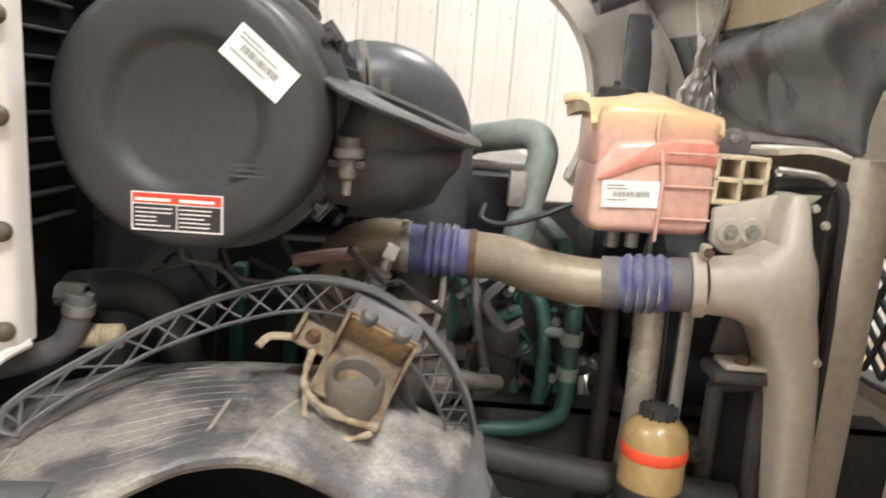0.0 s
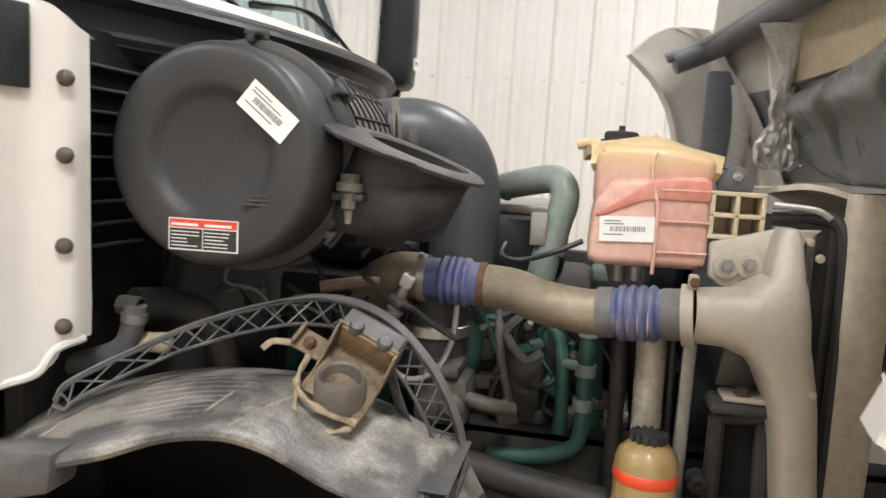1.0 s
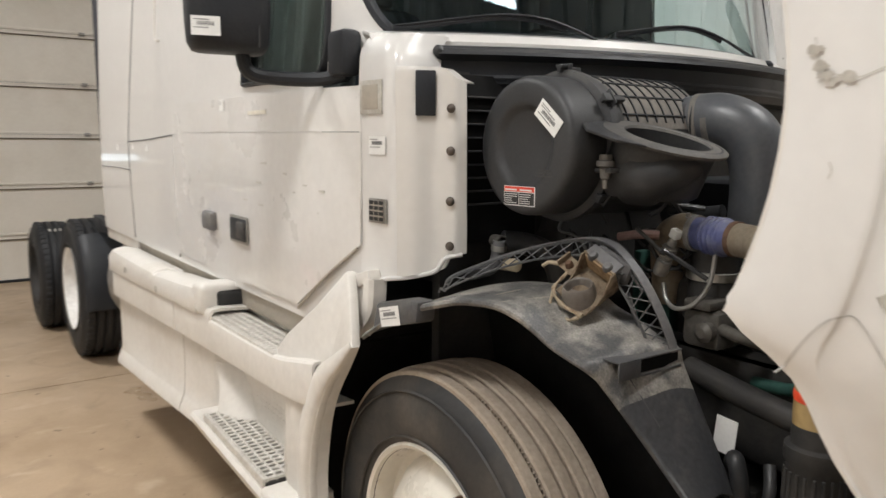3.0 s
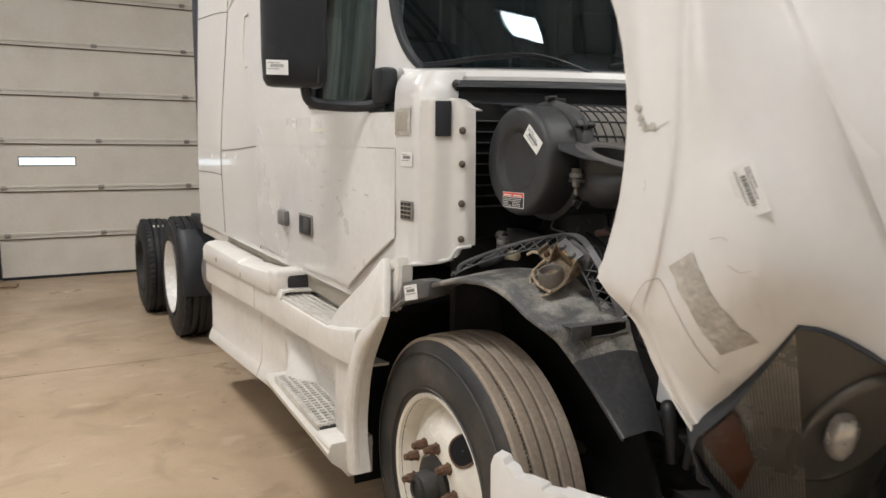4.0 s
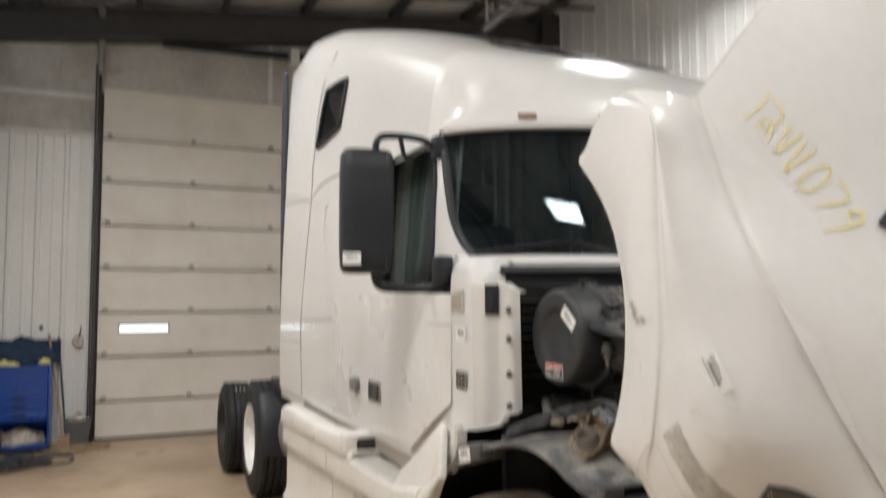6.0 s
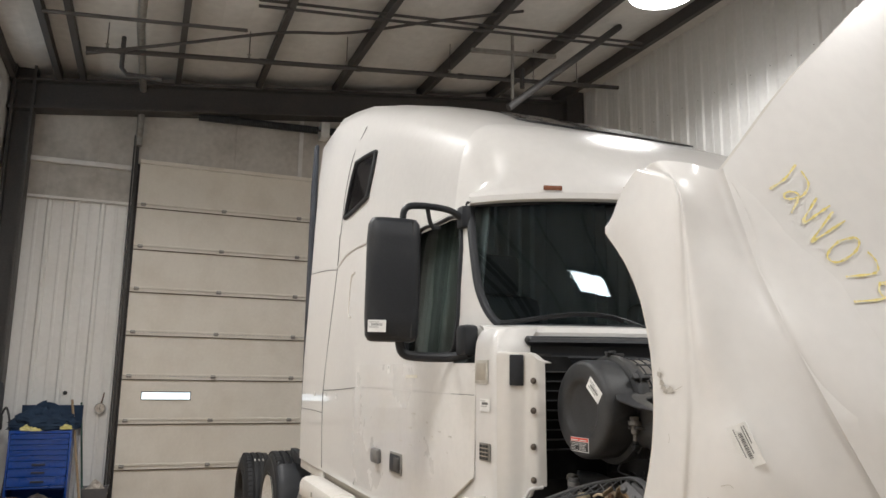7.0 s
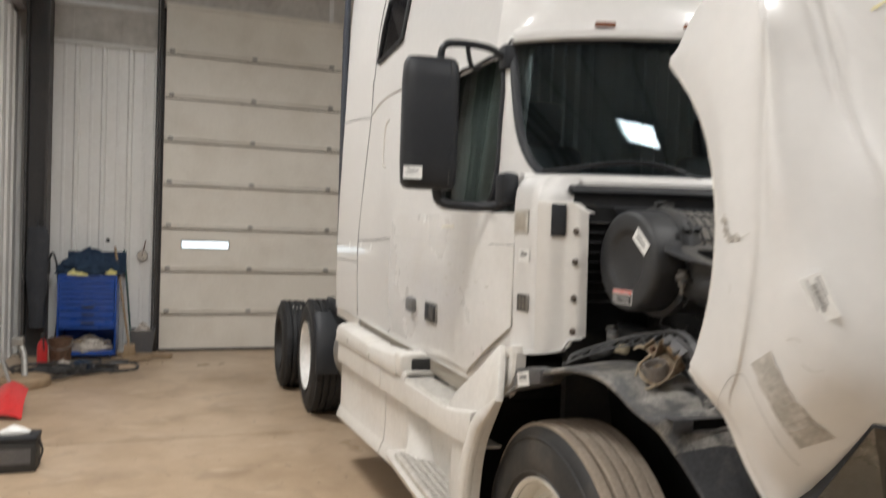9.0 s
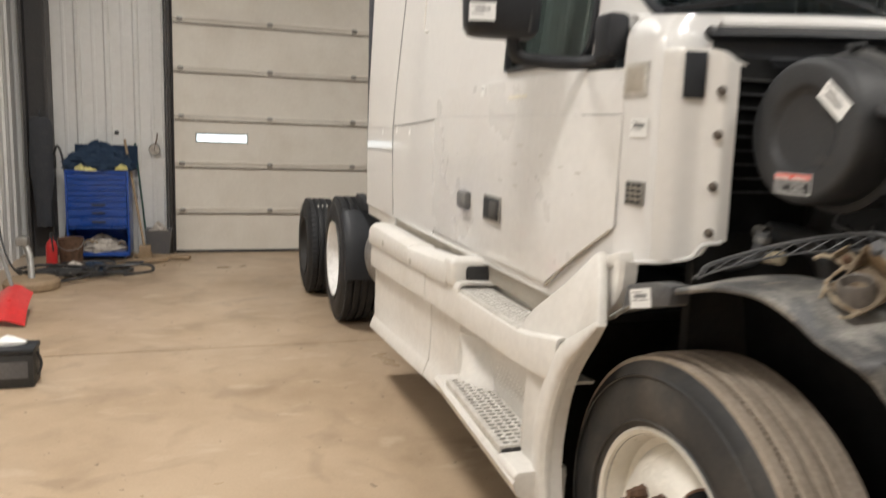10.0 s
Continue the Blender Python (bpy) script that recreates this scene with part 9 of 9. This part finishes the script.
def work_coat():
    """Dark work clothes hanging flat against the column."""
    b = bmesh.new()

    def sleeve(line, n=22):
        rows = []
        for z, cy, hw, hd in line:
            rows.append([])
            for k in range(n):
                a = 2 * math.pi * k / n
                q = Vector((math.cos(a) * 2, math.sin(a) * 2, z * 2.2 + cy))
                f = 1 + 0.25 * noise.noise(q * 1.6) - 0.25 * abs(noise.noise(Vector((a * 2.2, z * 0.8, cy))))
                rows[-1].append((-7.9 + hd * f * math.sin(a), cy + hw * f * math.cos(a), z))
        grid(rows, 0, b, True)

    sleeve([(1.56, -2.03, 0.06, 0.02), (1.53, -2.03, 0.10, 0.035), (1.46, -2.03, 0.118, 0.04), (1.38, -2.03, 0.122, 0.04), (1.28, -2.03, 0.12, 0.042), (1.16, -2.03, 0.115, 0.042), (1.04, -2.03, 0.11, 0.04), (0.93, -2.03, 0.108, 0.04), (0.82, -2.028, 0.10, 0.04), (0.70, -2.025, 0.095, 0.038), (0.58, -2.022, 0.088, 0.038), (0.46, -2.02, 0.082, 0.036), (0.37, -2.018, 0.08, 0.034)])
    tube([(-7.9, -2.03, 1.55), (-7.9, -2.03, 1.60), (-7.93, -2.03, 1.625), (-7.97, -2.03, 1.61)], 0.006, 6, 4, b)
    return b


single("work_coat", work_coat(), material("dark grey work cloth", (0.04, 0.043, 0.05), (0.07, 0.07, 0.075), 0.6, 9, 60, 0.9, bump=0.1), "long dark work coat hanging from a hook on the column", "coat", smooth=1.0)
for k, (y, z) in enumerate(((-1.62, 1.02), (-1.22, 1.03), (-1.54, 1.015))):
    heap("yellow_glove", (-7.79, y, z - 0.018), (0.05, 0.07, 0.06), 20 + k, material("dull yellow leather", (0.62, 0.56, 0.2), (0.7, 0.68, 0.5), 0.7, 20, 80, 0.8), "dull yellow work glove on the tool chest", "glove", 14, 8)
heap("crumpled_rag", (-7.95, -1.45, 0.09), (0.17, 0.22, 0.17), 7, RAG, "pile of pale rags in the tool chest bottom", "rags")
for k in range(14):
    rnd = random.Random(40 + k)
    p = Vector((-7.86 + rnd.uniform(-0.08, 0.05), -1.45 + rnd.uniform(-0.2, 0.2), 0.17 + rnd.uniform(-0.02, 0.05)))
    q = p + Vector((rnd.uniform(-0.03, 0.03), rnd.uniform(-0.1, 0.1), rnd.uniform(-0.02, 0.03)))
    single("rag_strip", tube([p, p.lerp(q, 0.5) + Vector((0, 0, 0.03)), q], 0.012, 8, 4, flat=0.5), RAG if k % 3 else CARDB, "twisted pale rag among others in the chest", "rag", "rags in the chest")

broom = thing("broom", (-7.70, -0.99, 0.0), "wooden-handled broom leaning by the tool chest", "broom")
part("handle", tube([(-7.70, -0.99, 0.12), (-8.02, -1.20, 1.34)], 0.014, 10, 1, curve=False), WOOD, broom)
part("head", box(-7.76, -7.64, -1.05, -0.93, 0.10, 0.18, 0.01), WOOD, broom)
part("bristles", box(-7.76, -7.64, -1.06, -0.92, 0.0, 0.10, 0.004), CARDB, broom)
single("leaning_pole", tube([(-8.06, -0.98, 0.0), (-8.22, -1.11, 1.30)], 0.011, 8, 1, curve=False), GREEN, "thin green pole leaning on the wall", "pole")
binn = thing("waste_bin", (-8.02, -0.86, 0.0), "dark grey square bin filled with scraps", "bin")
b = bmesh.new()
rows = [[(-8.02 + sx * w, -0.86 + sy * w, z) for sx, sy in ((-1, -1), (1, -1), (1, 1), (-1, 1))] for z, w in ((0.0, 0.11), (0.30, 0.14), (0.32, 0.145), (0.31, 0.13), (0.02, 0.10))]
part("tub", grid(rows, 0, None, True), GREYP, binn, "", 0.3)
part("tub_floor", box(-8.12, -7.92, -0.96, -0.76, 0.02, 0.03), GREYP, binn)
heap("scrap_paper", (-8.02, -0.86, 0.22), (0.12, 0.12, 0.17), 11, RAG, "crumpled pale scraps in the bin", "scraps")
gauge = thing("pressure_gauge", (XB + 0.03, -0.90, 1.23), "round pale dial hung on the wall", "gauge")
part("case", lathe([(0.0001, 0.0), (0.060, 0.0), (0.064, 0.015), (0.060, 0.03), (0.054, 0.028), (0.0001, 0.027)], (XB + 0.0, -0.90, 1.23), "x", 28), STEEL, gauge)
part("dial", lathe([(0.0001, 0.029), (0.053, 0.029)], (XB + 0.0, -0.90, 1.23), "x", 28), RAG, gauge)
part("needle", box(XB + 0.03, XB + 0.033, -0.903, -0.897, 1.21, 1.265), INK, gauge)
part("strap", tube([(XB + 0.015, -0.89, 1.29), (XB + 0.015, -0.875, 1.35), (XB + 0.015, -0.865, 1.42)], 0.007, 8, 3), RUST, gauge)
single("wall_plug", lathe([(0.0001, 0.03), (0.02, 0.025), (0.026, 0.0)], (XB - 0.02, -1.306, 1.411), "x", 14), INK, "dark round plug in the siding", "plug")
ext = thing("fire_extinguisher", (-7.3, -1.86, 0.0), "small red fire extinguisher on the floor", "extinguisher")
part("cylinder", lathe([(0.0001, 0.0), (0.05, 0.0), (0.055, 0.02), (0.055, 0.24), (0.04, 0.29), (0.018, 0.31), (0.018, 0.34), (0.0001, 0.34)], (-7.3, -1.86, 0), "z", 20), REDP, ext)
part("valve", box(-7.33, -7.27, -1.875, -1.845, 0.33, 0.38, 0.006), INK, ext)
part("hose", tube([(-7.28, -1.86, 0.36), (-7.22, -1.84, 0.33), (-7.23, -1.83, 0.2)], 0.008, 8, 5), INK, ext)
pail = thing("pail", (-7.45, -1.70, 0.0), "rusty brown metal pail with grime", "pail")
part("shell", lathe([(0.0001, 0.0), (0.10, 0.0), (0.105, 0.01), (0.125, 0.30), (0.13, 0.305), (0.12, 0.30), (0.10, 0.03), (0.0001, 0.03)], (-7.45, -1.70, 0), "z", 28), RUST, pail)
part("bail", tube([(-7.45, -1.83, 0.29), (-7.38, -1.80, 0.22), (-7.33, -1.70, 0.19), (-7.38, -1.60, 0.22), (-7.45, -1.57, 0.29)], 0.004, 6, 5), STEEL, pail)
for (a, c, w) in (((-7.95, -1.12, 0.03), (-7.72, -0.52, 0.03), 0.05), ((-7.45, -1.45, 0.02), (-7.60, -0.75, 0.04), 0.04)):
    d = Vector(c) - Vector(a)
    m = plane_pose((Vector(a) + Vector(c)) / 2, d, (0, 0, 1))
    b = box(-d.length / 2, d.length / 2, -0.02, 0.02, -w, w, 0.004)
    b.transform(m)
    single("timber_offcut", b, WOOD, "weathered timber length lying on the floor", "timber", "timber by the door")
for k in range(11):
    rnd = random.Random(60 + k)
    c0 = Vector((-6.95 + rnd.uniform(-0.30, 0.35), -1.50 + rnd.uniform(-0.40, 0.45), 0.015))
    pts = [c0 + Vector((0.20 * math.cos(a) * rnd.uniform(0.5, 1.3), 0.30 * math.sin(a) * rnd.uniform(0.6, 1.3), 0.007 * k + 0.03 * rnd.random())) for a in (0, 1.1, 2.2, 3.4, 4.5, 5.6, 6.6)]
    single("hose_coil", tube(pts, rnd.choice((0.010, 0.013, 0.016)), 8, 5), BLKHOSE, "black hose loop lying on the floor", "hose", "hoses on the floor")
heap("white_rag", (-7.1, -1.62, 0.0), (0.10, 0.12, 0.11), 15, RAG, "crumpled white rag on the floor", "rag")
heap("dark_cloth", (-7.15, -1.45, 0.0), (0.16, 0.16, 0.10), 17, NAVY, "crumpled dark cloth on the floor", "cloth")
disc = thing("stand_base", (-6.35, -1.86, 0.0), "heavy round stand base with a pipe post", "stand")
part("base", lathe([(0.0001, 0.0), (0.22, 0.0), (0.235, 0.02), (0.235, 0.07), (0.21, 0.095), (0.0001, 0.10)], (-6.35, -1.86, 0), "z", 36), WOOD, disc)
part("post", tube([(-6.35, -1.86, 0.09), (-6.45, -1.89, 0.30), (-6.5, -1.95, 0.42)], 0.03, 12, 4), STEEL, disc)
part("post_head", box(-6.56, -6.44, -2.0, -1.9, 0.38, 0.46, 0.012), STEEL, disc)
shovel = thing("snow_shovel", (-5.2, -1.75, 0.0), "red plastic shovel blade lying on the floor", "shovel")
rows = smooth_rows([[(-5.55, -1.95, 0.12), (-5.55, -1.82, 0.20), (-5.50, -1.68, 0.14)], [(-5.25, -1.93, 0.10), (-5.22, -1.80, 0.15), (-5.2, -1.66, 0.09)], [(-4.98, -1.90, 0.02), (-4.95, -1.77, 0.05), (-4.93, -1.63, 0.01)]], 5, 5)
part("blade", grid(rows, 0.008), REDP, shovel, "", 1.0)
part("handle", tube([(-5.5, -1.82, 0.17), (-5.9, -2.0, 0.45), (-6.2, -2.15, 0.7)], 0.016, 10, 3), STEEL, shovel)
bat = thing("truck_battery", (-3.62, -1.42, 0.0), "black truck battery on the floor with a rag on top", "battery")
part("case", box(-3.72, -3.53, -1.60, -1.29, 0.0, 0.20, 0.012), INK, bat)
part("lid", box(-3.725, -3.525, -1.605, -1.285, 0.20, 0.235, 0.01), BLACKP, bat)
part("label", on_plane(plane_pose((-3.5285, -1.42, 0.11), (0, 1, 0), (0, 0, 1)), 0.2, 0.1, 0.0015), GREYP, bat)
for y in (-1.54, -1.35):
    part("terminal", lathe([(0.012, 0.0), (0.01, 0.02), (0.0001, 0.02)], (-3.66, y, 0.235), "z", 12), STEEL, bat)
part("strap", tube([(-3.62, -1.285, 0.19), (-3.62, -1.265, 0.12), (-3.62, -1.285, 0.05)], 0.008, 8, 4), BLKHOSE, bat)
heap("paper_rag", (-3.64, -1.44, 0.238), (0.05, 0.09, 0.05), 23, LABEL, "crumpled white paper on the battery", "paper", 16, 8)
# cables on the column and the left wall
box_ = thing("column_box", (-7.95, -1.93, 1.0), "dark switch box with hanging black cables", "switch box")
part("case", box(-8.0, -7.93, -1.98, -1.9, 1.0, 1.16, 0.008), INK, box_)
part("cable", tube([(-7.95, -1.92, 1.15), (-7.9, -1.86, 1.25), (-7.86, -1.80, 1.0), (-7.9, -1.80, 0.5), (-8.0, -1.85, 0.1)], 0.012, 8, 7), BLKHOSE, box_)
part("cable", tube([(-7.96, -1.95, 1.0), (-7.95, -1.96, 0.7), (-7.97, -1.95, 0.4), (-7.95, -1.93, 0.05)], 0.016, 8, 6), BLKHOSE, box_)
part("cable_bundle", tube([(-7.94, -2.02, 0.75), (-7.92, -2.0, 0.55), (-7.93, -2.02, 0.35)], 0.03, 10, 4), BLKHOSE, box_)
single("air_hose", tube([(-6.9, -2.24, 1.1), (-6.8, -2.22, 0.7), (-6.7, -2.16, 0.35), (-6.62, -2.05, 0.12), (-6.7, -1.9, 0.02), (-6.9, -1.7, 0.02)], 0.01, 8, 6), BLKHOSE, "black air hose hanging on the wall", "hose")
